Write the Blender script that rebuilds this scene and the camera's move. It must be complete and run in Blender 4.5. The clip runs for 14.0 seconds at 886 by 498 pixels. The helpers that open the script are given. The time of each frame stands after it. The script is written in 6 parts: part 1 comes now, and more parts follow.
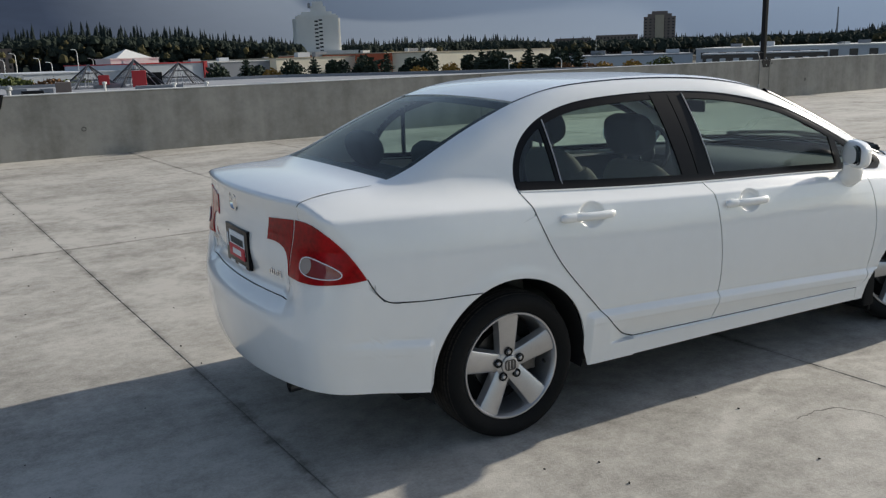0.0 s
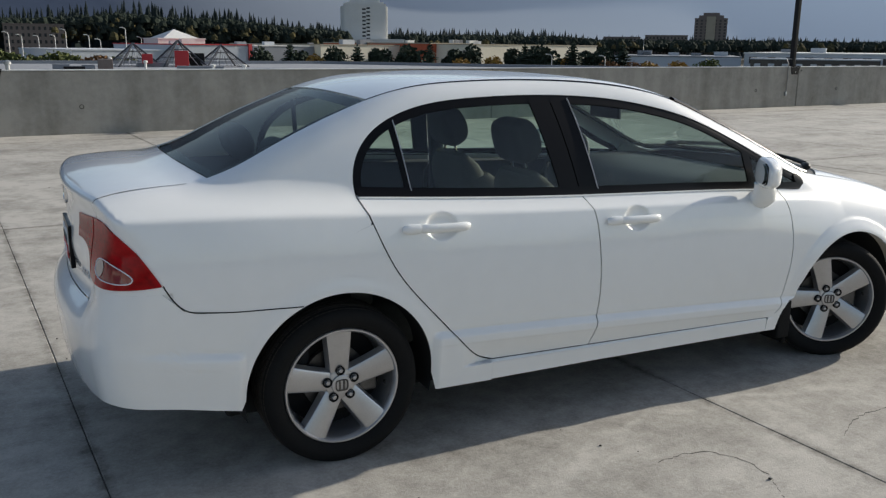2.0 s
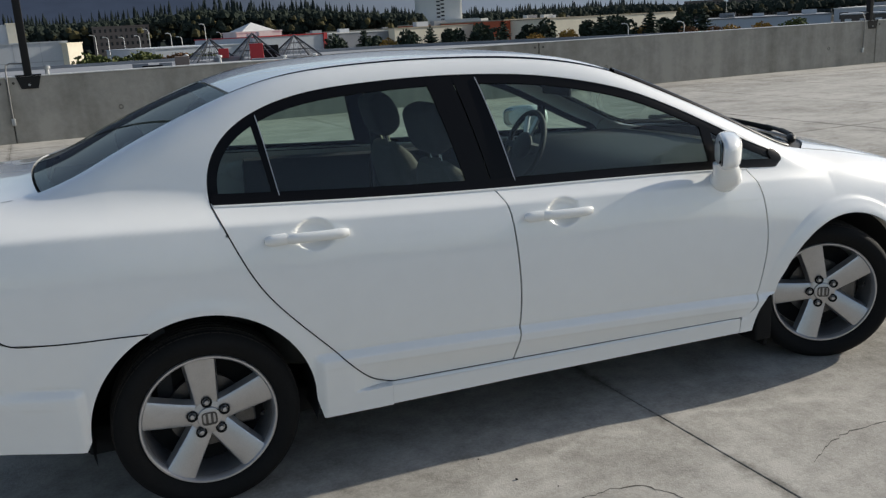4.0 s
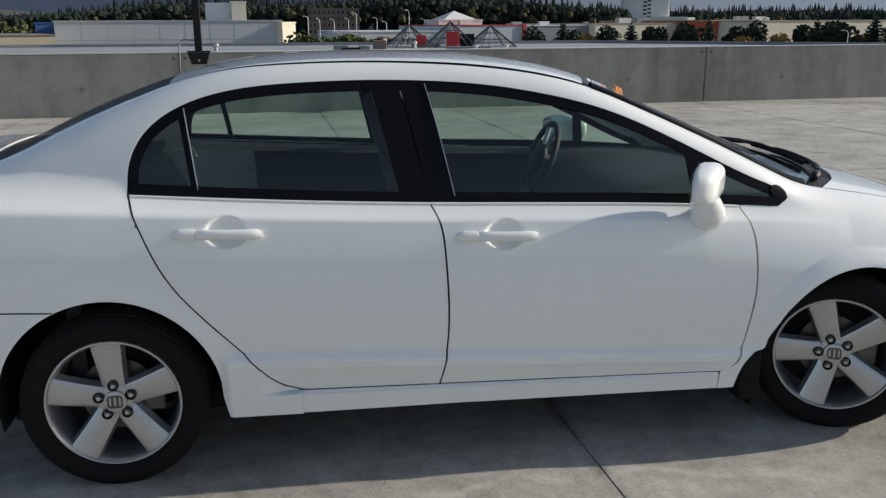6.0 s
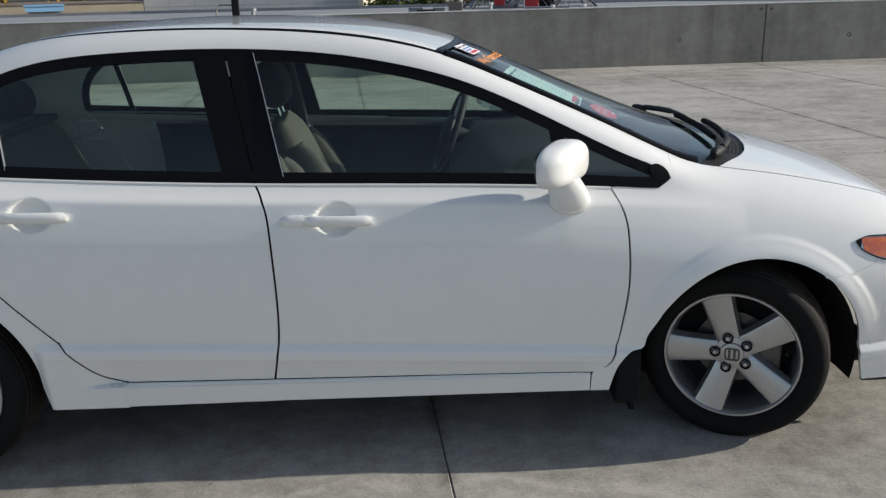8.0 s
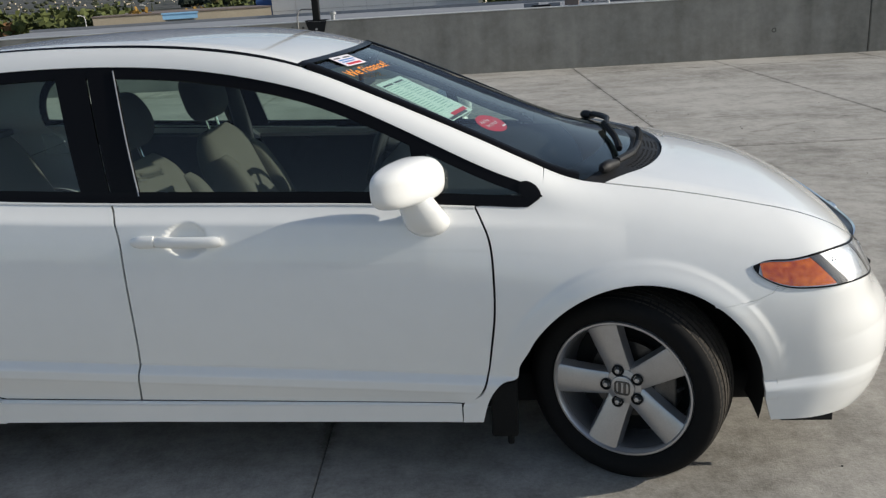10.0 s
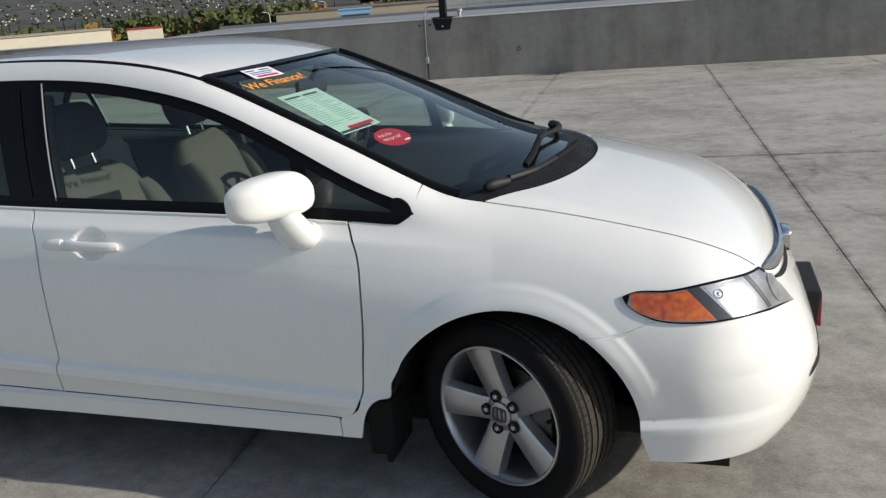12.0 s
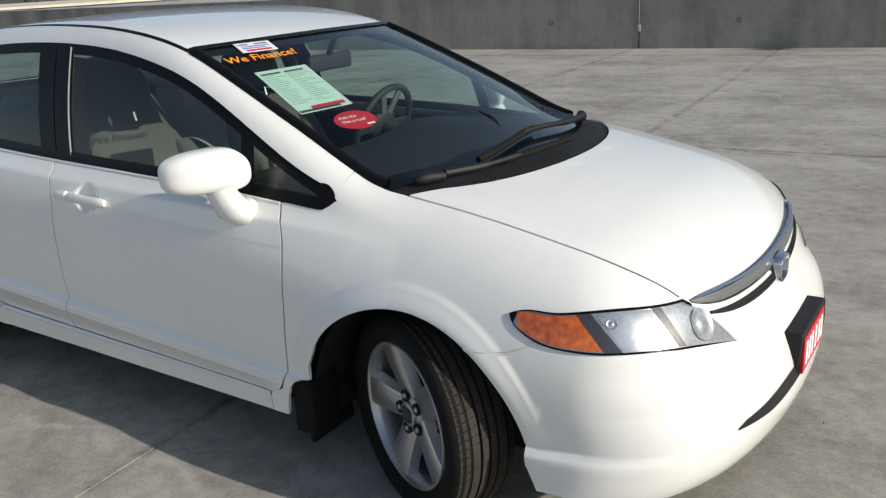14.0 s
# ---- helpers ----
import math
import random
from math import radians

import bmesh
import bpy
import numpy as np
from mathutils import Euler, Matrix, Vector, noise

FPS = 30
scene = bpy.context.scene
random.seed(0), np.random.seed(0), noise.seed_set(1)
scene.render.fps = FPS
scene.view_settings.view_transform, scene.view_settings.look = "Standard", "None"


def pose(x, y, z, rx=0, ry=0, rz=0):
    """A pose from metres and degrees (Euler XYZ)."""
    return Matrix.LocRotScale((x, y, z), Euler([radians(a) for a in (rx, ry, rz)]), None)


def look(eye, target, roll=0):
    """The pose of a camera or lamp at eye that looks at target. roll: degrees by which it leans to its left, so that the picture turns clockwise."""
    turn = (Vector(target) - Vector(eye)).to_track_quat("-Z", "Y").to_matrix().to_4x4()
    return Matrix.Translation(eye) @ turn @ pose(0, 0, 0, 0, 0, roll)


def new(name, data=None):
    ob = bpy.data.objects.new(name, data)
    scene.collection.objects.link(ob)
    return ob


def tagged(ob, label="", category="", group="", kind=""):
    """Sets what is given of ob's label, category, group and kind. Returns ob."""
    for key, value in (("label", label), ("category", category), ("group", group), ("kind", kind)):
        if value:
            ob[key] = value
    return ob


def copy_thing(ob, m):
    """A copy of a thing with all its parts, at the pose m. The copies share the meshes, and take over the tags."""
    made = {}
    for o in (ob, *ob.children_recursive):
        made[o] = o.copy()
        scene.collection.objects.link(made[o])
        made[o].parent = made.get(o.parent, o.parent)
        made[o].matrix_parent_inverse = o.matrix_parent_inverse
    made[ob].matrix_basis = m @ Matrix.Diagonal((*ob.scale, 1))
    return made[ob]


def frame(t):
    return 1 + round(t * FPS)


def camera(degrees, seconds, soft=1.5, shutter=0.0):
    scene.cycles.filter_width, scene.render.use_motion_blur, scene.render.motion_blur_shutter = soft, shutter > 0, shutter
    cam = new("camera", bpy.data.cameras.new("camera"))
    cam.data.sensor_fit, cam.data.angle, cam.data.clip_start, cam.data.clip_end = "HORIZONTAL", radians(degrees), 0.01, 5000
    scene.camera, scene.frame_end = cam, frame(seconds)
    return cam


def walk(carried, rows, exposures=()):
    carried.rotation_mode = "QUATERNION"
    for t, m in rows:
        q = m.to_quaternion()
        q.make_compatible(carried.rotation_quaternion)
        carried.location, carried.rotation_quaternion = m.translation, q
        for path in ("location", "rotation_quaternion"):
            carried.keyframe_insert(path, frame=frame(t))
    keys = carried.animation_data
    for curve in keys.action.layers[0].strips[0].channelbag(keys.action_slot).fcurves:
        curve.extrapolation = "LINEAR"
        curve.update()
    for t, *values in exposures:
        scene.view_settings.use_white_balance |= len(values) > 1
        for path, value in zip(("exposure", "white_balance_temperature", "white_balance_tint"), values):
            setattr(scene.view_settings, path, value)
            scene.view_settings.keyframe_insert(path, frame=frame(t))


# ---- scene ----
cam = camera(54.8, 14.0, soft=1.3)
PATH = [
    (0, (-2.026, -3.458, 1.57), (-0.973, -1.818, 1.123), -1.8),
    (0.5, (-1.85, -3.486, 1.566), (-0.851, -1.821, 1.087), -1.9),
    (1, (-1.642, -3.482, 1.57), (-0.665, -1.797, 1.119), -0.9),
    (1.5, (-1.441, -3.532, 1.574), (-0.47, -1.841, 1.127), -1.3),
    (2, (-1.203, -3.618, 1.566), (-0.226, -1.936, 1.103), 0.6),
    (2.5, (-1.003, -3.629, 1.554), (-0.057, -1.935, 1.069), -0.2),
    (3, (-0.744, -3.59, 1.557), (0.158, -1.872, 1.072), -0.1),
    (3.2, (-0.662, -3.547, 1.543), (0.227, -1.826, 1.046), -0.9),
    (5.5, (0.317, -3.62, 1.549), (0.828, -1.748, 1.063), -1.8),
    (6, (0.554, -3.678, 1.556), (0.949, -1.785, 1.047), -0.3),
    (6.5, (0.747, -3.673, 1.547), (1.102, -1.775, 1.028), -1.1),
    (7, (0.973, -3.591, 1.542), (1.312, -1.697, 0.996), 0.3),
    (7.2, (1.045, -3.567, 1.541), (1.383, -1.675, 0.985), 0.1),
    (9.3, (1.964, -3.402, 1.551), (1.918, -1.497, 0.942), -3.3),
    (9.5, (2.007, -3.371, 1.55), (2.01, -1.462, 0.954), -2.6),
    (10, (2.258, -3.4, 1.546), (2.172, -1.489, 0.961), -3.5),
    (10.5, (2.506, -3.42, 1.55), (2.244, -1.533, 0.94), -3.4),
    (11, (2.727, -3.331, 1.545), (2.479, -1.435, 0.958), -3.5),
    (11.5, (2.907, -3.261, 1.553), (2.612, -1.361, 0.999), -4.0),
    (12, (3.132, -3.24, 1.546), (2.664, -1.382, 0.972), -4.6),
    (12.5, (3.348, -3.188, 1.547), (2.731, -1.396, 0.909), -5.1),
    (13, (3.541, -3.038, 1.537), (2.847, -1.282, 0.879), -3.5),
    (13.5, (3.72, -2.906, 1.551), (2.929, -1.183, 0.914), -3.3),
    (14, (3.959, -2.808, 1.555), (2.987, -1.175, 0.932), -3.3),
]
walk(cam, [(t, look(eye, target, roll)) for t, eye, target, roll in PATH],
     exposures=[(0, .06, 6300, 10), (6, -.02, 6250, 10), (10, -.08, 6250, 10), (14, -.11, 6300, 10)])

# ---- world, sun ----
SUN_AZ, SUN_EL = -0.5, 22.0
world = bpy.data.worlds.new("world")
scene.world = world
world.use_nodes = True
wn = world.node_tree
sky = wn.nodes.new("ShaderNodeTexSky")
sky.sky_type, sky.sun_disc = "NISHITA", False
sky.sun_elevation, sky.sun_rotation = radians(SUN_EL), radians(90 - SUN_AZ)
pale = wn.nodes.new("ShaderNodeHueSaturation")
pale.inputs["Saturation"].default_value = 0.82
wn.links.new(sky.outputs[0], pale.inputs["Color"])
wn.links.new(pale.outputs[0], wn.nodes["Background"].inputs[0])
wn.nodes["Background"].inputs[1].default_value = 0.122
sun = new("sun", bpy.data.lights.new("sun", "SUN"))
sun.data.energy, sun.data.angle, sun.data.color = 4.9, radians(0.53), (1, 0.92, 0.78)
sun.matrix_world = look((40 * math.cos(radians(SUN_AZ)) * math.cos(radians(SUN_EL)),
                         40 * math.sin(radians(SUN_AZ)) * math.cos(radians(SUN_EL)),
                         40 * math.sin(radians(SUN_EL))), (0, 0, 0))
# ---- materials ----
def mat(name, colour, rough=0.5, metal=0.0, coat=0.0, spec=0.5, var=0.0, scale=8.0, detail=4.0, bump=0.0, bump_scale=60.0, colour2=None):
    """A Principled surface with colour variation at two scales and fine relief."""
    m = bpy.data.materials.new(name)
    m.use_nodes = True
    nt = m.node_tree
    b = nt.nodes["Principled BSDF"]
    b.inputs["Base Color"].default_value = (*colour, 1)
    b.inputs["Roughness"].default_value = rough
    b.inputs["Metallic"].default_value = metal
    b.inputs["Specular IOR Level"].default_value = spec
    b.inputs["Coat Weight"].default_value = coat
    b.inputs["Coat Roughness"].default_value = 0.04
    if var or bump:
        co = nt.nodes.new("ShaderNodeTexCoord")
    if var:
        n1, n2 = (nt.nodes.new("ShaderNodeTexNoise") for _ in range(2))
        n1.inputs["Scale"].default_value, n1.inputs["Detail"].default_value = scale, detail
        n2.inputs["Scale"].default_value, n2.inputs["Detail"].default_value = scale * 9, detail
        add = nt.nodes.new("ShaderNodeMath")
        ramp = nt.nodes.new("ShaderNodeMix")
        ramp.data_type = "RGBA"
        for n in (n1, n2):
            nt.links.new(co.outputs["Object"], n.inputs["Vector"])
        nt.links.new(n1.outputs["Fac"], add.inputs[0])
        nt.links.new(n2.outputs["Fac"], add.inputs[1])
        half = nt.nodes.new("ShaderNodeMapRange")
        half.inputs["From Min"].default_value, half.inputs["From Max"].default_value = 0.7, 1.3
        nt.links.new(add.outputs[0], half.inputs["Value"])
        nt.links.new(half.outputs["Result"], ramp.inputs["Factor"])
        c2 = colour2 or tuple(c * (1 - var) for c in colour)
        ramp.inputs[6].default_value, ramp.inputs[7].default_value = (*colour, 1), (*c2, 1)
        nt.links.new(ramp.outputs[2], b.inputs["Base Color"])
    if bump:
        nb = nt.nodes.new("ShaderNodeTexNoise")
        nb.inputs["Scale"].default_value, nb.inputs["Detail"].default_value = bump_scale, 5
        bp = nt.nodes.new("ShaderNodeBump")
        bp.inputs["Strength"].default_value, bp.inputs["Distance"].default_value = bump, 0.01
        nt.links.new(co.outputs["Object"], nb.inputs["Vector"])
        nt.links.new(nb.outputs["Fac"], bp.inputs["Height"])
        nt.links.new(bp.outputs["Normal"], b.inputs["Normal"])
    return m


def glass(name, tint, gloss=1.0, rough=0.0):
    """A thin tinted pane: it lets light through and mirrors more at a slant."""
    m = bpy.data.materials.new(name)
    m.use_nodes = True
    nt = m.node_tree
    nt.nodes.remove(nt.nodes["Principled BSDF"])
    out = nt.nodes["Material Output"]
    tr, gl, mx, lw, power, gain = (nt.nodes.new(k) for k in ("ShaderNodeBsdfTransparent", "ShaderNodeBsdfGlossy", "ShaderNodeMixShader", "ShaderNodeLayerWeight", "ShaderNodeMath", "ShaderNodeMath"))
    tr.inputs[0].default_value = (*tint, 1)
    gl.inputs["Roughness"].default_value = rough
    gl.inputs["Color"].default_value = (gloss, gloss, gloss, 1)
    lw.inputs["Blend"].default_value = 0.5
    power.operation, gain.operation = "POWER", "MULTIPLY_ADD"
    power.inputs[1].default_value = 5
    gain.inputs[1].default_value, gain.inputs[2].default_value = 0.95, 0.045
    nt.links.new(lw.outputs["Facing"], power.inputs[0])
    nt.links.new(power.outputs[0], gain.inputs[0])
    nt.links.new(gain.outputs[0], mx.inputs[0])
    nt.links.new(tr.outputs[0], mx.inputs[1])
    nt.links.new(gl.outputs[0], mx.inputs[2])
    nt.links.new(mx.outputs[0], out.inputs[0])
    return m


PAINT = mat("white_paint", (0.86, 0.86, 0.84), 0.25, coat=1.0, var=0.03, scale=1.5)
TRIM = mat("black_trim", (0.006, 0.006, 0.007), 0.25, spec=0.12)
BRIGHT = mat("bright_trim", (0.55, 0.55, 0.56), 0.3, metal=0.6)
PLASTIC = mat("black_plastic", (0.015, 0.015, 0.016), 0.55, spec=0.3, var=0.3, scale=20, bump=0.15, bump_scale=400)
DARK = mat("dark_cavity", (0.008, 0.008, 0.008), 0.9)
RUBBER = mat("tyre_rubber", (0.009, 0.009, 0.009), 0.8, spec=0.2, var=0.35, scale=14, bump=0.1, bump_scale=200)
TREAD = mat("tread_rubber", (0.055, 0.048, 0.040), 0.9, spec=0.2, var=0.45, scale=25)
ALLOY = mat("alloy_silver", (0.54, 0.54, 0.55), 0.32, metal=0.82, var=0.12, scale=20)
CHROME = mat("chrome", (0.75, 0.76, 0.78), 0.08, metal=1.0)
STEEL = mat("brake_steel", (0.16, 0.155, 0.15), 0.45, metal=0.9, var=0.4, scale=30)
RED = mat("red_lens", (0.40, 0.003, 0.006), 0.12, spec=0.18, var=0.55, scale=7, detail=2)
REDDARK = mat("dark_red_lens", (0.2, 0.012, 0.014), 0.15, coat=0.8)
CLEARLENS = mat("grey_lens", (0.35, 0.3, 0.28), 0.2, coat=0.8)
AMBER = mat("amber_lens", (0.90, 0.22, 0.008), 0.12, coat=1.0, var=0.6, scale=7, detail=1, colour2=(0.42, 0.045, 0.006))
LAMPGREY = mat("lamp_reflector", (0.62, 0.63, 0.64), 0.30, metal=0.7, var=0.35, scale=14, detail=1)
LAMPBRIGHT = mat("lamp_mirror", (0.86, 0.87, 0.88), 0.24, metal=0.8, var=0.25, scale=30, detail=1)
LAMPDARK = mat("lamp_housing", (0.05, 0.05, 0.055), 0.3)
GLASS = glass("side_glass", (0.68, 0.80, 0.745))
# gloss halved to stand in for a darker sky mirrored in the rear screen
DIMREARGLASS = glass("dimmed_rear_glass", (0.60, 0.72, 0.70), 0.5)
SCREEN = glass("windscreen_glass", (0.70, 0.82, 0.78))
LENS = glass("headlamp_lens", (0.93, 0.94, 0.95))
FABRIC = mat("beige_fabric", (0.085, 0.083, 0.07), 0.9, var=0.2, scale=30, bump=0.3, bump_scale=500)
# the seats' cloth again, darkened for the roof's shade on the head restraints
FABRICSHADED = mat("shaded_beige_fabric", (0.05, 0.05, 0.048), 0.9, var=0.2, scale=30, bump=0.3, bump_scale=500)
CABIN = mat("cabin_plastic", (0.018, 0.020, 0.023), 0.65, var=0.2, scale=15, bump=0.2, bump_scale=300)
CABINLIGHT = mat("cabin_lining", (0.15, 0.15, 0.14), 0.85, var=0.1, scale=10)
PAPER = mat("pale_green_paper", (0.55, 0.70, 0.63), 0.7)
PRINT = mat("dark_print", (0.05, 0.06, 0.06), 0.7)
STICKER = mat("white_sticker", (0.78, 0.74, 0.78), 0.6)
STICKERRED = mat("red_sticker", (0.55, 0.02, 0.04), 0.5)
ORANGE = mat("orange_letters", (0.95, 0.33, 0.02), 0.5)
WHITEINK = mat("white_ink", (0.85, 0.85, 0.85), 0.5)
BLUEINK = mat("blue_ink", (0.08, 0.22, 0.5), 0.5)

TINTMIRROR = mat("mirror_silver", (0.35, 0.37, 0.4), 0.05, metal=1.0)


def concrete(name, base, dark, rings=(), scale=1.0, bump=0.25, streaks=False, joints=()):
    """Weathered concrete: broad stains, mottling, grain, pits, and faint ring-shaped tyre scuffs (x, y, radius, width, strength)."""
    m = bpy.data.materials.new(name)
    m.use_nodes = True
    nt = m.node_tree
    b = nt.nodes["Principled BSDF"]
    b.inputs["Roughness"].default_value = 0.85
    geo = nt.nodes.new("ShaderNodeNewGeometry")
    def noise_(sc, det, rough=0.55, stretch=None):
        n = nt.nodes.new("ShaderNodeTexNoise")
        n.inputs["Scale"].default_value, n.inputs["Detail"].default_value, n.inputs["Roughness"].default_value = sc, det, rough
        if stretch:
            mp = nt.nodes.new("ShaderNodeMapping")
            mp.inputs["Scale"].default_value = stretch
            nt.links.new(geo.outputs["Position"], mp.inputs["Vector"])
            nt.links.new(mp.outputs["Vector"], n.inputs["Vector"])
        else:
            nt.links.new(geo.outputs["Position"], n.inputs["Vector"])
        return n.outputs["Fac"]
    def ranged(v, a, b_, c, d):
        r = nt.nodes.new("ShaderNodeMapRange")
        for k, val in zip(("From Min", "From Max", "To Min", "To Max"), (a, b_, c, d)):
            r.inputs[k].default_value = val
        nt.links.new(v, r.inputs["Value"])
        return r.outputs["Result"]
    def op(kind, p, q):
        o = nt.nodes.new("ShaderNodeMath")
        o.operation = kind
        for i, v in enumerate((p, q)):
            if isinstance(v, (int, float)):
                o.inputs[i].default_value = v
            else:
                nt.links.new(v, o.inputs[i])
        return o.outputs[0]
    f = op("ADD", ranged(noise_(.45 * scale, 5, .62), .35, .65, -.45, .45), ranged(noise_(2.6 * scale, 6, .65), .3, .7, -.5, .5))
    fine = .28 if streaks else .5
    f = op("ADD", f, ranged(noise_(11 * scale, 5, .7), .3, .7, -fine, fine))
    f = op("ADD", f, ranged(noise_(70 * scale, 4, .7), .3, .7, -.7 * fine, .7 * fine))
    if streaks:
        f = op("ADD", f, ranged(noise_(1.6, 3, .6, (1, 1, .10)), .30, .72, -.75, .75))
    if joints:
        f = op("ADD", f, ranged(noise_(.8, 5, .65, (.6, 1.5, 1)), .36, .66, -.45, .3))
        sp = nt.nodes.new("ShaderNodeSeparateXYZ")
        nt.links.new(geo.outputs["Position"], sp.inputs[0])
        patchy = ranged(noise_(4.5, 5, .7), .35, .62, 0, 1.5)
        for axis, (start, cell, lean) in enumerate(joints):
            along = op("ADD", sp.outputs[axis], op("MULTIPLY", sp.outputs[1], lean))
            q = op("PINGPONG", op("SUBTRACT", along, start), cell / 2)
            q = op("ADD", q, ranged(noise_(14, 3), .3, .7, -.012, .012))
            f = op("ADD", f, op("MULTIPLY", ranged(q, .004, .05, 1.0, 0), patchy))
    if rings:
        sep = nt.nodes.new("ShaderNodeSeparateXYZ")
        nt.links.new(geo.outputs["Position"], sep.inputs[0])
        wob = ranged(noise_(1.7, 3), .3, .7, -.12, .12)
        for x, y, r, w, s in rings:
            dx, dy = op("SUBTRACT", sep.outputs[0], x), op("SUBTRACT", sep.outputs[1], y)
            d = op("SQRT", op("ADD", op("MULTIPLY", dx, dx), op("MULTIPLY", dy, dy)), 0)
            e = op("ABSOLUTE", op("SUBTRACT", op("ADD", d, wob), r), 0)
            f = op("ADD", f, op("MULTIPLY", ranged(e, 0, w, s, 0), ranged(noise_(3.0, 4), .4, .6, 0, 1)))
    mx = nt.nodes.new("ShaderNodeMix")
    mx.data_type = "RGBA"
    mx.inputs[6].default_value, mx.inputs[7].default_value = (*base, 1), (*dark, 1)
    nt.links.new(ranged(f, -.7, 1.3, 0, 1), mx.inputs["Factor"])
    nt.links.new(mx.outputs[2], b.inputs["Base Color"])
    bp = nt.nodes.new("ShaderNodeBump")
    bp.inputs["Strength"].default_value, bp.inputs["Distance"].default_value = bump, .01
    nt.links.new(op("ADD", noise_(9, 6, .7), op("MULTIPLY", noise_(140, 3), .4)), bp.inputs["Height"])
    nt.links.new(bp.outputs["Normal"], b.inputs["Normal"])
    return m


SCUFFS = ((6.6, 3.4, 2.3, .04, .7), (1.5, -2.6, 1.55, .05, -.8), (-3.4, 2.9, 1.75, .12, -.9), (-2.2, 4.3, 2.3, .10, -.8), (-3.0, 6.0, 2.6, .14, -.6), (-1.0, 6.5, 3.4, .10, .5), (6.2, 4.0, 1.6, .07, .6), (6.2, 4.0, 1.9, .05, .5), (2.5, 9.5, 4.0, .10, -.5), (9.0, 8.5, 3.5, .12, .5), (14, 6, 5, .2, .5), (-6, 1.0, 2.5, .15, .5))
SLAB = concrete("deck_concrete", (0.46, 0.433, 0.388), (0.165, 0.153, 0.13), SCUFFS, bump=.35, joints=((-.845, 2.515, .007), (4.42, 7.0, 0)))
WALL = concrete("wall_concrete", (0.36, 0.34, 0.30), (0.165, 0.158, 0.135), (), .8, .15, streaks=True)
# pale colour that stands in for sunlight on the parapet's top
SUNLITCAP = mat("sunlit_wall_cap", (0.66, 0.66, 0.64), 0.7, var=0.2, scale=1.5)
JOINT = mat("joint_filler", (0.09, 0.082, 0.07), 0.9, var=0.4, scale=6)
POLE = mat("painted_post", (0.008, 0.008, 0.009), 0.5, spec=0.25)
CONDUIT = mat("weathered_conduit", (0.20, 0.20, 0.195), 0.6, metal=0.3, var=0.2, scale=15)
GALV = mat("galvanised", (0.42, 0.43, 0.43), 0.45, metal=0.6, var=0.2, scale=15)
ROOFING = mat("grey_roofing", (0.30, 0.31, 0.33), 0.9, var=0.25, scale=.15)
TOWN = mat("town_ground", (0.055, 0.06, 0.045), 0.95, var=0.5, scale=.02, colour2=(0.10, 0.09, 0.07))
CREAM = mat("cream_render", (0.74, 0.67, 0.53), 0.85, var=0.1, scale=.2)
OFFWHITE = mat("off_white_render", (0.68, 0.67, 0.64), 0.85, var=0.1, scale=.2)
PALEGREY = mat("pale_grey_cladding", (0.50, 0.52, 0.55), 0.8, var=0.08, scale=.3)
MIDGREY = mat("mid_grey_cladding", (0.24, 0.25, 0.27), 0.8, var=0.12, scale=.3)
BROWN = mat("brown_brick", (0.20, 0.16, 0.14), 0.9, var=0.2, scale=.3)
TAN = mat("tan_render", (0.42, 0.36, 0.27), 0.9, var=0.15, scale=.3)
BRICKRED = mat("orange_red_paint", (0.52, 0.11, 0.045), 0.8, var=0.15, scale=.3)
SIGNRED = mat("red_paint", (0.42, 0.025, 0.03), 0.6)
BLUEPAINT = mat("blue_paint", (0.04, 0.10, 0.28), 0.6)
PALEBLUE = mat("pale_blue_roof", (0.22, 0.42, 0.62), 0.6)
DARKPANE = mat("dark_windows", (0.02, 0.022, 0.028), 0.2)
PINE = mat("pine_needles", (0.024, 0.032, 0.031), 0.95, var=0.5, scale=.05, colour2=(0.015, 0.021, 0.021), spec=0.1)
THICKET = mat("mixed_foliage", (0.034, 0.042, 0.032), 0.95, var=0.6, scale=.06, detail=3, colour2=(0.022, 0.029, 0.024), spec=0.1)
THICKETGOLD = mat("turning_foliage", (0.10, 0.082, 0.035), 0.95, var=0.6, scale=.06, detail=3, colour2=(0.045, 0.045, 0.026), spec=0.1)
# pine colour for the far skyline, with the distance haze mixed in
PINEHAZE = mat("haze_paled_pines", (0.040, 0.050, 0.050), 0.95, var=0.4, scale=.03, colour2=(0.025, 0.032, 0.032))
PINENEAR = mat("pine_green", (0.030, 0.048, 0.026), 0.95, var=0.5, scale=1.2, colour2=(0.016, 0.024, 0.016))
OLIVE = mat("olive_foliage", (0.055, 0.062, 0.028), 0.95, var=0.5, scale=.4, colour2=(0.03, 0.035, 0.02))
LEAF = mat("green_leaves", (0.10, 0.12, 0.03), 0.9, var=0.5, scale=.8)
LEAFGOLD = mat("autumn_leaves", (0.34, 0.20, 0.035), 0.9, var=0.5, scale=.8)
LEAFRUST = mat("rust_leaves", (0.20, 0.10, 0.04), 0.9, var=0.5, scale=.8)
BARK = mat("bark", (0.07, 0.05, 0.035), 0.95, var=0.4, scale=4)
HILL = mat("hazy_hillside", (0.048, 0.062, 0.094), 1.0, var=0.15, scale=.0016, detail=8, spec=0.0)
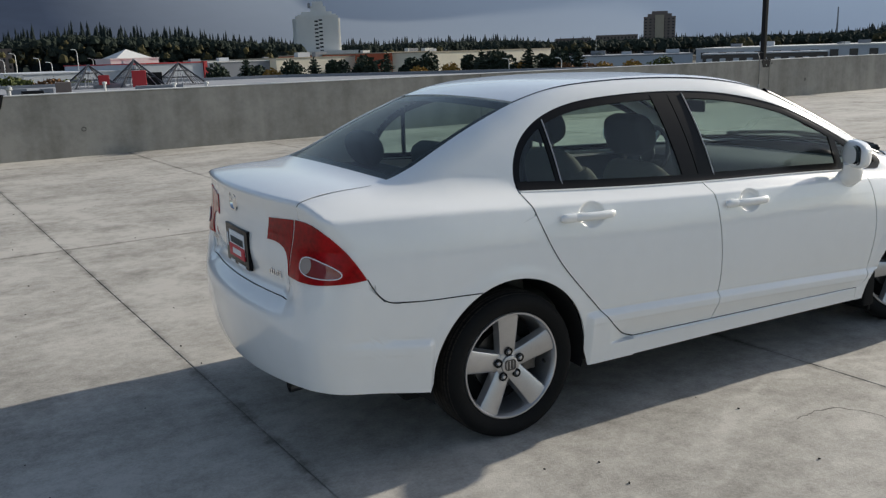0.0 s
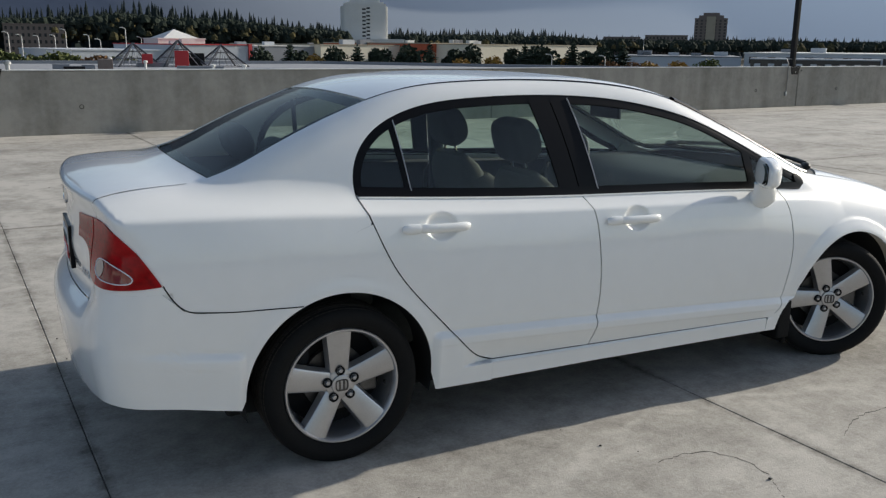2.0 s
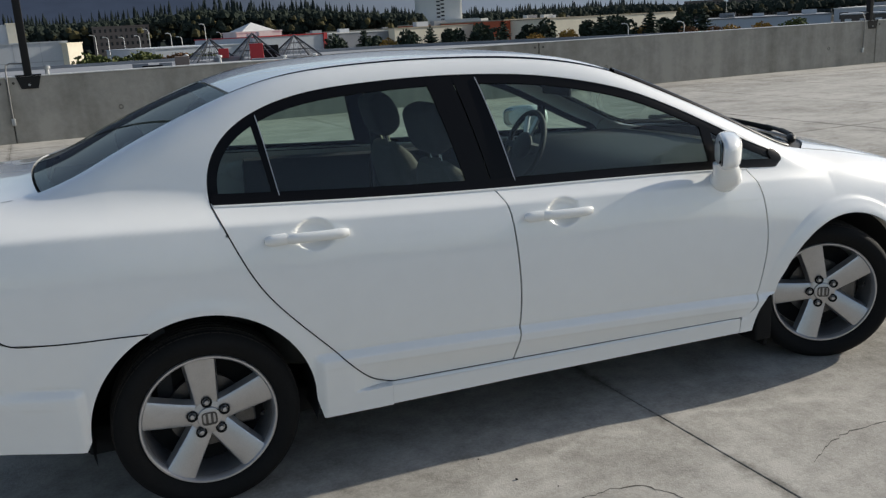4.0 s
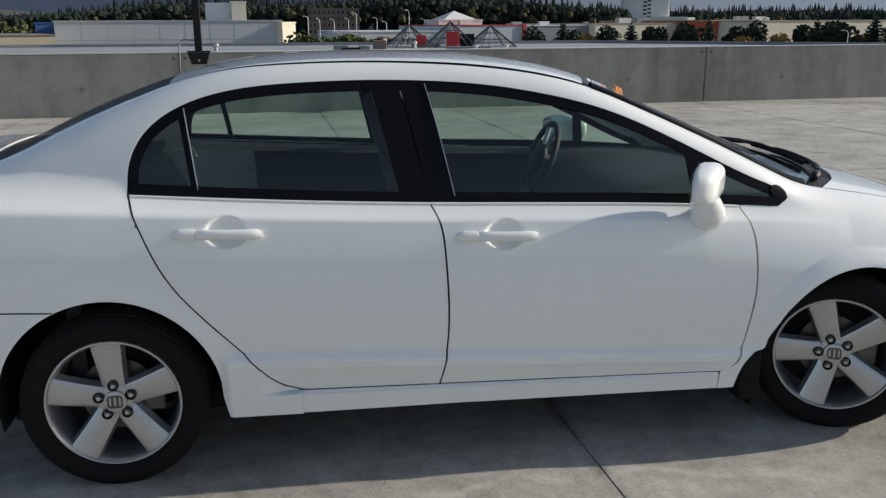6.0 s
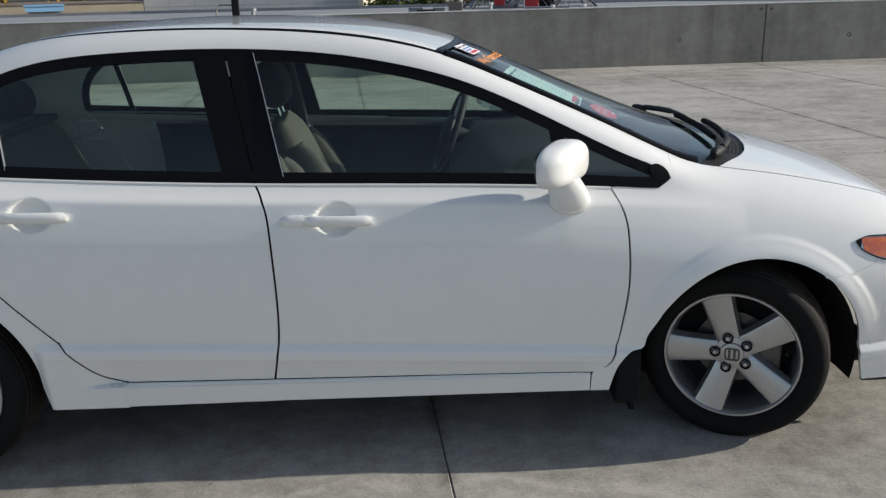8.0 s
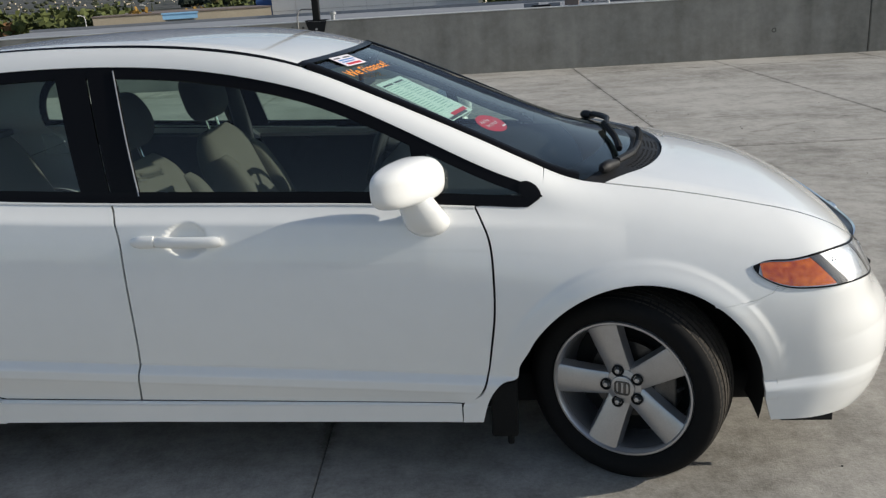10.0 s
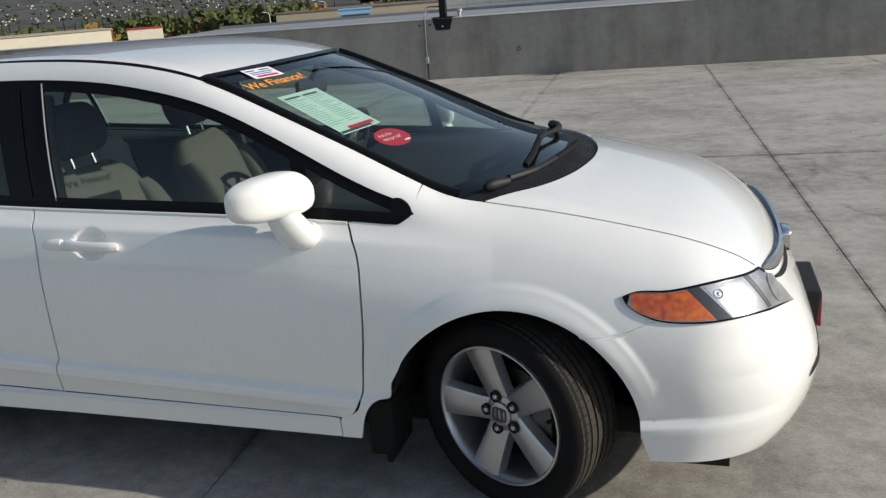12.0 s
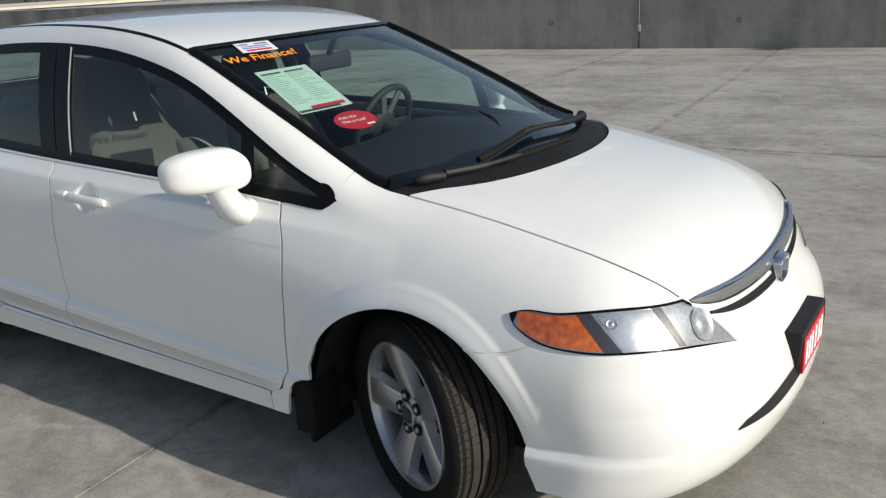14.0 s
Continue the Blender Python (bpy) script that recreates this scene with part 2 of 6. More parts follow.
# haze and cloud light put into the slope's colour, paler towards the east
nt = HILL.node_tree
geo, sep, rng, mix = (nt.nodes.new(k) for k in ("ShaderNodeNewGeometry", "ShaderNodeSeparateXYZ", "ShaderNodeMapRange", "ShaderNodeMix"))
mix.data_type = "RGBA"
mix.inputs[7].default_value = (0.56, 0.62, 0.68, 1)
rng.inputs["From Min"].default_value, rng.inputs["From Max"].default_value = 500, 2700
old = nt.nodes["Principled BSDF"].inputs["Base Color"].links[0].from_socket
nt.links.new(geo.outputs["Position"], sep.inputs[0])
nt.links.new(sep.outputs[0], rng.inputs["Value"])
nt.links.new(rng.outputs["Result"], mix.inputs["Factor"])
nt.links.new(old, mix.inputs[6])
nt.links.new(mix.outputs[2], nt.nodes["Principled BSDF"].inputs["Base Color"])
# added faint glow lifts the slope where it turns from the sun
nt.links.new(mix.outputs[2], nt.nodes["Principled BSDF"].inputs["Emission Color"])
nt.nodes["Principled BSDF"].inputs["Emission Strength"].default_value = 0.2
HILLNEAR = mat("wooded_slope", (0.15, 0.15, 0.155), 1.0, scale=.03, var=0.5, detail=8, spec=0.0, colour2=(0.06, 0.07, 0.06))
# ---- mesh helpers ----
def empty(name, parent=None):
    ob = new(name)
    ob.parent = parent
    return ob


def part(name, bm, material, parent, label="", smooth=True):
    """One mesh object from a bmesh, under a thing or a part."""
    me = bpy.data.meshes.new(name)
    bm.to_mesh(me)
    bm.free()
    me.materials.append(material)
    if smooth:
        me.polygons.foreach_set("use_smooth", [True] * len(me.polygons))
        me.set_sharp_from_angle(angle=radians(38))
    ob = new(name, me)
    ob.parent = parent
    if label:
        tagged(ob, label)
    return ob


def box(bm, x0, x1, y0, y1, z0, z1, bevel=0.0, m=None):
    """A block, with rounded edges if bevel is given."""
    r = bmesh.ops.create_cube(bm, size=1)
    vs = r["verts"]
    for v in vs:
        v.co = ((x0 + x1) / 2 + v.co.x * (x1 - x0), (y0 + y1) / 2 + v.co.y * (y1 - y0), (z0 + z1) / 2 + v.co.z * (z1 - z0))
    if m is not None:
        bmesh.ops.transform(bm, matrix=m, verts=vs)
    if bevel:
        es = list({e for v in vs for e in v.link_edges})
        bmesh.ops.bevel(bm, geom=es, offset=bevel, segments=3, profile=0.6, affect="EDGES")
    return bm


def lathe(bm, profile, n=48, m=None, arc=2 * math.pi):
    """Revolves (radius, y) points about the y axis."""
    closed = arc > 6.28
    k = n if closed else n + 1
    rings = []
    for r, y in profile:
        rings.append([bm.verts.new((r * math.cos(arc * i / n), y, r * math.sin(arc * i / n))) for i in range(k)])
    for a, b in zip(rings, rings[1:]):
        for i in range(n):
            j = (i + 1) % k
            bm.faces.new((a[i], a[j], b[j], b[i]))
    if m is not None:
        bmesh.ops.transform(bm, matrix=m, verts=[v for ring in rings for v in ring])
    return bm


def tube(bm, pts, r, n=10, cap=True):
    """A round bar along points; r may be one radius or one for each."""
    pts = [Vector(p) for p in pts]
    rs = r if isinstance(r, (list, tuple)) else [r] * len(pts)
    rings, side = [], None
    for i, p in enumerate(pts):
        d = (pts[min(i + 1, len(pts) - 1)] - pts[max(i - 1, 0)]).normalized()
        if side is None:
            side = d.orthogonal().normalized()
        side = (side - d * side.dot(d)).normalized()
        up = d.cross(side)
        rings.append([bm.verts.new(p + rs[i] * (math.cos(6.2832 * k / n) * side + math.sin(6.2832 * k / n) * up)) for k in range(n)])
    for a, b in zip(rings, rings[1:]):
        for k in range(n):
            bm.faces.new((a[k], a[(k + 1) % n], b[(k + 1) % n], b[k]))
    if cap:
        bm.faces.new(rings[0][::-1])
        bm.faces.new(rings[-1])
    return bm


def ball(bm, c, r, seg=20, ring=12):
    m = Matrix.Translation(c) @ Matrix.Diagonal((*r, 1))
    bmesh.ops.create_uvsphere(bm, u_segments=seg, v_segments=ring, radius=1, matrix=m)
    return bm


def curve(*pts):
    """A natural cubic spline through (x, value) points, straight beyond its ends."""
    x, y = np.array(pts, float).T
    n = len(x)
    h = np.diff(x)
    a, r = np.eye(n), np.zeros(n)
    for i in range(1, n - 1):
        a[i, i - 1:i + 2] = h[i - 1], 2 * (h[i - 1] + h[i]), h[i]
        r[i] = 6 * ((y[i + 1] - y[i]) / h[i] - (y[i] - y[i - 1]) / h[i - 1])
    c = np.linalg.solve(a, r)

    def exact(q):
        i = np.clip(np.searchsorted(x, q) - 1, 0, n - 2)
        t = np.clip(q, x[0], x[-1])
        u, v, d = x[i + 1] - t, t - x[i], h[i]
        s = (c[i] * u ** 3 + c[i + 1] * v ** 3) / (6 * d) + (y[i] / d - c[i] * d / 6) * u + (y[i + 1] / d - c[i + 1] * d / 6) * v
        e0 = (y[1] - y[0]) / h[0] - h[0] * c[1] / 6
        e1 = (y[-1] - y[-2]) / h[-1] + h[-1] * c[-2] / 6
        return s + np.where(q < x[0], (q - x[0]) * e0, 0) + np.where(q > x[-1], (q - x[-1]) * e1, 0)

    span = x[-1] - x[0]
    qs = np.linspace(x[0] - span, x[-1] + span, 9001)
    vs = exact(qs)
    return lambda q: np.interp(q, qs, vs)


def steps(a, b, n):
    return np.linspace(a, b, n + 1)


def path(pts, n):
    """n + 1 points spread evenly along a polyline of any dimension, softened at its corners."""
    p = np.array(pts, float)
    s = np.concatenate([[0], np.cumsum(np.linalg.norm(np.diff(p, axis=0), axis=1))])
    t = np.linspace(0, s[-1], n + 1)
    return np.stack([curve(*zip(s, p[:, k]))(t) if len(p) > 2 else np.interp(t, s, p[:, k]) for k in range(p.shape[1])], 1)


# ---- the saloon's shape: car metres, x forward from the rear axle, y to its left, z up ----
z_belt = curve((-.9, 1.06), (-.4, 1.05), (.09, 1.022), (1.1, .966), (2.45, .90), (3.0, .835), (3.4, .765), (3.6, .70))
w_body = curve((-.9, .79), (-.5, .822), (0, .836), (.5, .843), (1.1, .852), (2.2, .856), (2.72, .862), (3.1, .853), (3.35, .825), (3.6, .78))
p_side = curve((-.2, .93), (0, .947), (.2, .968), (.42, .99), (.58, .992), (.74, .967), (.87, .92), (1, .845), (1.15, .74), (1.4, .52))
p_door = curve((-.2, .93), (0, .947), (.2, .968), (.42, .99), (.58, .992), (.74, .98), (.87, .957), (1, .925), (1.15, .88), (1.4, .8))
z_line = curve((-.9, .57), (-.33, .50), (.44, .470), (1.0, .448), (1.5, .423), (2.27, .380), (3.1, .345), (3.6, .36))
z_lid = curve((-.9, 1.045), (-.82, 1.066), (-.46, 1.092), (0, 1.1), (1, 1.05), (2.3, 1.01), (2.75, .975), (2.9, .949), (3.05, .918), (3.2, .878), (3.35, .827), (3.45, .776), (3.52, .720), (3.58, .62), (3.64, .45))
k_lid = curve((-.9, .05), (1, .05), (2.3, .07), (2.8, .10), (3.2, .11), (3.45, .07), (3.6, .05))
x_nose = curve((.1, 3.48), (.2, 3.595), (.3, 3.645), (.42, 3.655), (.5, 3.627), (.56, 3.582), (.62, 3.55), (.68, 3.525), (.75, 3.48), (.85, 3.36))
x_tail = curve((.15, .81), (.25, .878), (.4, .922), (.55, .936), (.625, .918), (.68, .862), (.75, .862), (.85, .867), (.95, .86), (1.01, .868), (1.05, .88), (1.08, .875), (1.12, .84))
x_flank = curve((.15, .81), (.25, .878), (.4, .922), (.55, .93), (.7, .903), (.85, .872), (1.0, .866), (1.08, .872), (1.12, .84))
z_roof = curve((-.9, .83), (-.62, 1.0), (-.46, 1.09), (-.2, 1.22), (0, 1.305), (.2, 1.373), (.4, 1.42), (.62, 1.443), (.85, 1.451), (1.1, 1.449), (1.33, 1.438), (1.57, 1.410), (1.80, 1.356), (2.0, 1.277), (2.3, 1.148), (2.6, 1.03), (2.86, .938), (3.05, .87))
k_screen = curve((1.2, 0), (1.5, .163), (1.75, .26), (2.1, .268), (2.3, .313), (2.5, .42), (2.7, .52))
w_cabin = curve((-.7, .58), (-.3, .655), (.09, .70), (.6, .733), (1.1, .742), (1.7, .748), (2.2, .75), (2.45, .745), (2.8, .69))
REAR_AXLE, FRONT_AXLE = (0.0, 0.31), (2.735, 0.292)
ARCH = 0.369
ARCH_FRONT = 0.379
HANDLES = ((.241, .890), (1.186, .848))


def smax(a, b, k):
    h = np.clip(k - np.abs(a - b), 0, None) / k
    return np.maximum(a, b) + h * h * k / 4


def body_f(p):
    """Below nought inside the car's outer skin."""
    x, y, z = p[..., 0], np.abs(p[..., 1]), p[..., 2]
    s = (z - .2) / (z_belt(x) - .2)
    c = s - .92
    edge = np.where(c < -.012, 0, np.where(c < .012, (c + .012) ** 2 / .048, c))
    front = np.clip((x - 2.1) / .6, 0, 1)
    side = w_body(x) * (p_side(s) * front + (p_door(s) - 1.07 * edge) * (1 - front))
    d = z_line(x) - z
    step = np.interp(d, [-.003, 0, .003, .025, .030, .057, .061], [0, -.0028, -.001, .0185, .0205, .0225, .0205])
    side = side + step * np.clip((np.abs(x) - .365) / .03, 0, 1) * np.clip((x + .80) / .34, 0, 1)
    tuck = np.clip(z_line(x) - .06 - z, 0, None) * (z > np.interp(x, [.40, .65, 1.127, 2.19], [.305, .309, .3025, .2825]))
    side = side - .25 * tuck * np.clip((x - .5) / .1, 0, 1) * np.clip((2.24 - x) / .1, 0, 1)
    for hx, hz in HANDLES:
        r2 = ((x - hx - .172) / .068) ** 2 + ((z - hz) / .054) ** 2
        r2 = np.clip(1 - r2, 0, 1)
        side = side - .021 * r2 * (2 - r2)
    for cx, cz, radius in ((*REAR_AXLE, ARCH), (*FRONT_AXLE, ARCH_FRONT)):
        r = np.hypot(x - cx, z - cz)
        side = side + (.009 if cx > 1 else .007) * np.exp(-((r - radius - .01) / .035) ** 2) * (np.clip((z - cz - .03) / .22, 0, 1) if cx > 1 else np.clip((z - cz + .1) / .2, 0, 1))
        if cx > 1:
            e = np.clip((radius + .075 - r) / .022, 0, 1)
            side = side + .0045 * e * e * (3 - 2 * e) * np.clip((z - cz - .06) / .22, 0, 1)
    low = smax(z - (z_lid(x) - k_lid(x) * y * y), y - side, .10)
    low = smax(low, x - (x_nose(z) + .012 - .19 * y * y - (.12 + .2 * np.clip((.62 - z) / .15, 0, 1)) * y ** 4), .13)
    out = np.clip((y - .46) / .16, 0, 1)
    low = smax(low, -x - (x_tail(z) * (1 - out) + x_flank(z) * out - .17 * y * y), .022 + .098 * np.clip((1.0 - z) / .12, 0, 1))
    kf = np.clip(k_screen(x), 0, .55)
    kr = np.clip((.5 - x) / .4, 0, 1) * .17
    h = z - z_belt(x)
    cab = smax(z - (z_roof(x + (kf - kr) * y * y) - .055 * y * y), y - (w_cabin(x) - .22 * h - .38 * h * np.abs(h)), .07)
    cab = np.maximum(np.maximum(cab, z_belt(x) - .09 - z), x - 2.9)
    return -smax(-low, -cab, .05 + .03 * np.clip((.08 - x) / .3, 0, 1))


def cast(o, d, far):
    """Where rays from inside meet the skin."""
    o, d = np.broadcast_arrays(np.asarray(o, float), np.asarray(d, float))
    a, b = np.zeros(o.shape[:-1]), np.full(o.shape[:-1], float(far))
    for _ in range(26):
        m = (a + b) / 2
        inside = body_f(o + d * m[..., None]) < 0
        a, b = np.where(inside, m, a), np.where(inside, b, m)
    return o + d * a[..., None]


def xyz(x, y, z):
    return np.stack(np.broadcast_arrays(*(np.asarray(k, float) for k in (x, y, z))), -1)


def side(x, z):
    return cast(xyz(x, 0, z), (0, -1, 0), 1.3)


def top(x, y):
    return cast(xyz(x, y, .5), (0, 0, 1), 1.2)


def nose(y, z):
    return cast(xyz(2.8, y, z), (1, 0, 0), 1.0)


def tail(y, z):
    return cast(xyz(-.2, y, z), (-1, 0, 0), 1.0)


def snap(q):
    a = xyz(np.clip(q[..., 0], -.3, 2.9), np.clip(q[..., 1], -.3, .3), np.clip(q[..., 2], .15, .8))
    return cast(a, q - a, 3.0)


def normal(p, e=2e-3):
    g = np.stack([body_f(p + np.eye(3)[i] * e) - body_f(p - np.eye(3)[i] * e) for i in range(3)], -1)
    return g / np.linalg.norm(g, axis=-1, keepdims=True)


def loft(a, b, n, off=0.0):
    """A patch of skin between two edges that lie on it."""
    v = np.linspace(0, 1, n + 1)[:, None, None]
    g = snap(a[None] * (1 - v) + b[None] * v)
    return g + normal(g) * off if off else g


def skin(bm, g, lip=0.0, flip=False):
    """Adds a patch to a mesh; lip turns its edges inward. flip mirrors it to the car's left. Returns its normals and which faces are lip."""
    soft = normal(g, .0045)
    n = soft
    edge = np.zeros(g.shape[:2], bool)
    if lip:
        rim = np.pad(g, ((1, 1), (1, 1), (0, 0)), mode="edge")
        back = np.pad(g - n * lip, ((1, 1), (1, 1), (0, 0)), mode="edge")
        edge = np.ones(rim.shape[:2], bool)
        edge[1:-1, 1:-1] = False
        g = np.where(edge[..., None], back, rim)
        soft = np.pad(soft, ((1, 1), (1, 1), (0, 0)), mode="edge")
    if flip:
        g, soft = g * (1, -1, 1), soft * (1, -1, 1)
    vs = [[bm.verts.new(p) for p in row] for row in g.tolist()]
    turn = np.cross(g[1:, :-1] - g[:-1, :-1], g[:-1, 1:] - g[:-1, :-1])
    turn = (turn * soft[:-1, :-1]).sum(-1)[~edge[:-1, :-1]].sum() < 0
    rims = []
    for r, (a, b) in enumerate(zip(vs, vs[1:])):
        for i in range(len(a) - 1):
            bm.faces.new((a[i], a[i + 1], b[i + 1], b[i]) if turn else (a[i], b[i], b[i + 1], a[i + 1]))
            rims.append(bool(edge[r:r + 2, i:i + 2].any()))
    return soft.reshape(-1, 3), rims


def panel(name, grids, material, parent, flip=False, lip=0.012, label=""):
    bm = bmesh.new()
    made = [skin(bm, g, lip, flip) for g in grids]
    n = np.concatenate([m[0] for m in made])
    rims = np.array([r for m in made for r in m[1]])
    ob = part(name, bm, material, parent, label)
    vi = np.zeros(len(ob.data.loops), int)
    ob.data.loops.foreach_get("vertex_index", vi)
    ob.data.normals_split_custom_set(np.where(np.repeat(rims, 4)[:, None], 0, n[vi]).tolist())
    return ob


# ---- the car ----
CAR_YAW = -3.2
car = tagged(empty("parked_car"), "white four-door saloon car parked on the concrete deck", "car")
car.matrix_world = Matrix.Translation((0, -.79, 0)) @ pose(0, 0, 0, 0, 0, CAR_YAW) @ Matrix.Translation((0, .79, 0))

GAP = .0034
# outlines in side view (x, z)
EDGE_C = [(.097, 1.017), (.117, .964), (.161, .853), (.221, .734), (.304, .626), (.443, .474), (.525, .385), (.585, .338), (.65, .314)]
EDGE_B = [(1.098, .963), (1.125, .917), (1.149, .786), (1.157, .62), (1.147, .41), (1.127, .307)]
EDGE_A = [(2.25, .905), (2.288, .825), (2.301, .72), (2.30, .583), (2.286, .47), (2.266, .36), (2.236, .308), (2.19, .287)]
DLO = [(.093, 1.024), (.096, 1.09), (.128, 1.176), (.197, 1.249), (.308, 1.307), (.465, 1.346), (.658, 1.363), (.892, 1.369), (1.132, 1.363), (1.378, 1.341), (1.546, 1.312), (1.762, 1.256), (1.926, 1.19), (2.153, 1.08), (2.364, .982), (2.427, .952), (2.457, .925)]
z_dlo = curve(*DLO[1:])


def shift(pts, dx, dz=0.0):
    return [(x + dx, z + dz) for x, z in pts]


def s_path(pts, n):
    q = path(pts, n)
    return side(q[:, 0], q[:, 1])


SEAM_X, SEAM_Z = [2.953, 3.03, 3.075, 3.104, 3.134], [.597, .606, .611, .624, .652]


def arch_z(x, c, r=ARCH):
    return c[1] + np.sqrt(np.clip(r * r - (x - c[0]) ** 2, 0, None))


y_hood = curve((2.66, .643), (2.9, .634), (3.13, .628), (3.32, .6), (3.44, .548))
x_hood_rear = lambda y: 2.912 - .45 * y * y - 1.0 * y ** 6
x_hood_front = lambda y: 3.514 - .23 * y * y

# glass edges on the right-hand side, from the boot to the bonnet
RAIL = [(-.415, .562), (-.1, .535), (.1, .518), (.225, .515), (.42, .526), (.9, .536), (1.4, .554), (1.66, .571), (1.76, .579), (1.877, .592), (2.014, .608), (2.143, .622), (2.26, .632), (2.378, .643), (2.47, .65), (2.55, .654), (2.633, .644)]
rail_y = curve(*RAIL)


def rail(n, a=RAIL[0][0], b=RAIL[-1][0], inset=0.0):
    x = np.linspace(a, b, n + 1)
    return top(x, -(rail_y(x) - inset))


def build_side(flip):
    # doors
    doors = []
    for name, rear, front, label in (("rear_door", EDGE_C, shift(EDGE_B, -GAP), "white rear door"), ("front_door", shift(EDGE_B, GAP), shift(EDGE_A, -GAP), "white front door")):
        g = loft(s_path(rear, 200), s_path(front, 200), 100)
        doors.append(panel(name, [g], PAINT, car, flip, label=label))
    # sill
    xs = steps(.6405, 2.184, 50)
    door_low = np.interp(xs, [.40, .65, 1.127, 2.19], [.306, .3105, .3035, .2835])
    sill_low = np.interp(xs, [.38, 1.17, 2.28], [.230, .231, .216])
    panel("sill", [loft(side(xs, sill_low), side(xs, door_low), 8)], PAINT, car, flip, lip=.05)
    # rear quarter with roof side and windscreen pillar
    xq = np.sort(np.concatenate([steps(-.60, -.37, 10), -.36 * np.cos(np.linspace(.05, 3.09, 50)), steps(.127, .157, 8), np.linspace(.365, .386, 8), steps(.395, .64, 30)]))
    seam = np.interp(xq, [-.635, -.566, -.394, -.2], [.745, .677, .655, .648])
    arch = arch_z(xq, REAR_AXLE)
    low = np.where(xq < -.2, np.maximum(seam, arch), np.where(xq < .366, arch, np.interp(xq, [.366, .386, .65], [.31, .228, .226])))
    cx, cz = path(EDGE_C, 60).T
    high = np.where(xq < .137, np.interp(xq, [-.6, -.25, .137], [.80, .80, .92]), np.interp(xq, cx, cz) - .0065)
    quarter = loft(side(xq, low), side(xq, np.maximum(high, low + .002)), 40)
    a1 = np.concatenate([s_path([(-.60, .80), (-.425, .80), (-.25, .80)], 20)[:-1], s_path([(-.25, .80), (-.05, .86), (.129, .92)], 26)[:-1], s_path([(.126, .925), (.108, .972), (.088, 1.022)], 6)[:-1]])
    o = path(DLO, 90)
    a2 = side(o[:, 0], o[:, 1])
    u1 = np.concatenate([top(np.linspace(-.73, -.415, 21), -np.linspace(.60, .565, 21))[:-1], rail(32, -.415, -.02)[:-1]])
    u2 = rail(90, -.02, 2.462)
    frame_grid = loft(np.concatenate([a1, a2]), np.concatenate([u1[:len(a1)], u2]), 40)
    e_in = np.concatenate([side(np.full(4, -.60), np.linspace(.746, .79, 4)), frame_grid[:, 0]])
    ze = np.linspace(.70, 1.045, len(e_in))
    e_out = tail(-np.interp(ze, [.665, .80, .9, 1.03], [.52, .55, .585, .60]) - GAP, ze)
    e_out[-1] = top(np.array([-.765]), np.array([-.604]))[0]
    corner = loft(e_in, e_out, 8)
    back = loft(side(steps(-.66, -.56, 8), np.full(9, .69)), side(steps(-.66, -.56, 8), np.full(9, .785)), 6, -.009)
    fill = loft(side(steps(.02, .148, 8), np.full(9, .86)), side(steps(.02, .104, 8), np.full(9, .965)), 6, -.003)
    panel("quarter_panel", [quarter, frame_grid, corner, back, fill], PAINT, car, flip, label="white rear wing with roof side and pillar")
    # wing
    xf = np.concatenate([steps(2.407, 2.948, 60), steps(2.953, 3.134, 24)])
    lowf = np.where(xf < 2.951, arch_z(xf, FRONT_AXLE, ARCH_FRONT), np.interp(xf, SEAM_X, SEAM_Z))
    lowf[0] = .478
    k = len(xf)
    t1 = top(np.linspace(2.465, 2.66, 11), -np.interp(np.linspace(2.465, 2.66, 11), [2.465, 2.58, 2.66], [.652, .657, .647]))[:-1]
    xt = np.linspace(2.66, 3.45, k - 10)
    t2 = top(xt, -(y_hood(xt) + GAP + .003))
    w2 = loft(side(xf, lowf), np.concatenate([t1, t2]), 90)
    front = w2[:, 0][w2[:, 0, 2] < .925]
    up = np.stack([np.interp(np.linspace(0, len(front) - 1, 41), np.arange(len(front)), front[:, k]) for k in range(3)], 1)
    v = path([(2.25, .216), (2.257, .245), (2.268, .285), (2.292, .333), (2.328, .362), (2.362, .37), (2.368, .40), (2.388, .445), (2.407, .478)], 30)
    w1 = loft(s_path([(2.186, .216), (2.188, .25)] + shift(EDGE_A[::-1], GAP), 70), np.concatenate([side(v[:-1, 0], v[:-1, 1]), up]), 12)
    panel("wing", [w1, w2], PAINT, car, flip, label="white front wing")
    # side windows
    def window(name, x0, x1, zoff=.03, n=30, parent=car):
        xb = np.linspace(x0[0], x1[0], n + 1)
        xt_ = np.linspace(x0[1], x1[1], n + 1)
        zb = z_belt(xb) + .02
        g = loft(side(xb, zb), side(xt_, np.maximum(z_dlo(xt_) - zoff, z_belt(xt_) + .022)), 12, -.007)
        ob = panel(name, [g], GLASS, parent, flip, lip=0)
        ob.visible_shadow = False
        return ob
    window("side_window", (.321, .281), (1.02, .925), parent=doors[0])
    window("quarter_light", (.122, .132), (.304, .264), .032, 16, parent=doors[0])
    window("side_window", (1.19, 1.10), (2.085, 2.06), parent=doors[1])
    window("corner_window", (2.12, 2.095), (2.385, 2.37), .03, 16, parent=doors[1])
    # black frame round the windows
    o = path(DLO, 110)
    d = np.gradient(o, axis=0)
    d /= np.linalg.norm(d, axis=1, keepdims=True)
    inn = o + .033 * np.stack([d[:, 1], -d[:, 0]], 1)
    inn[:, 1] = np.maximum(inn[:, 1], z_belt(inn[:, 0]) + .004)
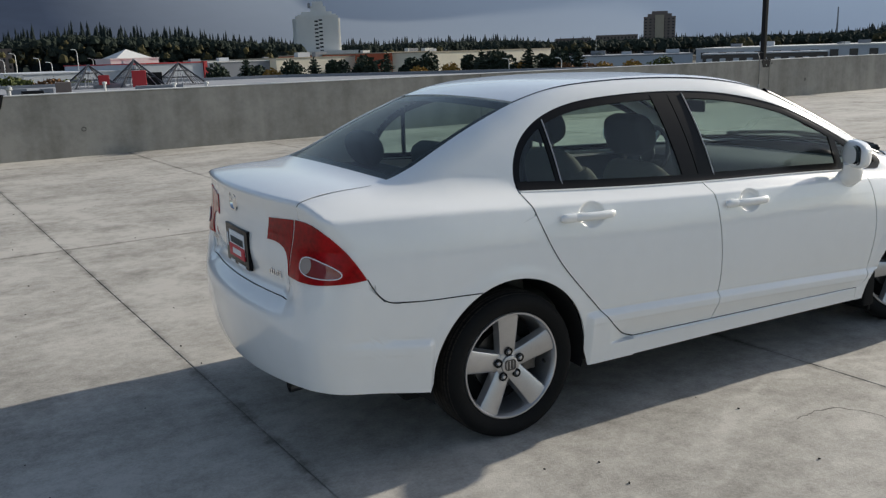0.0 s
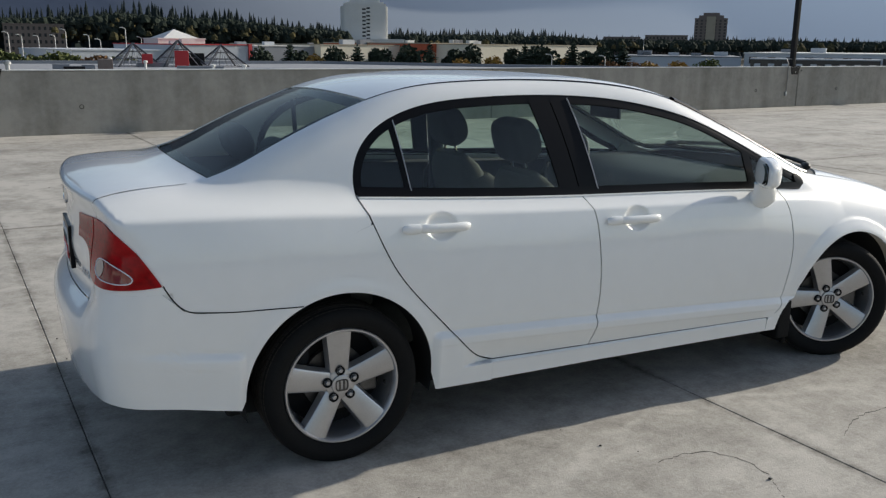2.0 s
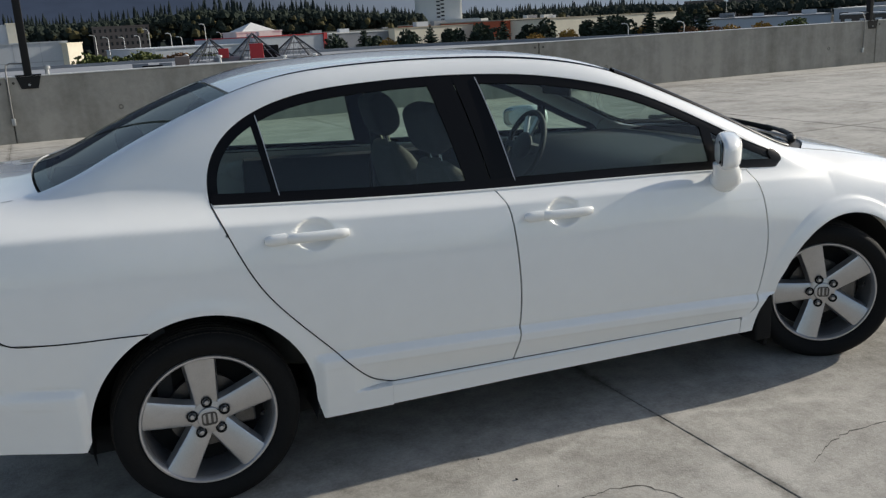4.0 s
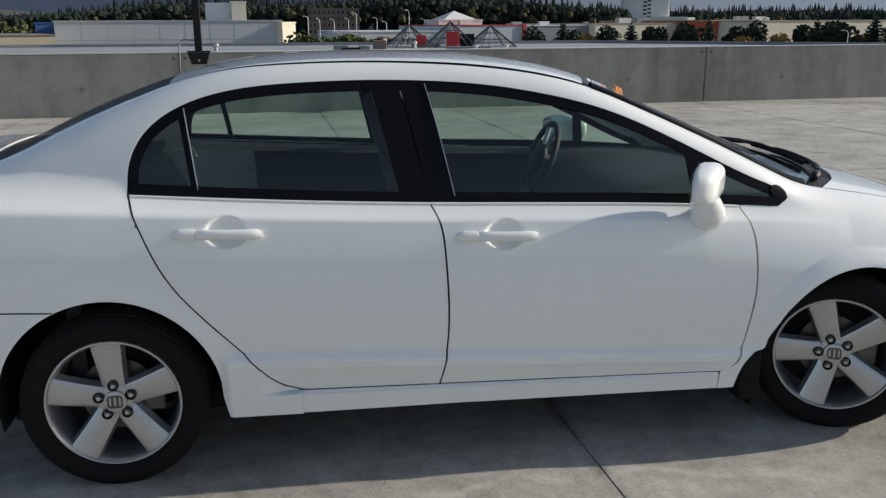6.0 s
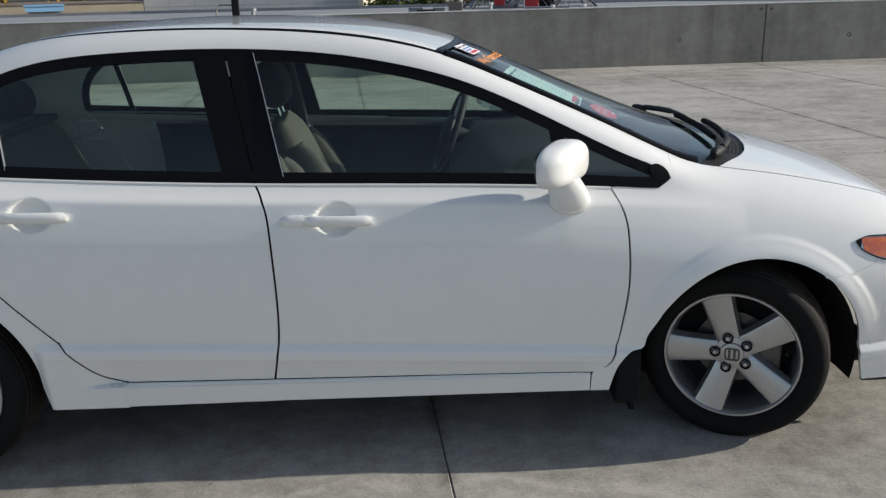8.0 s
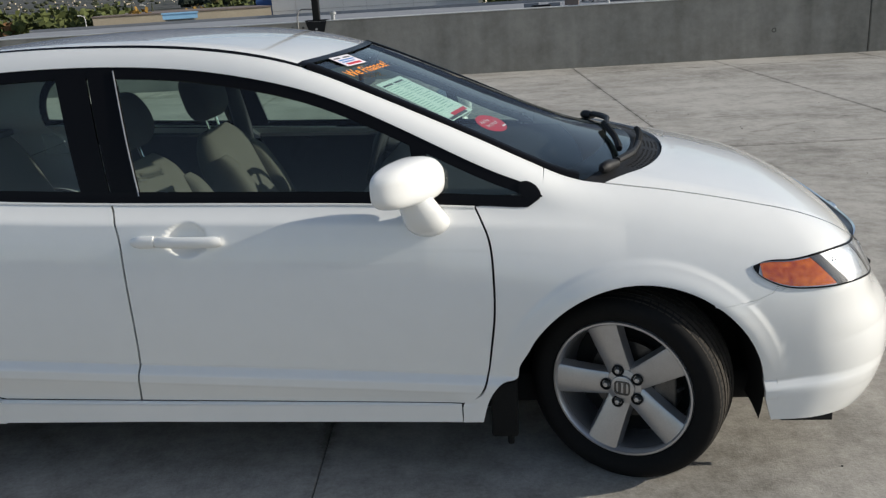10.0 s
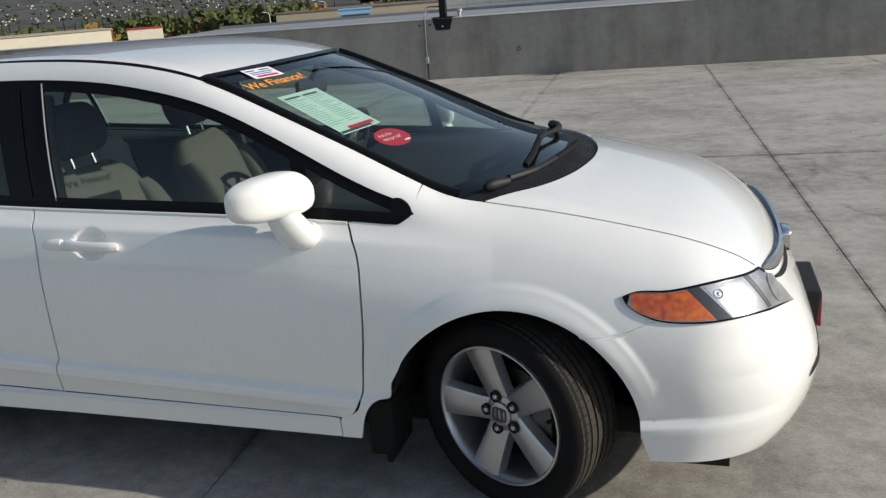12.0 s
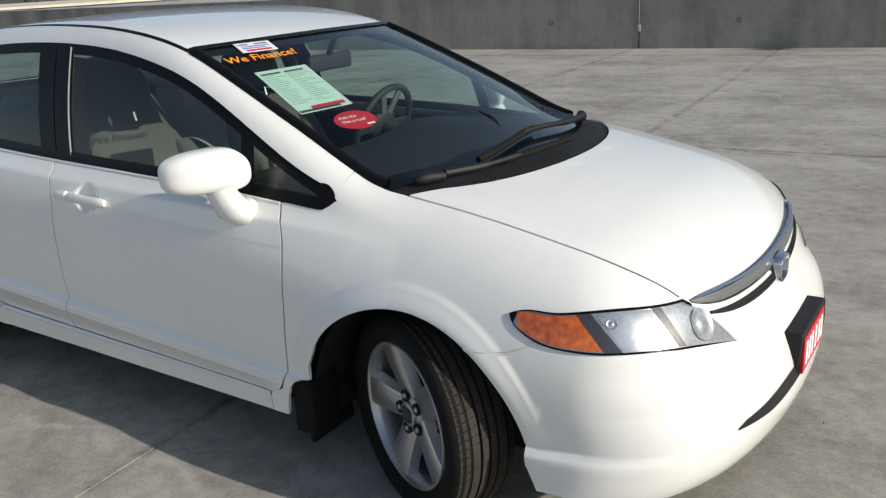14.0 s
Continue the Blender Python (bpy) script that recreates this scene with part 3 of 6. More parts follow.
    inn[:, 0] = np.clip(inn[:, 0], .122, 2.405)
    ring = loft(side(o[:, 0], o[:, 1]), side(inn[:, 0], inn[:, 1]), 3, -.003)
    xb = steps(.10, 2.44, 80)
    belt = loft(side(xb, z_belt(xb) - .009 + .022 * np.clip((xb - 2.40) / .04, 0, 1) ** 2), side(xb, z_belt(xb) + .024), 3, .003)
    panel("window_frame", [ring, belt], TRIM, car, flip, lip=.01, label="gloss black window surround")
    def bar(name, b0, b1, t0, t1, material, off, parent):
        g = loft(np.stack([*side(np.array([b0, b1]), z_belt(np.array([b0, b1])) + .01)]), np.stack([*side(np.array([t0, t1]), z_dlo(np.array([t0, t1])) - .012)]), 16, off)
        return panel(name, [g], material, parent, flip, lip=.008)
    bar("pillar_cover", 1.005, 1.098, .912, 1.014, TRIM, -.002, doors[0])
    bar("pillar_cover", 1.104, 1.198, 1.02, 1.112, TRIM, -.002, doors[1])
    bar("divider", .302, .324, .262, .284, TRIM, -.003, doors[0])
    bar("divider", 2.078, 2.128, 2.052, 2.10, TRIM, -.003, doors[1])
    bar("bright_strip", .3226, .325, .2826, .285, BRIGHT, .003, doors[0])
    bar("bright_strip", 1.1946, 1.197, 1.1086, 1.111, BRIGHT, .003, doors[1])
    # door handles in their scoops
    for door, x0, z0 in ((doors[0], *HANDLES[0]), (doors[1], *HANDLES[1])):
        build_handle(door, x0, z0, flip)


def build_handle(door, x0, z0, flip):
    """A pull handle: a fixed cap and a bar, over a round scoop."""
    s = 1 if flip else -1
    L = .285
    y = float(-side(np.array([x0 + .05]), np.array([z0]))[0, 1])
    bm = bmesh.new()
    xs = np.linspace(x0 + .078, x0 + L, 15)
    pts = [(x, s * (y + .022 - .012 * abs((x - x0 - .18) / .11) ** 3), z0 - .006 * (x - x0) / L) for x in xs]
    tube(bm, pts, [.014] + [.0165] * 13 + [.012], 12)
    bmesh.ops.scale(bm, vec=(1, .75, 1.08), verts=bm.verts, space=Matrix.Translation((-x0, -s * y, -z0)))
    h = part("door_handle", bm, PAINT, door)
    bm = bmesh.new()
    pts = [(x, s * (y + .016), z0) for x in np.linspace(x0, x0 + .074, 8)]
    tube(bm, pts, [.008, .014, .017, .018, .018, .018, .018, .017], 12)
    bmesh.ops.scale(bm, vec=(1, .7, 1.1), verts=bm.verts, space=Matrix.Translation((-x0, -s * y, -z0)))
    part("handle_cap", bm, PAINT, door)


build_side(False)
build_side(True)

# bonnet, roof, boot, screens: across the car
def across(rows, off=0.0):
    """A patch from rows of surface points that run from right to left."""
    g = np.stack(rows)
    return g + normal(g) * off if off else g


def lid(x_a, x_b, half, n, m=36, off=0.0):
    t = np.linspace(-1, 1, m + 1)
    rows = []
    for v in np.linspace(0, 1, n + 1):
        xa, xb = x_a(t), x_b(t)
        x = xa + (xb - xa) * v
        rows.append(top(x, t * half(x, t)))
    return across(rows, off)


hood = lid(lambda t: x_hood_rear(t * .645), lambda t: x_hood_front(t * .52), lambda x, t: y_hood(np.clip(x, 2.66, 3.46)), 34)
panel("bonnet", [hood], PAINT, car, label="smooth white bonnet")
roof = lid(lambda t: .205 + .02 * t * t, lambda t: 1.80 - .10 * t * t, lambda x, t: rail_y(np.clip(x, .22, 1.71)) - .013, 40)
panel("roof", [roof], PAINT, car, label="plain white roof panel")
for s in (False, True):
    panel("roof_ditch_seal", [loft(rail(60, .215, 1.71, .0135), rail(60, .215, 1.71, -.0005), 1, .0006)], TRIM, car, s, lip=0)
XS0, XS1 = lambda t: 1.806 - .10 * t * t, lambda t: 2.80 - .18 * t * t - .03 * t ** 4
half_ws = lambda x, t: rail_y(np.clip(x, 1.70, 2.62)) - .006
ws = lid(XS0, XS1, half_ws, 30, 36, -.004)
panel("windscreen", [ws], SCREEN, car, lip=0, label="sloping tinted windscreen").visible_shadow = False
XR0, XR1 = lambda t: .198 + .02 * t * t, lambda t: -.455 + .045 * t * t
half_rw = lambda x, t: rail_y(np.clip(x, -.415, .22)) - .006
rw = lid(XR1, XR0, half_rw, 26, 36, -.004)
panel("rear_screen", [rw], DIMREARGLASS, car, lip=0, label="sloping tinted rear screen").visible_shadow = False


def border(name, x_a, x_b, half, wa, wb, ws_, material=TRIM, off=-.007):
    """The black printed edge of a screen: bands of width wa, wb at its ends and ws_ at its sides."""
    bm = bmesh.new()
    t = np.linspace(-1, 1, 37)
    def pt(v, tt):
        x = x_a(tt) + (x_b(tt) - x_a(tt)) * v
        return top(x, tt * half(x, tt))
    for v0, v1 in ((0, wa), (1 - wb, 1)):
        skin(bm, across([pt(v, t) for v in np.linspace(v0, v1, 4)], off))
    vv = np.linspace(wa, 1 - wb, 31)
    for sgn in (-1, 1):
        skin(bm, across([np.concatenate([pt(v, np.array([sgn * q])) for v in vv]) for q in (1, 1 - ws_ / 2, 1 - ws_)], off))
    bmesh.ops.recalc_face_normals(bm, faces=bm.faces)
    return part(name, bm, material, car)


panel("windscreen_seal", [lid(lambda t: 1.797 - .10 * t * t, lambda t: 1.822 - .10 * t * t, half_ws, 3, 36, .0015)], TRIM, car, lip=0)
border("windscreen_edge", XS0, XS1, half_ws, .07, .09, .045)
border("rear_screen_edge", XR1, XR0, half_rw, .06, .10, .07)
# raised black mouldings down the windscreen's sides
for s in (False, True):
    x = np.linspace(1.73, 2.57, 41)
    rows = []
    for inset, up in ((-.003, -.004), (-.002, .004), (.004, .009), (.024, .011), (.032, .008), (.034, -.006)):
        g = top(x, -(rail_y(x) - inset))
        rows.append((g + normal(g) * up) * ((1, -1, 1) if s else (1, 1, 1)))
    bm = bmesh.new()
    vs = [[bm.verts.new(q) for q in row] for row in np.stack(rows).tolist()]
    for a, b in zip(vs, vs[1:]):
        for i in range(40):
            bm.faces.new((a[i], a[i + 1], b[i + 1], b[i]))
    bmesh.ops.recalc_face_normals(bm, faces=bm.faces)
    part("screen_moulding", bm, TRIM, car, "raised black windscreen moulding")
# scuttle below the windscreen
cowl = lid(lambda t: 2.79 - .18 * t * t - .03 * t ** 4, lambda t: x_hood_rear(t * .645) - .004, lambda x, t: np.interp(x, [2.47, 2.56, 2.66], [.648, .652, .640]), 8, 40, -.008)
panel("scuttle", [cowl], PLASTIC, car, lip=0, label="black plastic scuttle panel")
# boot lid: top and rear face, with the lamps at its edges
BL = lambda t: -.462 + .045 * t * t
boot_top = lid(lambda t: -.842 + .10 * t * t, BL, lambda x, t: np.interp(x, [-.85, -.45], [.60, .575]), 18)
t = np.linspace(-1, 1, 37)
boot_rear = across([np.concatenate([tail(np.array([y]), np.array([z])) for y, z in zip(t * w, np.full(37, zz))]) for zz, w in zip(np.linspace(1.03, .665, 14), np.interp(np.linspace(1.03, .665, 14), [.665, .80, .9, 1.03], [.52, .55, .585, .60]))])
lip_rows = loft(boot_rear[0], boot_top[0], 8)
boot = panel("boot_lid", [boot_top, lip_rows, boot_rear], PAINT, car, label="white boot lid")
# bumpers
def bumper(front):
    n = 60
    ph = np.linspace(-1, 1, n + 1)
    rows = []
    if front:
        for v in np.linspace(0, 1, 40):
            ang = ph * radians(90)
            zlow = .198 + .012 * np.abs(ph)
            ztop = .728 - .074 * np.abs(ph) ** 3.0
            z = zlow + (ztop - zlow) * v
            rows.append(cast(xyz(3.15, np.sin(ang) * .45, z), xyz(np.cos(ang), np.sin(ang), 0), 1.2))
        return np.stack(rows)
    plan = cast(xyz(-.37, np.sin(ph * radians(88)) * .5, .70), xyz(-np.cos(ph * radians(88)), np.sin(ph * radians(88)), 0), 1.2)
    ztop = np.where(np.abs(plan[:, 1]) > .53, np.interp(plan[:, 0], [-.635, -.566, -.394, -.2], [.7435, .6745, .6525, .6455]), .6615)
    for v in np.linspace(0, 1, 34):
        ang = ph * radians(88)
        zlow = np.where(plan[:, 0] < -.80, np.interp(np.abs(plan[:, 1]), [0, .2, .69], [.30, .305, .345]), np.interp(plan[:, 0], [-.80, -.6, -.37], [.343, .318, .277]))
        z = zlow + (ztop - zlow) * v
        rows.append(cast(xyz(-.37, np.sin(ang) * .5, z), xyz(-np.cos(ang), np.sin(ang), 0), 1.2))
    return np.stack(rows)


fb = [bumper(True)]
z1 = np.concatenate([steps(.209, .594, 60), np.linspace(.597, .652, 9)])
for s in (False, True):
    xa = FRONT_AXLE[0] + np.sqrt(np.clip(ARCH_FRONT ** 2 - (z1 - FRONT_AXLE[1]) ** 2, 0, None))
    xa = np.where(z1 < FRONT_AXLE[1], 3.114 + (FRONT_AXLE[1] - z1) * .3, xa)
    xa = np.where(z1 > .5965, np.interp(z1, SEAM_Z, SEAM_X) + .004, xa)
    e = bumper(True)[:, 0]
    g = loft(side(xa, z1), np.stack([np.interp(z1, e[:, 2], e[:, k]) for k in range(3)], 1), 40)
    fb.append(g if not s else g * (1, -1, 1))
fbump = panel("front_bumper", fb, PAINT, car, label="deep white front bumper")
rb = [bumper(False)]
z1 = steps(.277, .652, 60)
for s in (False, True):
    xa = REAR_AXLE[0] - np.sqrt(np.clip(ARCH ** 2 - (z1 - REAR_AXLE[1]) ** 2, 0, None))
    xa = np.where(z1 < REAR_AXLE[1], -ARCH - (REAR_AXLE[1] - z1) * .6, xa)
    e = bumper(False)[:, 0]
    g = loft(side(xa, z1), np.stack([np.interp(z1, e[:, 2], e[:, k]) for k in range(3)], 1), 24)
    rb.append(g if not s else g * (1, -1, 1))
z2 = steps(.657, .745, 4)
rbump = panel("rear_bumper", rb, PAINT, car, label="white rear bumper")
# dark shut lines of the bumpers and the boot lid, and the flange under the side windows
def shut_line(pts, flip, width=.0022, n=40):
    """A narrow dark gap along points on the skin: (x, y, z), or (x, z) in side view."""
    q = path(pts, n)
    q = snap(q) if q.shape[1] == 3 else side(q[:, 0], q[:, 1])
    d = np.gradient(q, axis=0)
    nrm = normal(q)
    w = np.cross(d / np.linalg.norm(d, axis=1, keepdims=True), nrm) * width
    panel("shut_line", [np.stack([q - w, q + w]) + nrm * .0012], DARK, car, flip, lip=0)


for s in (False, True):
    shut_line([(-.628, -.80, .772), (-.60, -.81, .716), (-.56, -.822, .676), (-.50, -.828, .664), (-.42, -.832, .657), (-.30, -.838, .6515), (-.155, -.84, .648)], s)
    shut_line(shift(EDGE_C, -.003), s, .0020, 90)
    shut_line([(.65, .3122), (1.127, .3053), (2.19, .2853)], s, .0014, 60)
    rad, ang = np.meshgrid(np.linspace(.02, 1, 8), np.linspace(0, 2 * math.pi, 29), indexing="ij")
    g = side(2.416 + .034 * rad * np.cos(ang), .9415 - .013 * rad * np.cos(ang) + .026 * rad * np.sin(ang))
    panel("frame_corner", [g + normal(g) * .0035], TRIM, car, s, lip=.005)
    shut_line([(-.80, -.602, 1.03), (-.74, -.598, 1.06), (-.62, -.592, 1.08), (-.50, -.583, 1.085)], s, .002, 24)
    shut_line([(-.835, -.515, .75), (-.845, -.512, .71), (-.86, -.505, .668)], s, .0018, 10)
    xb = steps(.104, 2.25, 60)
    g = side(xb, z_belt(xb) - .0135)
    g = (g + normal(g) * .0005) * ((1, -1, 1) if s else (1, 1, 1))
    bm = bmesh.new()
    tube(bm, g.tolist(), .0042, 8)
    part("window_flange", bm, PAINT, car)
# dark inner shells behind the shut lines, floor and wheel housings
for s in (False, True):
    xs = steps(.42, 2.25, 40)
    panel("inner_shell", [loft(side(xs, np.full(41, .25)), side(xs, z_belt(xs) - .03), 16, -.045)], DARK, car, s, lip=0)
    for c in (REAR_AXLE, FRONT_AXLE):
        bm = bmesh.new()
        q = ARCH_FRONT if c is FRONT_AXLE else ARCH
        lathe(bm, [(q + .006, -.80), (q + .012, -.70), (q + .012, -.42), (.05, -.41)], 40, Matrix.Translation((c[0], 0, c[1])) @ pose(0, 0, 0, 0, 14, 0), radians(208))
        if s:
            bmesh.ops.scale(bm, vec=(1, -1, 1), verts=bm.verts)
        part("wheel_housing", bm, DARK, car)
hood_under = lid(lambda t: x_hood_rear(t * .645) - .02, lambda t: x_hood_front(t * .52) - .01, lambda x, t: y_hood(np.clip(x, 2.66, 3.46)) + .03, 14, 24, -.02)
panel("bonnet_frame", [hood_under], DARK, car, lip=0)
panel("boot_frame", [lid(lambda t: -.80 + .10 * t * t, lambda t: -.40 + 0 * t, lambda x, t: .63 + 0 * x, 8, 20, -.022)], DARK, car, lip=0)
bm = bmesh.new()
box(bm, -.40, 3.30, -.60, .60, .165, .27, .02)
box(bm, -.78, -.38, -.60, .60, .33, .42, .02)
box(bm, .42, 2.28, -.74, .74, .215, .29, .02)
part("underbody", bm, DARK, car)
bm = bmesh.new()
box(bm, .40, 2.30, -.72, .72, .27, .31)
box(bm, 2.28, 2.34, -.74, .74, .27, .88)
box(bm, -.15, -.10, -.70, .70, .27, 1.0)
part("cabin_tub", bm, CABIN, car)

# ---- wheels ----
def wheel(m, turn):
    """An alloy wheel with five broad spokes; y runs outward to minus."""
    root = empty("wheel", car)
    root.matrix_local = m
    bm = bmesh.new()
    lathe(bm, [(.215, .065), (.25, .085), (.285, .088), (.302, .08), (.309, .06), (.310, .02)], 72)
    lathe(bm, [(.304, .02), (.304, -.05)], 72)
    lathe(bm, [(.310, -.05), (.309, -.085), (.303, -.103), (.287, -.116), (.268, -.119), (.25, -.113), (.236, -.104), (.227, -.094), (.21, -.08)], 72)
    part("tyre", bm, RUBBER, root, "black road tyre")
    bm = bmesh.new()
    ribs = ((-.098, -.069, .0), (-.060, -.037, .3), (-.028, -.009, .6), (.0, .019, .1), (.028, .053, .8), (.062, .084, .4))
    n = 78
    for y0, y1, ph in ribs:
        for k in range(n):
            a0, a1 = 2 * math.pi * (k + ph) / n, 2 * math.pi * (k + ph + (.85 if y0 in (-.098, .062) else .94)) / n
            sk = .018 if y0 in (-.098, -.060, -.028) else -.018
            ro = .3125 if y0 != -.098 and y0 != .062 else .3115
            vs = []
            for r in (.302, ro):
                for y, sh in ((y0, 0), (y1, sk)):
                    for a in (a0 + sh, a1 + sh):
                        rr = r - (.006 if (y < -.09 or y > .08) else 0)
                        vs.append(bm.verts.new((rr * math.cos(a), y, rr * math.sin(a))))
            for f in ((4, 5, 7, 6), (0, 4, 6, 2), (1, 3, 7, 5), (0, 1, 5, 4), (2, 6, 7, 3)):
                bm.faces.new([vs[i] for i in f])
    bmesh.ops.recalc_face_normals(bm, faces=bm.faces)
    tagged(part("tread", bm, TREAD, root, "dusty tread blocks"), kind="stuff")
    bm = bmesh.new()
    lathe(bm, [(.226, -.090), (.229, -.098), (.226, -.104), (.220, -.104), (.215, -.097), (.209, -.075), (.207, -.045), (.200, .03), (.205, .07), (.215, .08)], 72)
    rim = part("rim", bm, ALLOY, root, "silver alloy rim")
    for k in range(5):
        a = radians(turn + 72 * k)
        bm = bmesh.new()
        prof = ((.046, .034, -.072), (.09, .036, -.080), (.15, .041, -.090), (.202, .0455, -.096), (.218, .048, -.098))
        grid = []
        for r, w, y in prof:
            grid.append([bm.verts.new(c) for c in ((r, y + .035, -w - .012), (r, y + .004, -w - .003), (r, y, -w + .004), (r, y, w - .004), (r, y + .004, w + .003), (r, y + .035, w + .012))])
        for p, q in zip(grid, grid[1:]):
            for i in range(5):
                bm.faces.new((p[i], p[i + 1], q[i + 1], q[i]))
        bmesh.ops.rotate(bm, verts=bm.verts, matrix=Matrix.Rotation(-a, 3, "Y"))
        bmesh.ops.recalc_face_normals(bm, faces=bm.faces)
        part("spoke", bm, ALLOY, rim)
        bm = bmesh.new()
        lathe(bm, [(.0185, -.070), (.0185, -.084), (.0155, -.0855), (.0125, -.077)], 24, Matrix.Translation((.0565 * math.cos(a), 0, .0565 * math.sin(a))))
        part("nut_recess", bm, DARK, rim)
        bm = bmesh.new()
        lathe(bm, [(.0115, -.070), (.0115, -.083), (.0075, -.088), (.0, -.089)], 6, Matrix.Translation((.0565 * math.cos(a), 0, .0565 * math.sin(a))))
        part("wheel_nut", bm, ALLOY, rim)
    bm = bmesh.new()
    lathe(bm, [(.066, -.03), (.066, -.062), (.058, -.074), (.040, -.078), (.038, -.086), (.034, -.0875), (.0, -.0885)], 40)
    part("hub", bm, ALLOY, rim)
    bm = bmesh.new()
    n = 32
    rings = []
    for w, y in ((.026, -.088), (.026, -.0915), (.0215, -.0915), (.0205, -.0895)):
        rings.append([bm.verts.new((math.copysign(abs(math.cos(a)) ** .45, math.cos(a)) * w, y, math.copysign(abs(math.sin(a)) ** .45, math.sin(a)) * w * .88)) for a in np.linspace(0, 2 * math.pi, n + 1)[:-1]])
    for p, q in zip(rings, rings[1:]):
        for i in range(n):
            bm.faces.new((p[i], p[(i + 1) % n], q[(i + 1) % n], q[i]))
    bmesh.ops.recalc_face_normals(bm, faces=bm.faces)
    part("hub_badge", bm, STEEL, rim, "plain rounded badge frame")
    for x in (-.0085, .0085):
        bm = bmesh.new()
        box(bm, x - .0042, x + .0042, -.0915, -.088, -.017, .017, .001)
        part("hub_badge_bar", bm, STEEL, rim)
    bm = bmesh.new()
    tube(bm, [(.188 * math.cos(radians(turn - 100)), -.062, .188 * math.sin(radians(turn - 100))), (.176 * math.cos(radians(turn - 100)), -.088, .176 * math.sin(radians(turn - 100)))], .006, 8)
    part("valve", bm, PLASTIC, rim)
    bm = bmesh.new()
    lathe(bm, [(.05, -.012), (.13, -.012), (.13, .012), (.05, .012)], 48)
    part("brake_disc", bm, STEEL, root)
    bm = bmesh.new()
    lathe(bm, [(.0, .03), (.20, .03)], 40)
    part("back_plate", bm, DARK, root)
    bm = bmesh.new()
    box(bm, .085, .16, -.045, .04, -.06, .06, .01)
    part("brake_caliper", bm, STEEL, root)
    return root


HUB_Y = -.703
flip_y = pose(0, 0, 0, 0, 0, 180)
wheel(Matrix.Translation((0, HUB_Y, .303)), 93)
wheel(Matrix.Translation((0, -HUB_Y, .303)) @ flip_y, 70)
STEER = -25
wheel(Matrix.Translation((2.727, HUB_Y, .303)) @ pose(0, 0, 0, 0, 0, STEER), 108)
wheel(Matrix.Translation((2.69, -HUB_Y, .303)) @ pose(0, 0, 0, 0, 0, STEER) @ flip_y, 30)

# mud flaps
for s in (-1, 1):
    bm = bmesh.new()
    box(bm, 2.325, 2.345, -.826, -.62, .13, .36, .008)
    box(bm, 2.275, 2.36, -.832, -.70, .16, .352, .012)
    if s > 0:
        bmesh.ops.scale(bm, vec=(1, -1, 1), verts=bm.verts)
    part("mud_flap", bm, RUBBER, car)

# ---- lamps ----
def lamp_grid(upper, lower, n, m, off):
    return loft(snap(path(upper, n)), snap(path(lower, n)), m, off)


HL_UP = [(3.067, -.81, .707), (3.099, -.8, .717), (3.172, -.786, .718), (3.237, -.768, .724), (3.32, -.72, .729), (3.391, -.645, .722), (3.437, -.562, .714)]
HL_TIP = [(3.437, -.562, .714), (3.494, -.492, .647), (3.543, -.435, .572)]
HL_LO = [(3.067, -.812, .702), (3.08, -.82, .683), (3.103, -.823, .666), (3.163, -.825, .642), (3.25, -.815, .634), (3.308, -.8, .633), (3.39, -.75, .632), (3.459, -.655, .618), (3.50, -.56, .599), (3.543, -.435, .571)]
TL_UP_IN = [(-.831, -.363, .962), (-.815, -.47, .97), (-.797, -.553, .975)]
TL_LO_IN = [(-.847, -.345, .876), (-.833, -.45, .872), (-.826, -.50, .848), (-.822, -.516, .80), (-.819, -.512, .757)]
TL_UP = [(-.796, -.565, .976), (-.764, -.669, .964), (-.711, -.747, .907), (-.664, -.782, .837), (-.632, -.799, .775)]
TL_LO = [(-.818, -.522, .757), (-.78, -.69, .757), (-.729, -.768, .763), (-.68, -.787, .766), (-.632, -.799, .770)]


def sub(g, a, b, c, d):
    """Part of a patch by fractions of its columns a..b and rows c..d, sampled afresh."""
    r, k = g.shape[0] - 1, g.shape[1] - 1
    return g[int(round(c * r)):int(round(d * r)) + 1, int(round(a * k)):int(round(b * k)) + 1]


def patch(g, a, b, c, d, nu=14, nv=12):
    """Part of a patch: a and b are its edges' columns at the upper and at the lower row, c and d its rows, all as fractions."""
    r, k = g.shape[0] - 1, g.shape[1] - 1
    out = np.zeros((nv + 1, nu + 1, 3))
    for i, v in enumerate(np.linspace(c, d, nv + 1)):
        u0, u1 = a[0] + (a[1] - a[0]) * v, b[0] + (b[1] - b[0]) * v
        for j, u in enumerate(np.linspace(u0, u1, nu + 1)):
            y, x = min(v * r, r - 1e-6), min(u * k, k - 1e-6)
            i0, j0 = int(y), int(x)
            fy, fx = y - i0, x - j0
            out[i, j] = (g[i0, j0] * (1 - fx) + g[i0, j0 + 1] * fx) * (1 - fy) + (g[i0 + 1, j0] * (1 - fx) + g[i0 + 1, j0 + 1] * fx) * fy
    return out


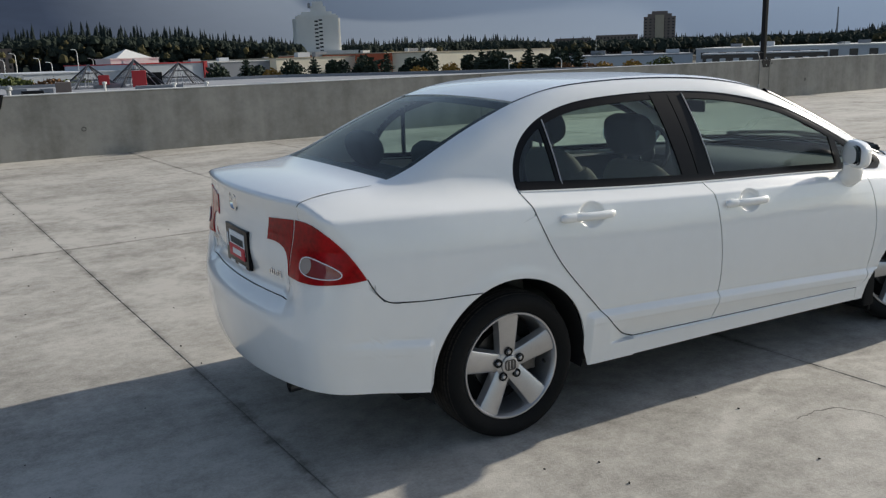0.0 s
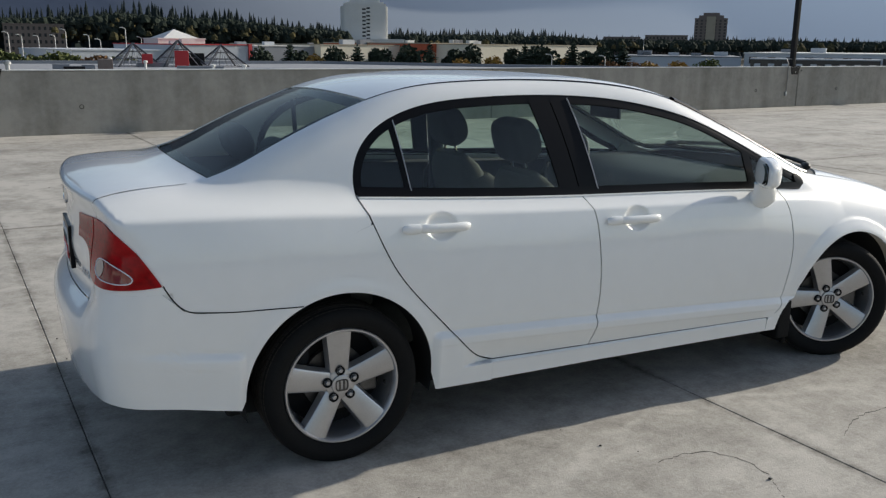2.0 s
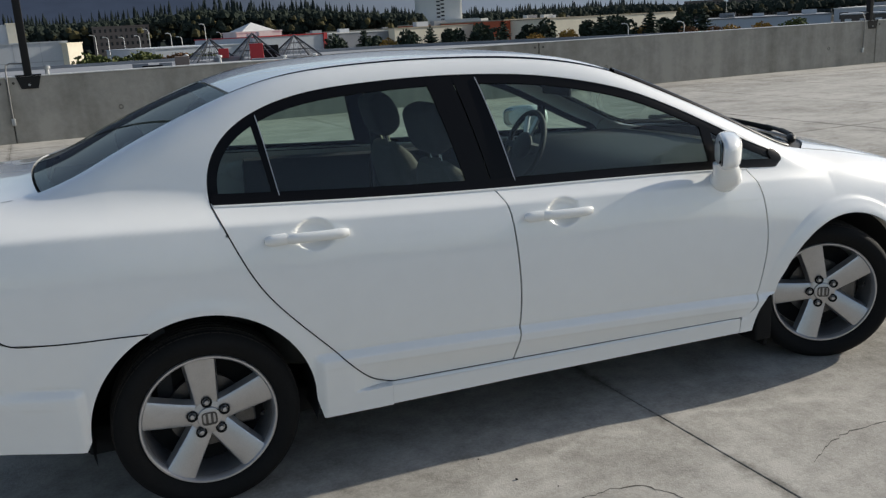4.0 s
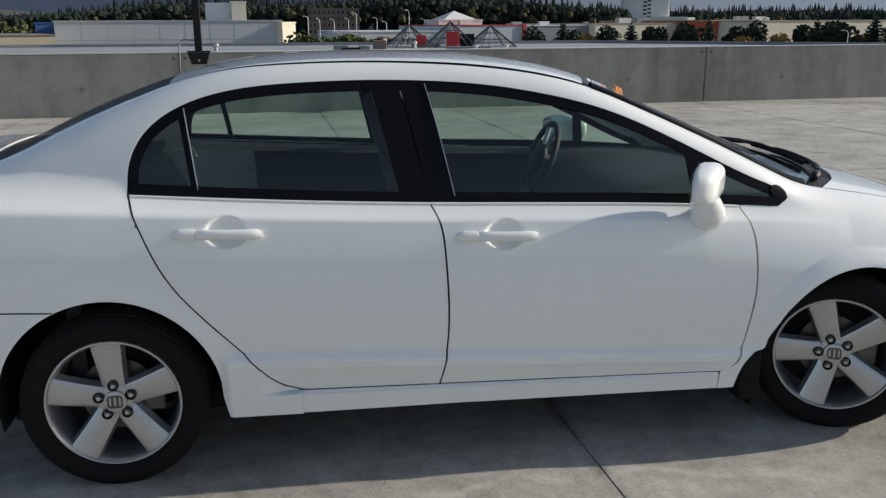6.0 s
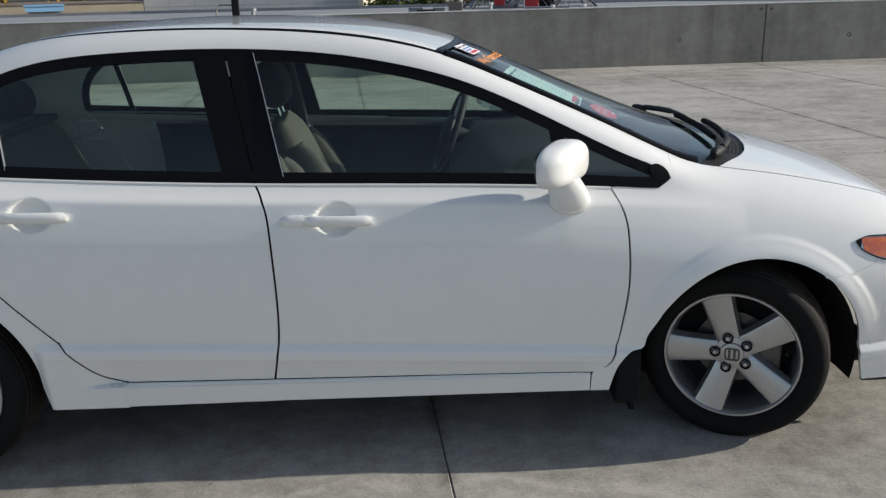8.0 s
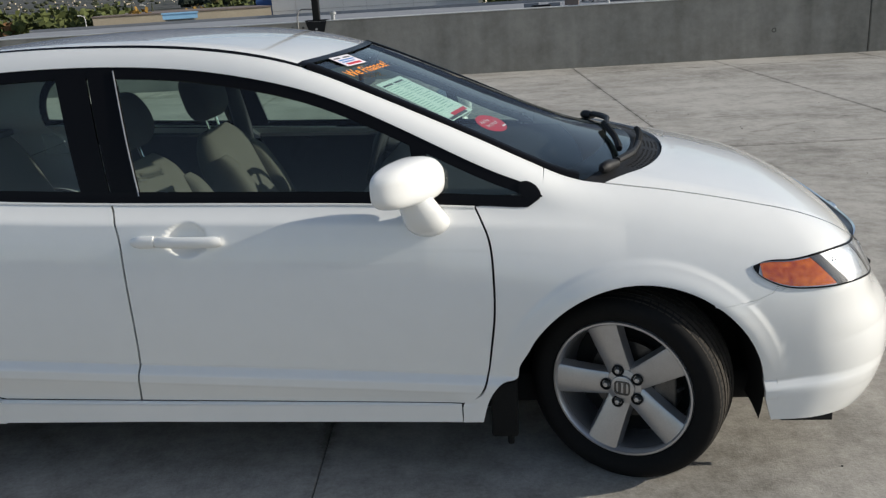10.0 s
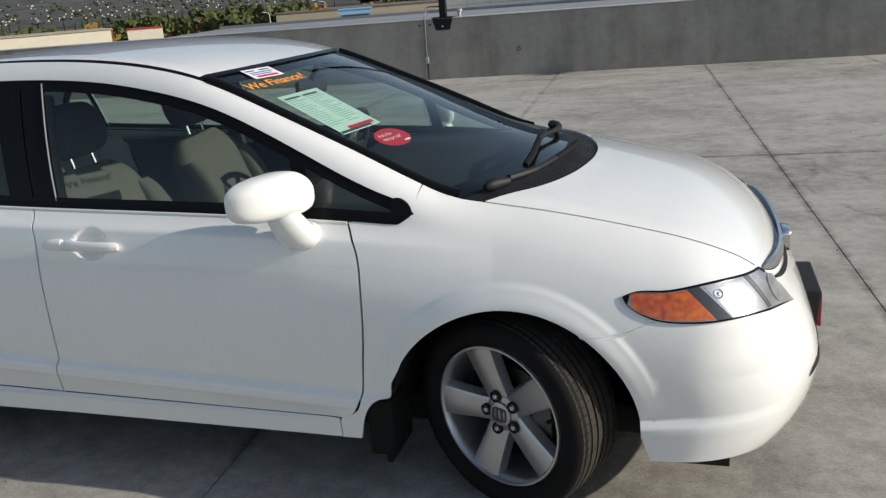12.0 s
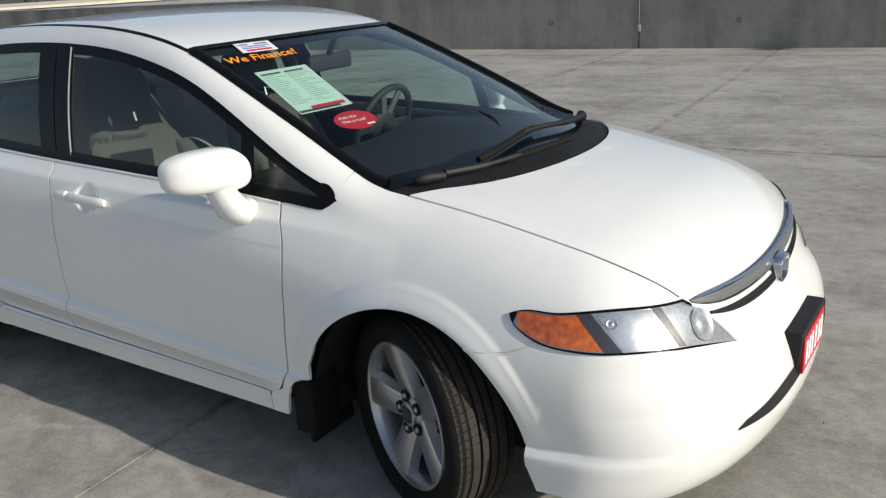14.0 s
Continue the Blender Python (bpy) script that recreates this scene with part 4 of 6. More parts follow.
for s in (False, True):
    base = loft(snap(np.concatenate([path(HL_UP, 44), path(HL_TIP, 16)[1:]])), snap(path(HL_LO, 60)), 20)
    nn = normal(base)
    lamp = panel("headlamp", [base + nn * .0008], LAMPGREY, car, s, lip=.01, label="clear headlamp with amber indicator")
    panel("indicator", [patch(base + nn * .0018, (.03, .06), (.27, .40), .08, .92)], AMBER, lamp, s, lip=.002, label="amber indicator lens")
    panel("lamp_divider", [patch(base + nn * .0026, (.262, .392), (.315, .455), .04, .96, 4)], LAMPDARK, lamp, s, lip=.003)
    panel("reflector", [patch(base + nn * .0018, (.33, .46), (.54, .60), .12, .86)], LAMPBRIGHT, lamp, s, lip=.004, label="bright lamp reflector")
    panel("lamp_divider", [patch(base + nn * .0024, (.56, .68), (.60, .71), .05, .93, 4)], STEEL, lamp, s, lip=.003)
    for u, v, r in ((.40, .3, .014), (.80, .42, .044)):
        p = base[int(v * 20), int(u * 60)]
        q = nn[int(v * 20), int(u * 60)]
        bm = bmesh.new()
        lathe(bm, [(r, .001), (r * .97, -.0015), (r * .75, .0005), (r * .45, .001), (r * .3, -.0008), (.0, -.0015)], 28)
        m = Matrix.Translation(Vector(p + q * .0022)) @ Vector((0, -1, 0)).rotation_difference(Vector(q)).to_matrix().to_4x4()
        bmesh.ops.transform(bm, matrix=m, verts=bm.verts)
        if s:
            bmesh.ops.scale(bm, vec=(1, -1, 1), verts=bm.verts)
        part("lamp_bowl", bm, LAMPGREY, lamp)
    panel("lens", [base + nn * .0046], LENS, lamp, s, lip=0, label="clear lens").visible_shadow = False
    rim_w = [sub(base + nn * .0052, 0, .76, 0, .05), sub(base + nn * .0052, 0, 1, .95, 1), sub(base + nn * .0052, 0, .034, 0, 1)]
    panel("lens_edge", rim_w, TRIM, lamp, s, lip=.004)
    tl = panel("tail_lamp", [lamp_grid(TL_UP, TL_LO, 36, 20, .004)], RED, car, s, lip=.02, label="red tail lamp on the wing")
    g = lamp_grid(TL_UP, TL_LO, 60, 40, .0065)
    # capsule-shaped lens with a pale outline and a clear round end
    def at(u, v):
        y, x = v * 40, u * 60
        i0, j0 = int(y), int(x)
        fy, fx = y - i0, x - j0
        q = (g[i0, j0] * (1 - fx) + g[i0, j0 + 1] * fx) * (1 - fy) + (g[i0 + 1, j0] * (1 - fx) + g[i0 + 1, j0 + 1] * fx) * fy
        return tuple(q * ((1, -1, 1) if s else (1, 1, 1)))

    def capsule(cu, cv, hu, hv, k, e):
        return [at(cu + hu * k * math.copysign(abs(math.cos(a)) ** e, math.cos(a)), cv + hv * k * math.copysign(abs(math.sin(a)) ** e, math.sin(a))) for a in np.linspace(0, 2 * math.pi, 41)[:-1]]

    for name, cu, cv, hu, hv, e, material, off in (("lamp_window", .47, .69, .26, .17, .7, REDDARK, 0), ("reversing_lens", .30, .69, .085, .16, 1.0, CLEARLENS, .0015)):
        g = lamp_grid(TL_UP, TL_LO, 60, 40, .0065 + off)
        bm = bmesh.new()
        rings = [[bm.verts.new(c) for c in capsule(cu, cv, hu, hv, k, e)] for k in (1, .7, .35)]
        for a, b in zip(rings, rings[1:]):
            for k in range(40):
                bm.faces.new((a[k], a[(k + 1) % 40], b[(k + 1) % 40], b[k]))
        bm.faces.new(rings[-1])
        bmesh.ops.recalc_face_normals(bm, faces=bm.faces)
        part(name, bm, material, tl)
    pts = capsule(.47, .69, .26, .17, 1, .7)
    bm = bmesh.new()
    tube(bm, pts + pts[:2], .0022, 6)
    part("lens_ring", bm, STICKER, tl)
    panel("tail_lamp", [lamp_grid(TL_UP_IN, TL_LO_IN, 24, 14, .004)], RED, boot, s, lip=.02, label="red tail lamp on the boot lid")

# ---- grille, badges, plates ----
zg = lambda y: .664 + .028 * (np.abs(y) / .54) ** 2 + .012 * (np.abs(y) / .54) ** 6
ys = np.linspace(-.535, .535, 49)
gp = nose(ys, zg(ys))
gn = normal(gp)
bm = bmesh.new()
prof = [(-.031, -.002), (-.027, .012), (-.012, .018), (.008, .016), (.024, .010), (.031, -.002)]
rings = []
for p, nrm, y in zip(gp, gn, ys):
    taper = 1 - .8 * (abs(y) / .535) ** 8
    rings.append([bm.verts.new(tuple(p + np.array([0, 0, 1]) * dz * taper + nrm * (dn * taper + .002))) for dz, dn in prof])
for a, b in zip(rings, rings[1:]):
    for i in range(5):
        bm.faces.new((a[i], a[i + 1], b[i + 1], b[i]))
bmesh.ops.recalc_face_normals(bm, faces=bm.faces)
part("grille_bar", bm, CHROME, car, "bright chrome grille bar")
g1 = nose(ys[2:-2], zg(ys[2:-2]) - .028)
g2 = nose(ys[2:-2], zg(ys[2:-2]) - .050 + .016 * (np.abs(ys[2:-2]) / .5) ** 4)
grille = panel("grille", [loft(g1, g2, 4, .002)], DARK, car, lip=0, label="dark grille opening")
for k in range(2):
    w = .35 + .35 * k
    gm = g1 * (1 - w) + g2 * w
    bm = bmesh.new()
    tube(bm, [tuple(p) for p in (snap(gm) + normal(gm) * .003)], .003, 6)
    part("grille_slat", bm, PLASTIC, grille)


def shield(name, c, w, h, d, parent, axis):
    """A plain rounded badge: a raised frame round a flat field."""
    bm = bmesh.new()
    n = 32
    rings = []
    for sc, dd in ((1.0, 0), (.97, d * .8), (.9, d), (.78, d), (.74, d * .5)):
        ring = []
        for i in range(n):
            a = 2 * math.pi * i / n
            u = math.copysign(abs(math.cos(a)) ** .5, math.cos(a)) * w / 2 * sc
            v = math.copysign(abs(math.sin(a)) ** .5, math.sin(a)) * h / 2 * sc
            u *= 1 + .12 * v / h
            ring.append(bm.verts.new((c[0] + axis * dd, c[1] + u, c[2] + v)))
        rings.append(ring)
    for a, b in zip(rings, rings[1:]):
        for i in range(n):
            bm.faces.new((a[i], a[(i + 1) % n], b[(i + 1) % n], b[i]))
    bm.faces.new(rings[-1])
    bmesh.ops.recalc_face_normals(bm, faces=bm.faces)
    return part(name, bm, CHROME, parent, "plain chrome badge")


p = nose(np.array([0.0]), np.array([.637]))[0]
shield("grille_badge", (p[0] + .002, 0, .640), .105, .086, .026, car, 1)
p = tail(np.array([0.05]), np.array([.975]))[0]
shield("boot_badge", (p[0] + .004, .035, .977), .095, .082, .012, boot, -1)


def bars(name, parent, material, pts):
    """Plain bars where small writing stands; each of centre, half sizes."""
    bm = bmesh.new()
    for c, h in pts:
        box(bm, c[0] - h[0], c[0] + h[0], c[1] - h[1], c[1] + h[1], c[2] - h[2], c[2] + h[2])
    return part(name, bm, material, parent, smooth=False)


for yc, n, nm in ((-.375, 6, "boot_script"), (.50, 5, "boot_script")):
    pts = []
    for k in range(n):
        y = yc + (k - n / 2) * .018
        q = tail(np.array([y]), np.array([.745]))[0]
        pts.append(((q[0] - .002, y, .745 + .004 * math.sin(k * 2.1)), (.003, .006, .011 + .003 * math.cos(k * 1.7))))
    bars(nm, boot, CHROME, pts)
# rear plate with a dark surround
q = tail(np.array([0.0]), np.array([.79]))[0] + np.array([.006, 0, 0])
bm = bmesh.new()
box(bm, q[0] - .012, q[0] + .006, -.155, .155, .705, .873, .003)
rp = part("number_plate", bm, TRIM, boot, "dark plate surround with a white and red dealer card")
bars("card", rp, WHITEINK, [((q[0] - .013, -.01, .805), (.002, .105, .045))])
bars("card_band", rp, STICKERRED, [((q[0] - .0155, -.01, .765), (.002, .105, .026))])
bars("card_marks", rp, PRINT, [((q[0] - .0165, y, .812), (.001, .012, .014)) for y in (-.09, -.06, -.03, .0, .03, .06)])
bars("card_marks", rp, WHITEINK, [((q[0] - .0185, y, .765), (.001, .012, .012)) for y in (-.06, -.03, .0, .03)])
for c, h in (((q[0] - .0135, .13, .80), (.001, .008, .03)), ((q[0] - .0135, -.06, .712), (.001, .05, .005)), ((q[0] - .0135, .07, .712), (.001, .03, .005))):
    bars("plate_mark", rp, WHITEINK, [(c, h)])
# front plate on a black holder
bm = bmesh.new()
box(bm, 3.565, 3.662, -.165, .165, .345, .50, .008)
for v in bm.verts:
    if v.co.z < .42:
        v.co.x -= .012
        v.co.y *= .93
fp = part("number_plate", bm, PLASTIC, car, "black plate holder with a red dealer card")
bars("card", fp, STICKERRED, [((3.660, 0, .425), (.005, .145, .055))])
bars("card_marks", fp, WHITEINK, [((3.666, y, .425), (.001, .013, .036)) for y in (-.11, -.07, -.03, .02, .07, .11)])
# lower intake
ys = np.linspace(-.54, .54, 37)
zi = .352 + .014 * (np.abs(ys) / .54) ** 2
g1, g2 = nose(ys, zi), nose(ys, zi + .003 + .040 * np.sqrt(np.clip(1 - (np.abs(ys) / .541) ** 4, 0, 1)))
panel("lower_intake", [loft(g1, g2, 5, .002)], DARK, car, lip=0, label="dark lower air intake")
# chin strips under the bumper
for s in (-1, 1):
    bm = bmesh.new()
    box(bm, 3.20, 3.36, -.725, -.705, .15, .215, .004)
    if s > 0:
        bmesh.ops.scale(bm, vec=(1, -1, 1), verts=bm.verts)
    part("air_deflector", bm, PLASTIC, car)
# exhaust
bm = bmesh.new()
tube(bm, [(-.55, -.33, .25), (-.80, -.33, .235)], .026, 16, cap=False)
part("exhaust_pipe", bm, STEEL, car)
bm = bmesh.new()
box(bm, -.60, -.40, -.45, .25, .31, .42, .05)
part("silencer", bm, DARK, car)

# ---- door mirrors ----
def lobe(v, e):
    return math.copysign(abs(v) ** e, v)


for s in (False, True):
    bm = bmesh.new()
    ball(bm, (0, 0, 0), (1, 1, 1), 44, 30)
    for v in bm.verts:
        cx, cy, cz = lobe(v.co.x, .7), lobe(v.co.y, .6), lobe(v.co.z, .62)
        q = (cy + 1) / 2                      # nought outboard, one at the door
        x = cx * (.078 if cx > 0 else .046) * (.80 + .28 * q)
        upper, lower = .054 + .016 * math.sin(min(q * 1.25, 1) * 1.6), -.068 - .02 * max(0, q - .62)
        z = cz * (upper if cz > 0 else -lower) - .020 * max(0, q - .78) / .22 * (cz > 0)
        v.co = (2.052 + x + .6 * .105 * cy, -.873 + .105 * cy, 1.012 + z)
    if s:
        bmesh.ops.scale(bm, vec=(1, -1, 1), verts=bm.verts)
    bmesh.ops.recalc_face_normals(bm, faces=bm.faces)
    mir = part("door_mirror", bm, PAINT, car, "white rounded door mirror")
    bm = bmesh.new()
    tube(bm, [(2.108, -.77, .872), (2.107, -.80, .874), (2.104, -.82, .888), (2.098, -.832, .915), (2.088, -.838, .945), (2.082, -.838, .965)], [.044, .047, .046, .042, .038, .034], 28)
    for v in bm.verts:
        v.co.x = 2.105 + (v.co.x - 2.105) * 1.45
    if s:
        bmesh.ops.scale(bm, vec=(1, -1, 1), verts=bm.verts)
    part("mirror_foot", bm, PAINT, mir)
    for name, a, h, x, material in (("mirror_rim", .082, .051, 2.020, TRIM), ("mirror_glass", .076, .046, 2.0165, TINTMIRROR)):
        bm = bmesh.new()
        ball(bm, (0, 0, 0), (1, 1, 1), 32, 12)
        for v in bm.verts:
            c = [lobe(k, .5) for k in v.co]
            v.co = (x + c[0] * .004 + .6 * c[1] * a, -.873 + c[1] * a, 1.012 + c[2] * h)
        if s:
            bmesh.ops.scale(bm, vec=(1, -1, 1), verts=bm.verts)
        part(name, bm, material, mir)

# ---- wipers and scuttle slots ----
def on_top(pts, up):
    g = top(np.array([p[0] for p in pts]), np.array([p[1] for p in pts]))
    n = normal(g)
    return [tuple(a + b * up) for a, b in zip(g, n)]


for root, arm, blade in ((((2.642, -.595), (2.668, -.56), (2.697, -.522)), ((2.697, -.522), (2.755, -.412), (2.80, -.25)), ((2.785, -.32), (2.808, -.20), (2.83, -.05), (2.835, .06))),
                         (((2.66, .515), (2.68, .49), (2.70, .45)), ((2.70, .45), (2.735, .23), (2.72, .05), (2.712, -.06)), ((2.705, .04), (2.715, -.10), (2.724, -.25), (2.722, -.37)))):
    bm = bmesh.new()
    tube(bm, on_top(path([q + (0,) for q in root], 8)[:, :2], .013), [.010, .017, .019, .019, .019, .018, .017, .016, .015], 10)
    wiper = part("wiper", bm, PLASTIC, car, "black windscreen wiper arm")
    bm = bmesh.new()
    tube(bm, on_top(path([q + (0,) for q in arm], 16)[:, :2], .022), [.012] * 9 + [.009] * 8, 8)
    part("wiper_arm", bm, PLASTIC, wiper)
    bm = bmesh.new()
    g = on_top(path([q + (0,) for q in blade], 20)[:, :2], .017)
    tube(bm, g, [.006] + [.012] * 19 + [.010], 8)
    part("wiper_blade", bm, RUBBER, wiper)
slots = bmesh.new()
for k in range(46):
    y = -.46 + .92 * k / 45
    if abs(y) < .05 or .17 < abs(y) < .20:
        continue
    for x_off in (.014, .028, .042, .056):
        q = on_top([(x_hood_rear(y) - x_off - .006, y)], -.0105)[0]
        box(slots, q[0] - .0045, q[0] + .0045, q[1] - .0075, q[1] + .0075, q[2] - .001, q[2] + .003)
tagged(part("scuttle_grating", slots, DARK, car, smooth=False), kind="stuff")

# ---- papers and letters inside the screen ----
def screen_pose(x, y, tx, ty, down=.009):
    """A frame on the windscreen's inside: its x axis runs towards (tx, ty), its z axis outward."""
    a, b = top(np.array([x, tx]), np.array([y, ty]))
    n = normal(a[None])[0]
    o = Vector(a - n * down)
    ex = (Vector(b - a) - Vector(n) * float(np.dot(b - a, n))).normalized()
    ez = Vector(n)
    ey = ez.cross(ex)
    return Matrix(((ex.x, ey.x, ez.x, o.x), (ex.y, ey.y, ez.y, o.y), (ex.z, ey.z, ez.z, o.z), (0, 0, 0, 1)))


def letters(name, text, size, m, material, parent, label="", squeeze=1.0, bold=0.0):
    cu = bpy.data.curves.new(name, "FONT")
    cu.body, cu.size, cu.offset = text, size, bold
    tmp = bpy.data.objects.new(name, cu)
    me = bpy.data.meshes.new_from_object(tmp)
    bpy.data.objects.remove(tmp)
    me.transform(Matrix.Diagonal((squeeze, 1, 1, 1)))
    me.materials.append(material)
    ob = new(name, me)
    ob.parent, ob.matrix_local = parent, m
    if label:
        tagged(ob, label)
    return ob


def sheet(name, m, w, h, material, parent, z=0.0, round_=False, label=""):
    bm = bmesh.new()
    n = 40
    vs = []
    if round_:
        vs = [bm.verts.new((w / 2 * math.cos(6.2832 * i / n), h / 2 * math.sin(6.2832 * i / n), z)) for i in range(n)]
    else:
        vs = [bm.verts.new(c) for c in ((-w / 2, -h / 2, z), (w / 2, -h / 2, z), (w / 2, h / 2, z), (-w / 2, h / 2, z))]
    f = bm.faces.new(vs)
    e = bmesh.ops.extrude_face_region(bm, geom=[f])
    for v in e["geom"]:
        if isinstance(v, bmesh.types.BMVert):
            v.co.z -= .0006
    ob = part(name, bm, material, parent, label, smooth=False)
    ob.matrix_local = m
    return ob


letters("offer_letters", "We Finance!", .058, screen_pose(1.866, -.540, 1.953, -.267, -.006), ORANGE, car, "orange letters on the windscreen", .9, .0007)
m = screen_pose(1.822, -.36, 1.86, -.22, -.001)
st = sheet("permit_sticker", m, .14, .075, STICKER, car, label="white sticker on the windscreen")
for k, (u, v, w) in enumerate(((-.04, .022, .04), (.03, .022, .05), (0, .006, .11), (-.01, -.008, .09))):
    sheet("sticker_line", Matrix.Translation((u, v, .001)), w, .007, PRINT if k < 2 else BLUEINK, st)
sheet("sticker_line", Matrix.Translation((0, -.025, .001)), .10, .012, STICKERRED, st)
m = screen_pose(2.088, -.425, 2.131, -.255)
pp = sheet("price_sheet", m, .205, .285, PAPER, car, label="pale green printed sheet behind the windscreen")
for k in range(17):
    random.seed(k)
    v = .118 - .0125 * k
    for u0, u1 in ((-.092, -.02 + random.uniform(-.03, .01)), (.0, .05 + random.uniform(-.02, .04))):
        sheet("print_line", Matrix.Translation(((u0 + u1) / 2, v, .001)), u1 - u0, .0035 if k else .009, PRINT if k in (0,) else mat("faint_print", (.28, .42, .36), .7), pp)
sheet("print_band", Matrix.Translation((.02, -.118, .001)), .13, .018, STICKERRED, pp)
sheet("print_band", Matrix.Translation((-.02, -.132, .0012)), .16, .012, PRINT, pp)
m = screen_pose(2.303, -.428, 2.348, -.28)
rd = sheet("red_disc_sticker", m, .155, .105, STICKERRED, car, round_=True, label="red oval sticker behind the windscreen")
letters("sticker_words", "Ask for", .024, Matrix.Translation((-.055, .012, .001)), WHITEINK, rd)
letters("sticker_words", "the proof", .024, Matrix.Translation((-.055, -.012, .001)), WHITEINK, rd)
sheet("sticker_mark", Matrix.Translation((.04, -.034, .001)), .03, .008, WHITEINK, rd)

# ---- cabin ----
def cushion(name, w, parts_, material, m, parent, label=""):
    """A padded body: rows of (height, rear x, front x, half width), rounded all over."""
    rows = path(parts_, 14)
    bm = bmesh.new()
    n = 28
    rings = []
    k = len(rows)
    for i, (z, x0, x1, hw) in enumerate(rows):
        e = min(i, k - 1 - i)
        shrink = (.72, .93, 1.0)[min(e, 2)]
        c, r = (x0 + x1) / 2, max(abs(x1 - x0) / 2, .012) * shrink
        ring = []
        for q in range(n):
            a = 2 * math.pi * q / n
            u = math.copysign(abs(math.cos(a)) ** .6, math.cos(a))
            v = math.copysign(abs(math.sin(a)) ** .6, math.sin(a))
            ring.append(bm.verts.new((c + u * r * (1 + .10 * v * v), v * hw * shrink ** .5, z)))
        rings.append(ring)
    for a, b in zip(rings, rings[1:]):
        for q in range(n):
            bm.faces.new((a[q], a[(q + 1) % n], b[(q + 1) % n], b[q]))
    bm.faces.new(rings[0][::-1])
    bm.faces.new(rings[-1])
    bmesh.ops.transform(bm, matrix=m, verts=bm.verts)
    bmesh.ops.recalc_face_normals(bm, faces=bm.faces)
    return part(name, bm, material, parent, label)


def seat(x, y, lean):
    root = empty("front_seat", car)
    root.matrix_local = Matrix.Translation((x, y, .30))
    tagged(root, "beige cloth front seat")
    cushion("seat_base", .5, [(.0, -.05, .40, .23), (.10, -.08, .44, .25), (.17, -.07, .44, .25), (.21, -.02, .38, .22)], FABRIC, Matrix.Identity(4), root)
    b = pose(-.02, 0, .16, 0, lean, 0)
    cushion("backrest", .5, [(.0, -.09, .06, .23), (.12, -.10, .07, .25), (.35, -.10, .05, .25), (.52, -.09, .03, .22), (.60, -.07, .0, .17)], FABRIC, b, root)
    for s in (-1, 1):
        cushion("bolster", .1, [(.05, -.06, .10, .05), (.25, -.06, .11, .055), (.48, -.07, .06, .045)], FABRIC, b @ Matrix.Translation((0, s * .20, 0)), root)
    cushion("head_restraint", .3, [(.64, -.05, .02, .10), (.68, -.07, .05, .135), (.76, -.07, .06, .14), (.82, -.06, .04, .12), (.84, -.03, .01, .08)], FABRICSHADED, b, root)
    for s in (-1, 1):
        bm = bmesh.new()
        tube(bm, [(-.03, s * .06, .57), (-.02, s * .06, .68)], .007, 8)
        part("restraint_post", bm, CHROME, root).matrix_local = b


seat(1.27, -.37, -19)
seat(1.30, .37, -19)
rear_seat = empty("rear_seat", car)
rear_seat.matrix_local = Matrix.Translation((.22, 0, .34))
tagged(rear_seat, "beige cloth rear bench")
cushion("seat_base", 1, [(.0, .0, .5, .62), (.12, -.02, .52, .64), (.2, .02, .48, .60)], FABRIC, Matrix.Identity(4), rear_seat)
cushion("backrest", 1, [(.0, -.08, .08, .62), (.3, -.10, .06, .63), (.56, -.09, .03, .58), (.60, -.06, .0, .54)], FABRIC, pose(-.02, 0, .16, 0, -24, 0), rear_seat)
for y in (-.36, .36):
    cushion("head_restraint", .3, [(.60, -.05, .02, .10), (.66, -.07, .05, .13), (.74, -.06, .04, .12), (.77, -.03, .01, .08)], FABRICSHADED, pose(-.02, y, .16, 0, -24, 0), rear_seat)
# parcel shelf, headlining, door cards
bm = bmesh.new()
box(bm, -.42, .02, -.56, .56, 1.00, 1.03, .01)
part("parcel_shelf", bm, CABIN, car)
panel("headlining", [lid(lambda t: .23 + 0 * t, lambda t: 1.76 - .10 * t * t, lambda x, t: rail_y(x) + .02, 16, 24, -.03)], CABINLIGHT, car, lip=0)
for s in (False, True):
    for x0, x1 in ((.42, 1.08), (1.16, 2.22)):
        xs = steps(x0, x1, 20)
        panel("door_card", [loft(side(xs, np.full(21, .34)), side(xs, z_belt(xs) - .004), 10, -.055)], CABIN, car, s, lip=.02)
    bm = bmesh.new()
    q = [(1.06, -.54, 1.30), (1.08, -.60, 1.15), (1.10, -.64, .98), (1.12, -.66, .5)]
    tube(bm, q, [.03, .035, .04, .05], 10)
    if s:
        bmesh.ops.scale(bm, vec=(1, -1, 1), verts=bm.verts)
    part("pillar_lining", bm, CABIN, car)
# fascia
bm = bmesh.new()
n = 30
rows = []
for x, z in ((1.80, .60), (1.78, .74), (1.80, .83), (1.86, .885), (1.96, .925), (2.15, .93), (2.4, .925), (2.62, .915)):
    rows.append([bm.verts.new((x - .10 * (abs(y) / .7) ** 2 * (x > 1.9) + .05 * (abs(y) / .7) ** 2, y * (1 - .0 * x), z + (.025 * math.exp(-((y - .37) / .16) ** 2) if x < 2.2 else 0))) for y in np.linspace(-.70, .70, n + 1)])
for a, b in zip(rows, rows[1:]):
    for i in range(n):
        bm.faces.new((a[i], a[i + 1], b[i + 1], b[i]))
bmesh.ops.recalc_face_normals(bm, faces=bm.faces)
part("fascia", bm, CABIN, car, "dark dashboard")
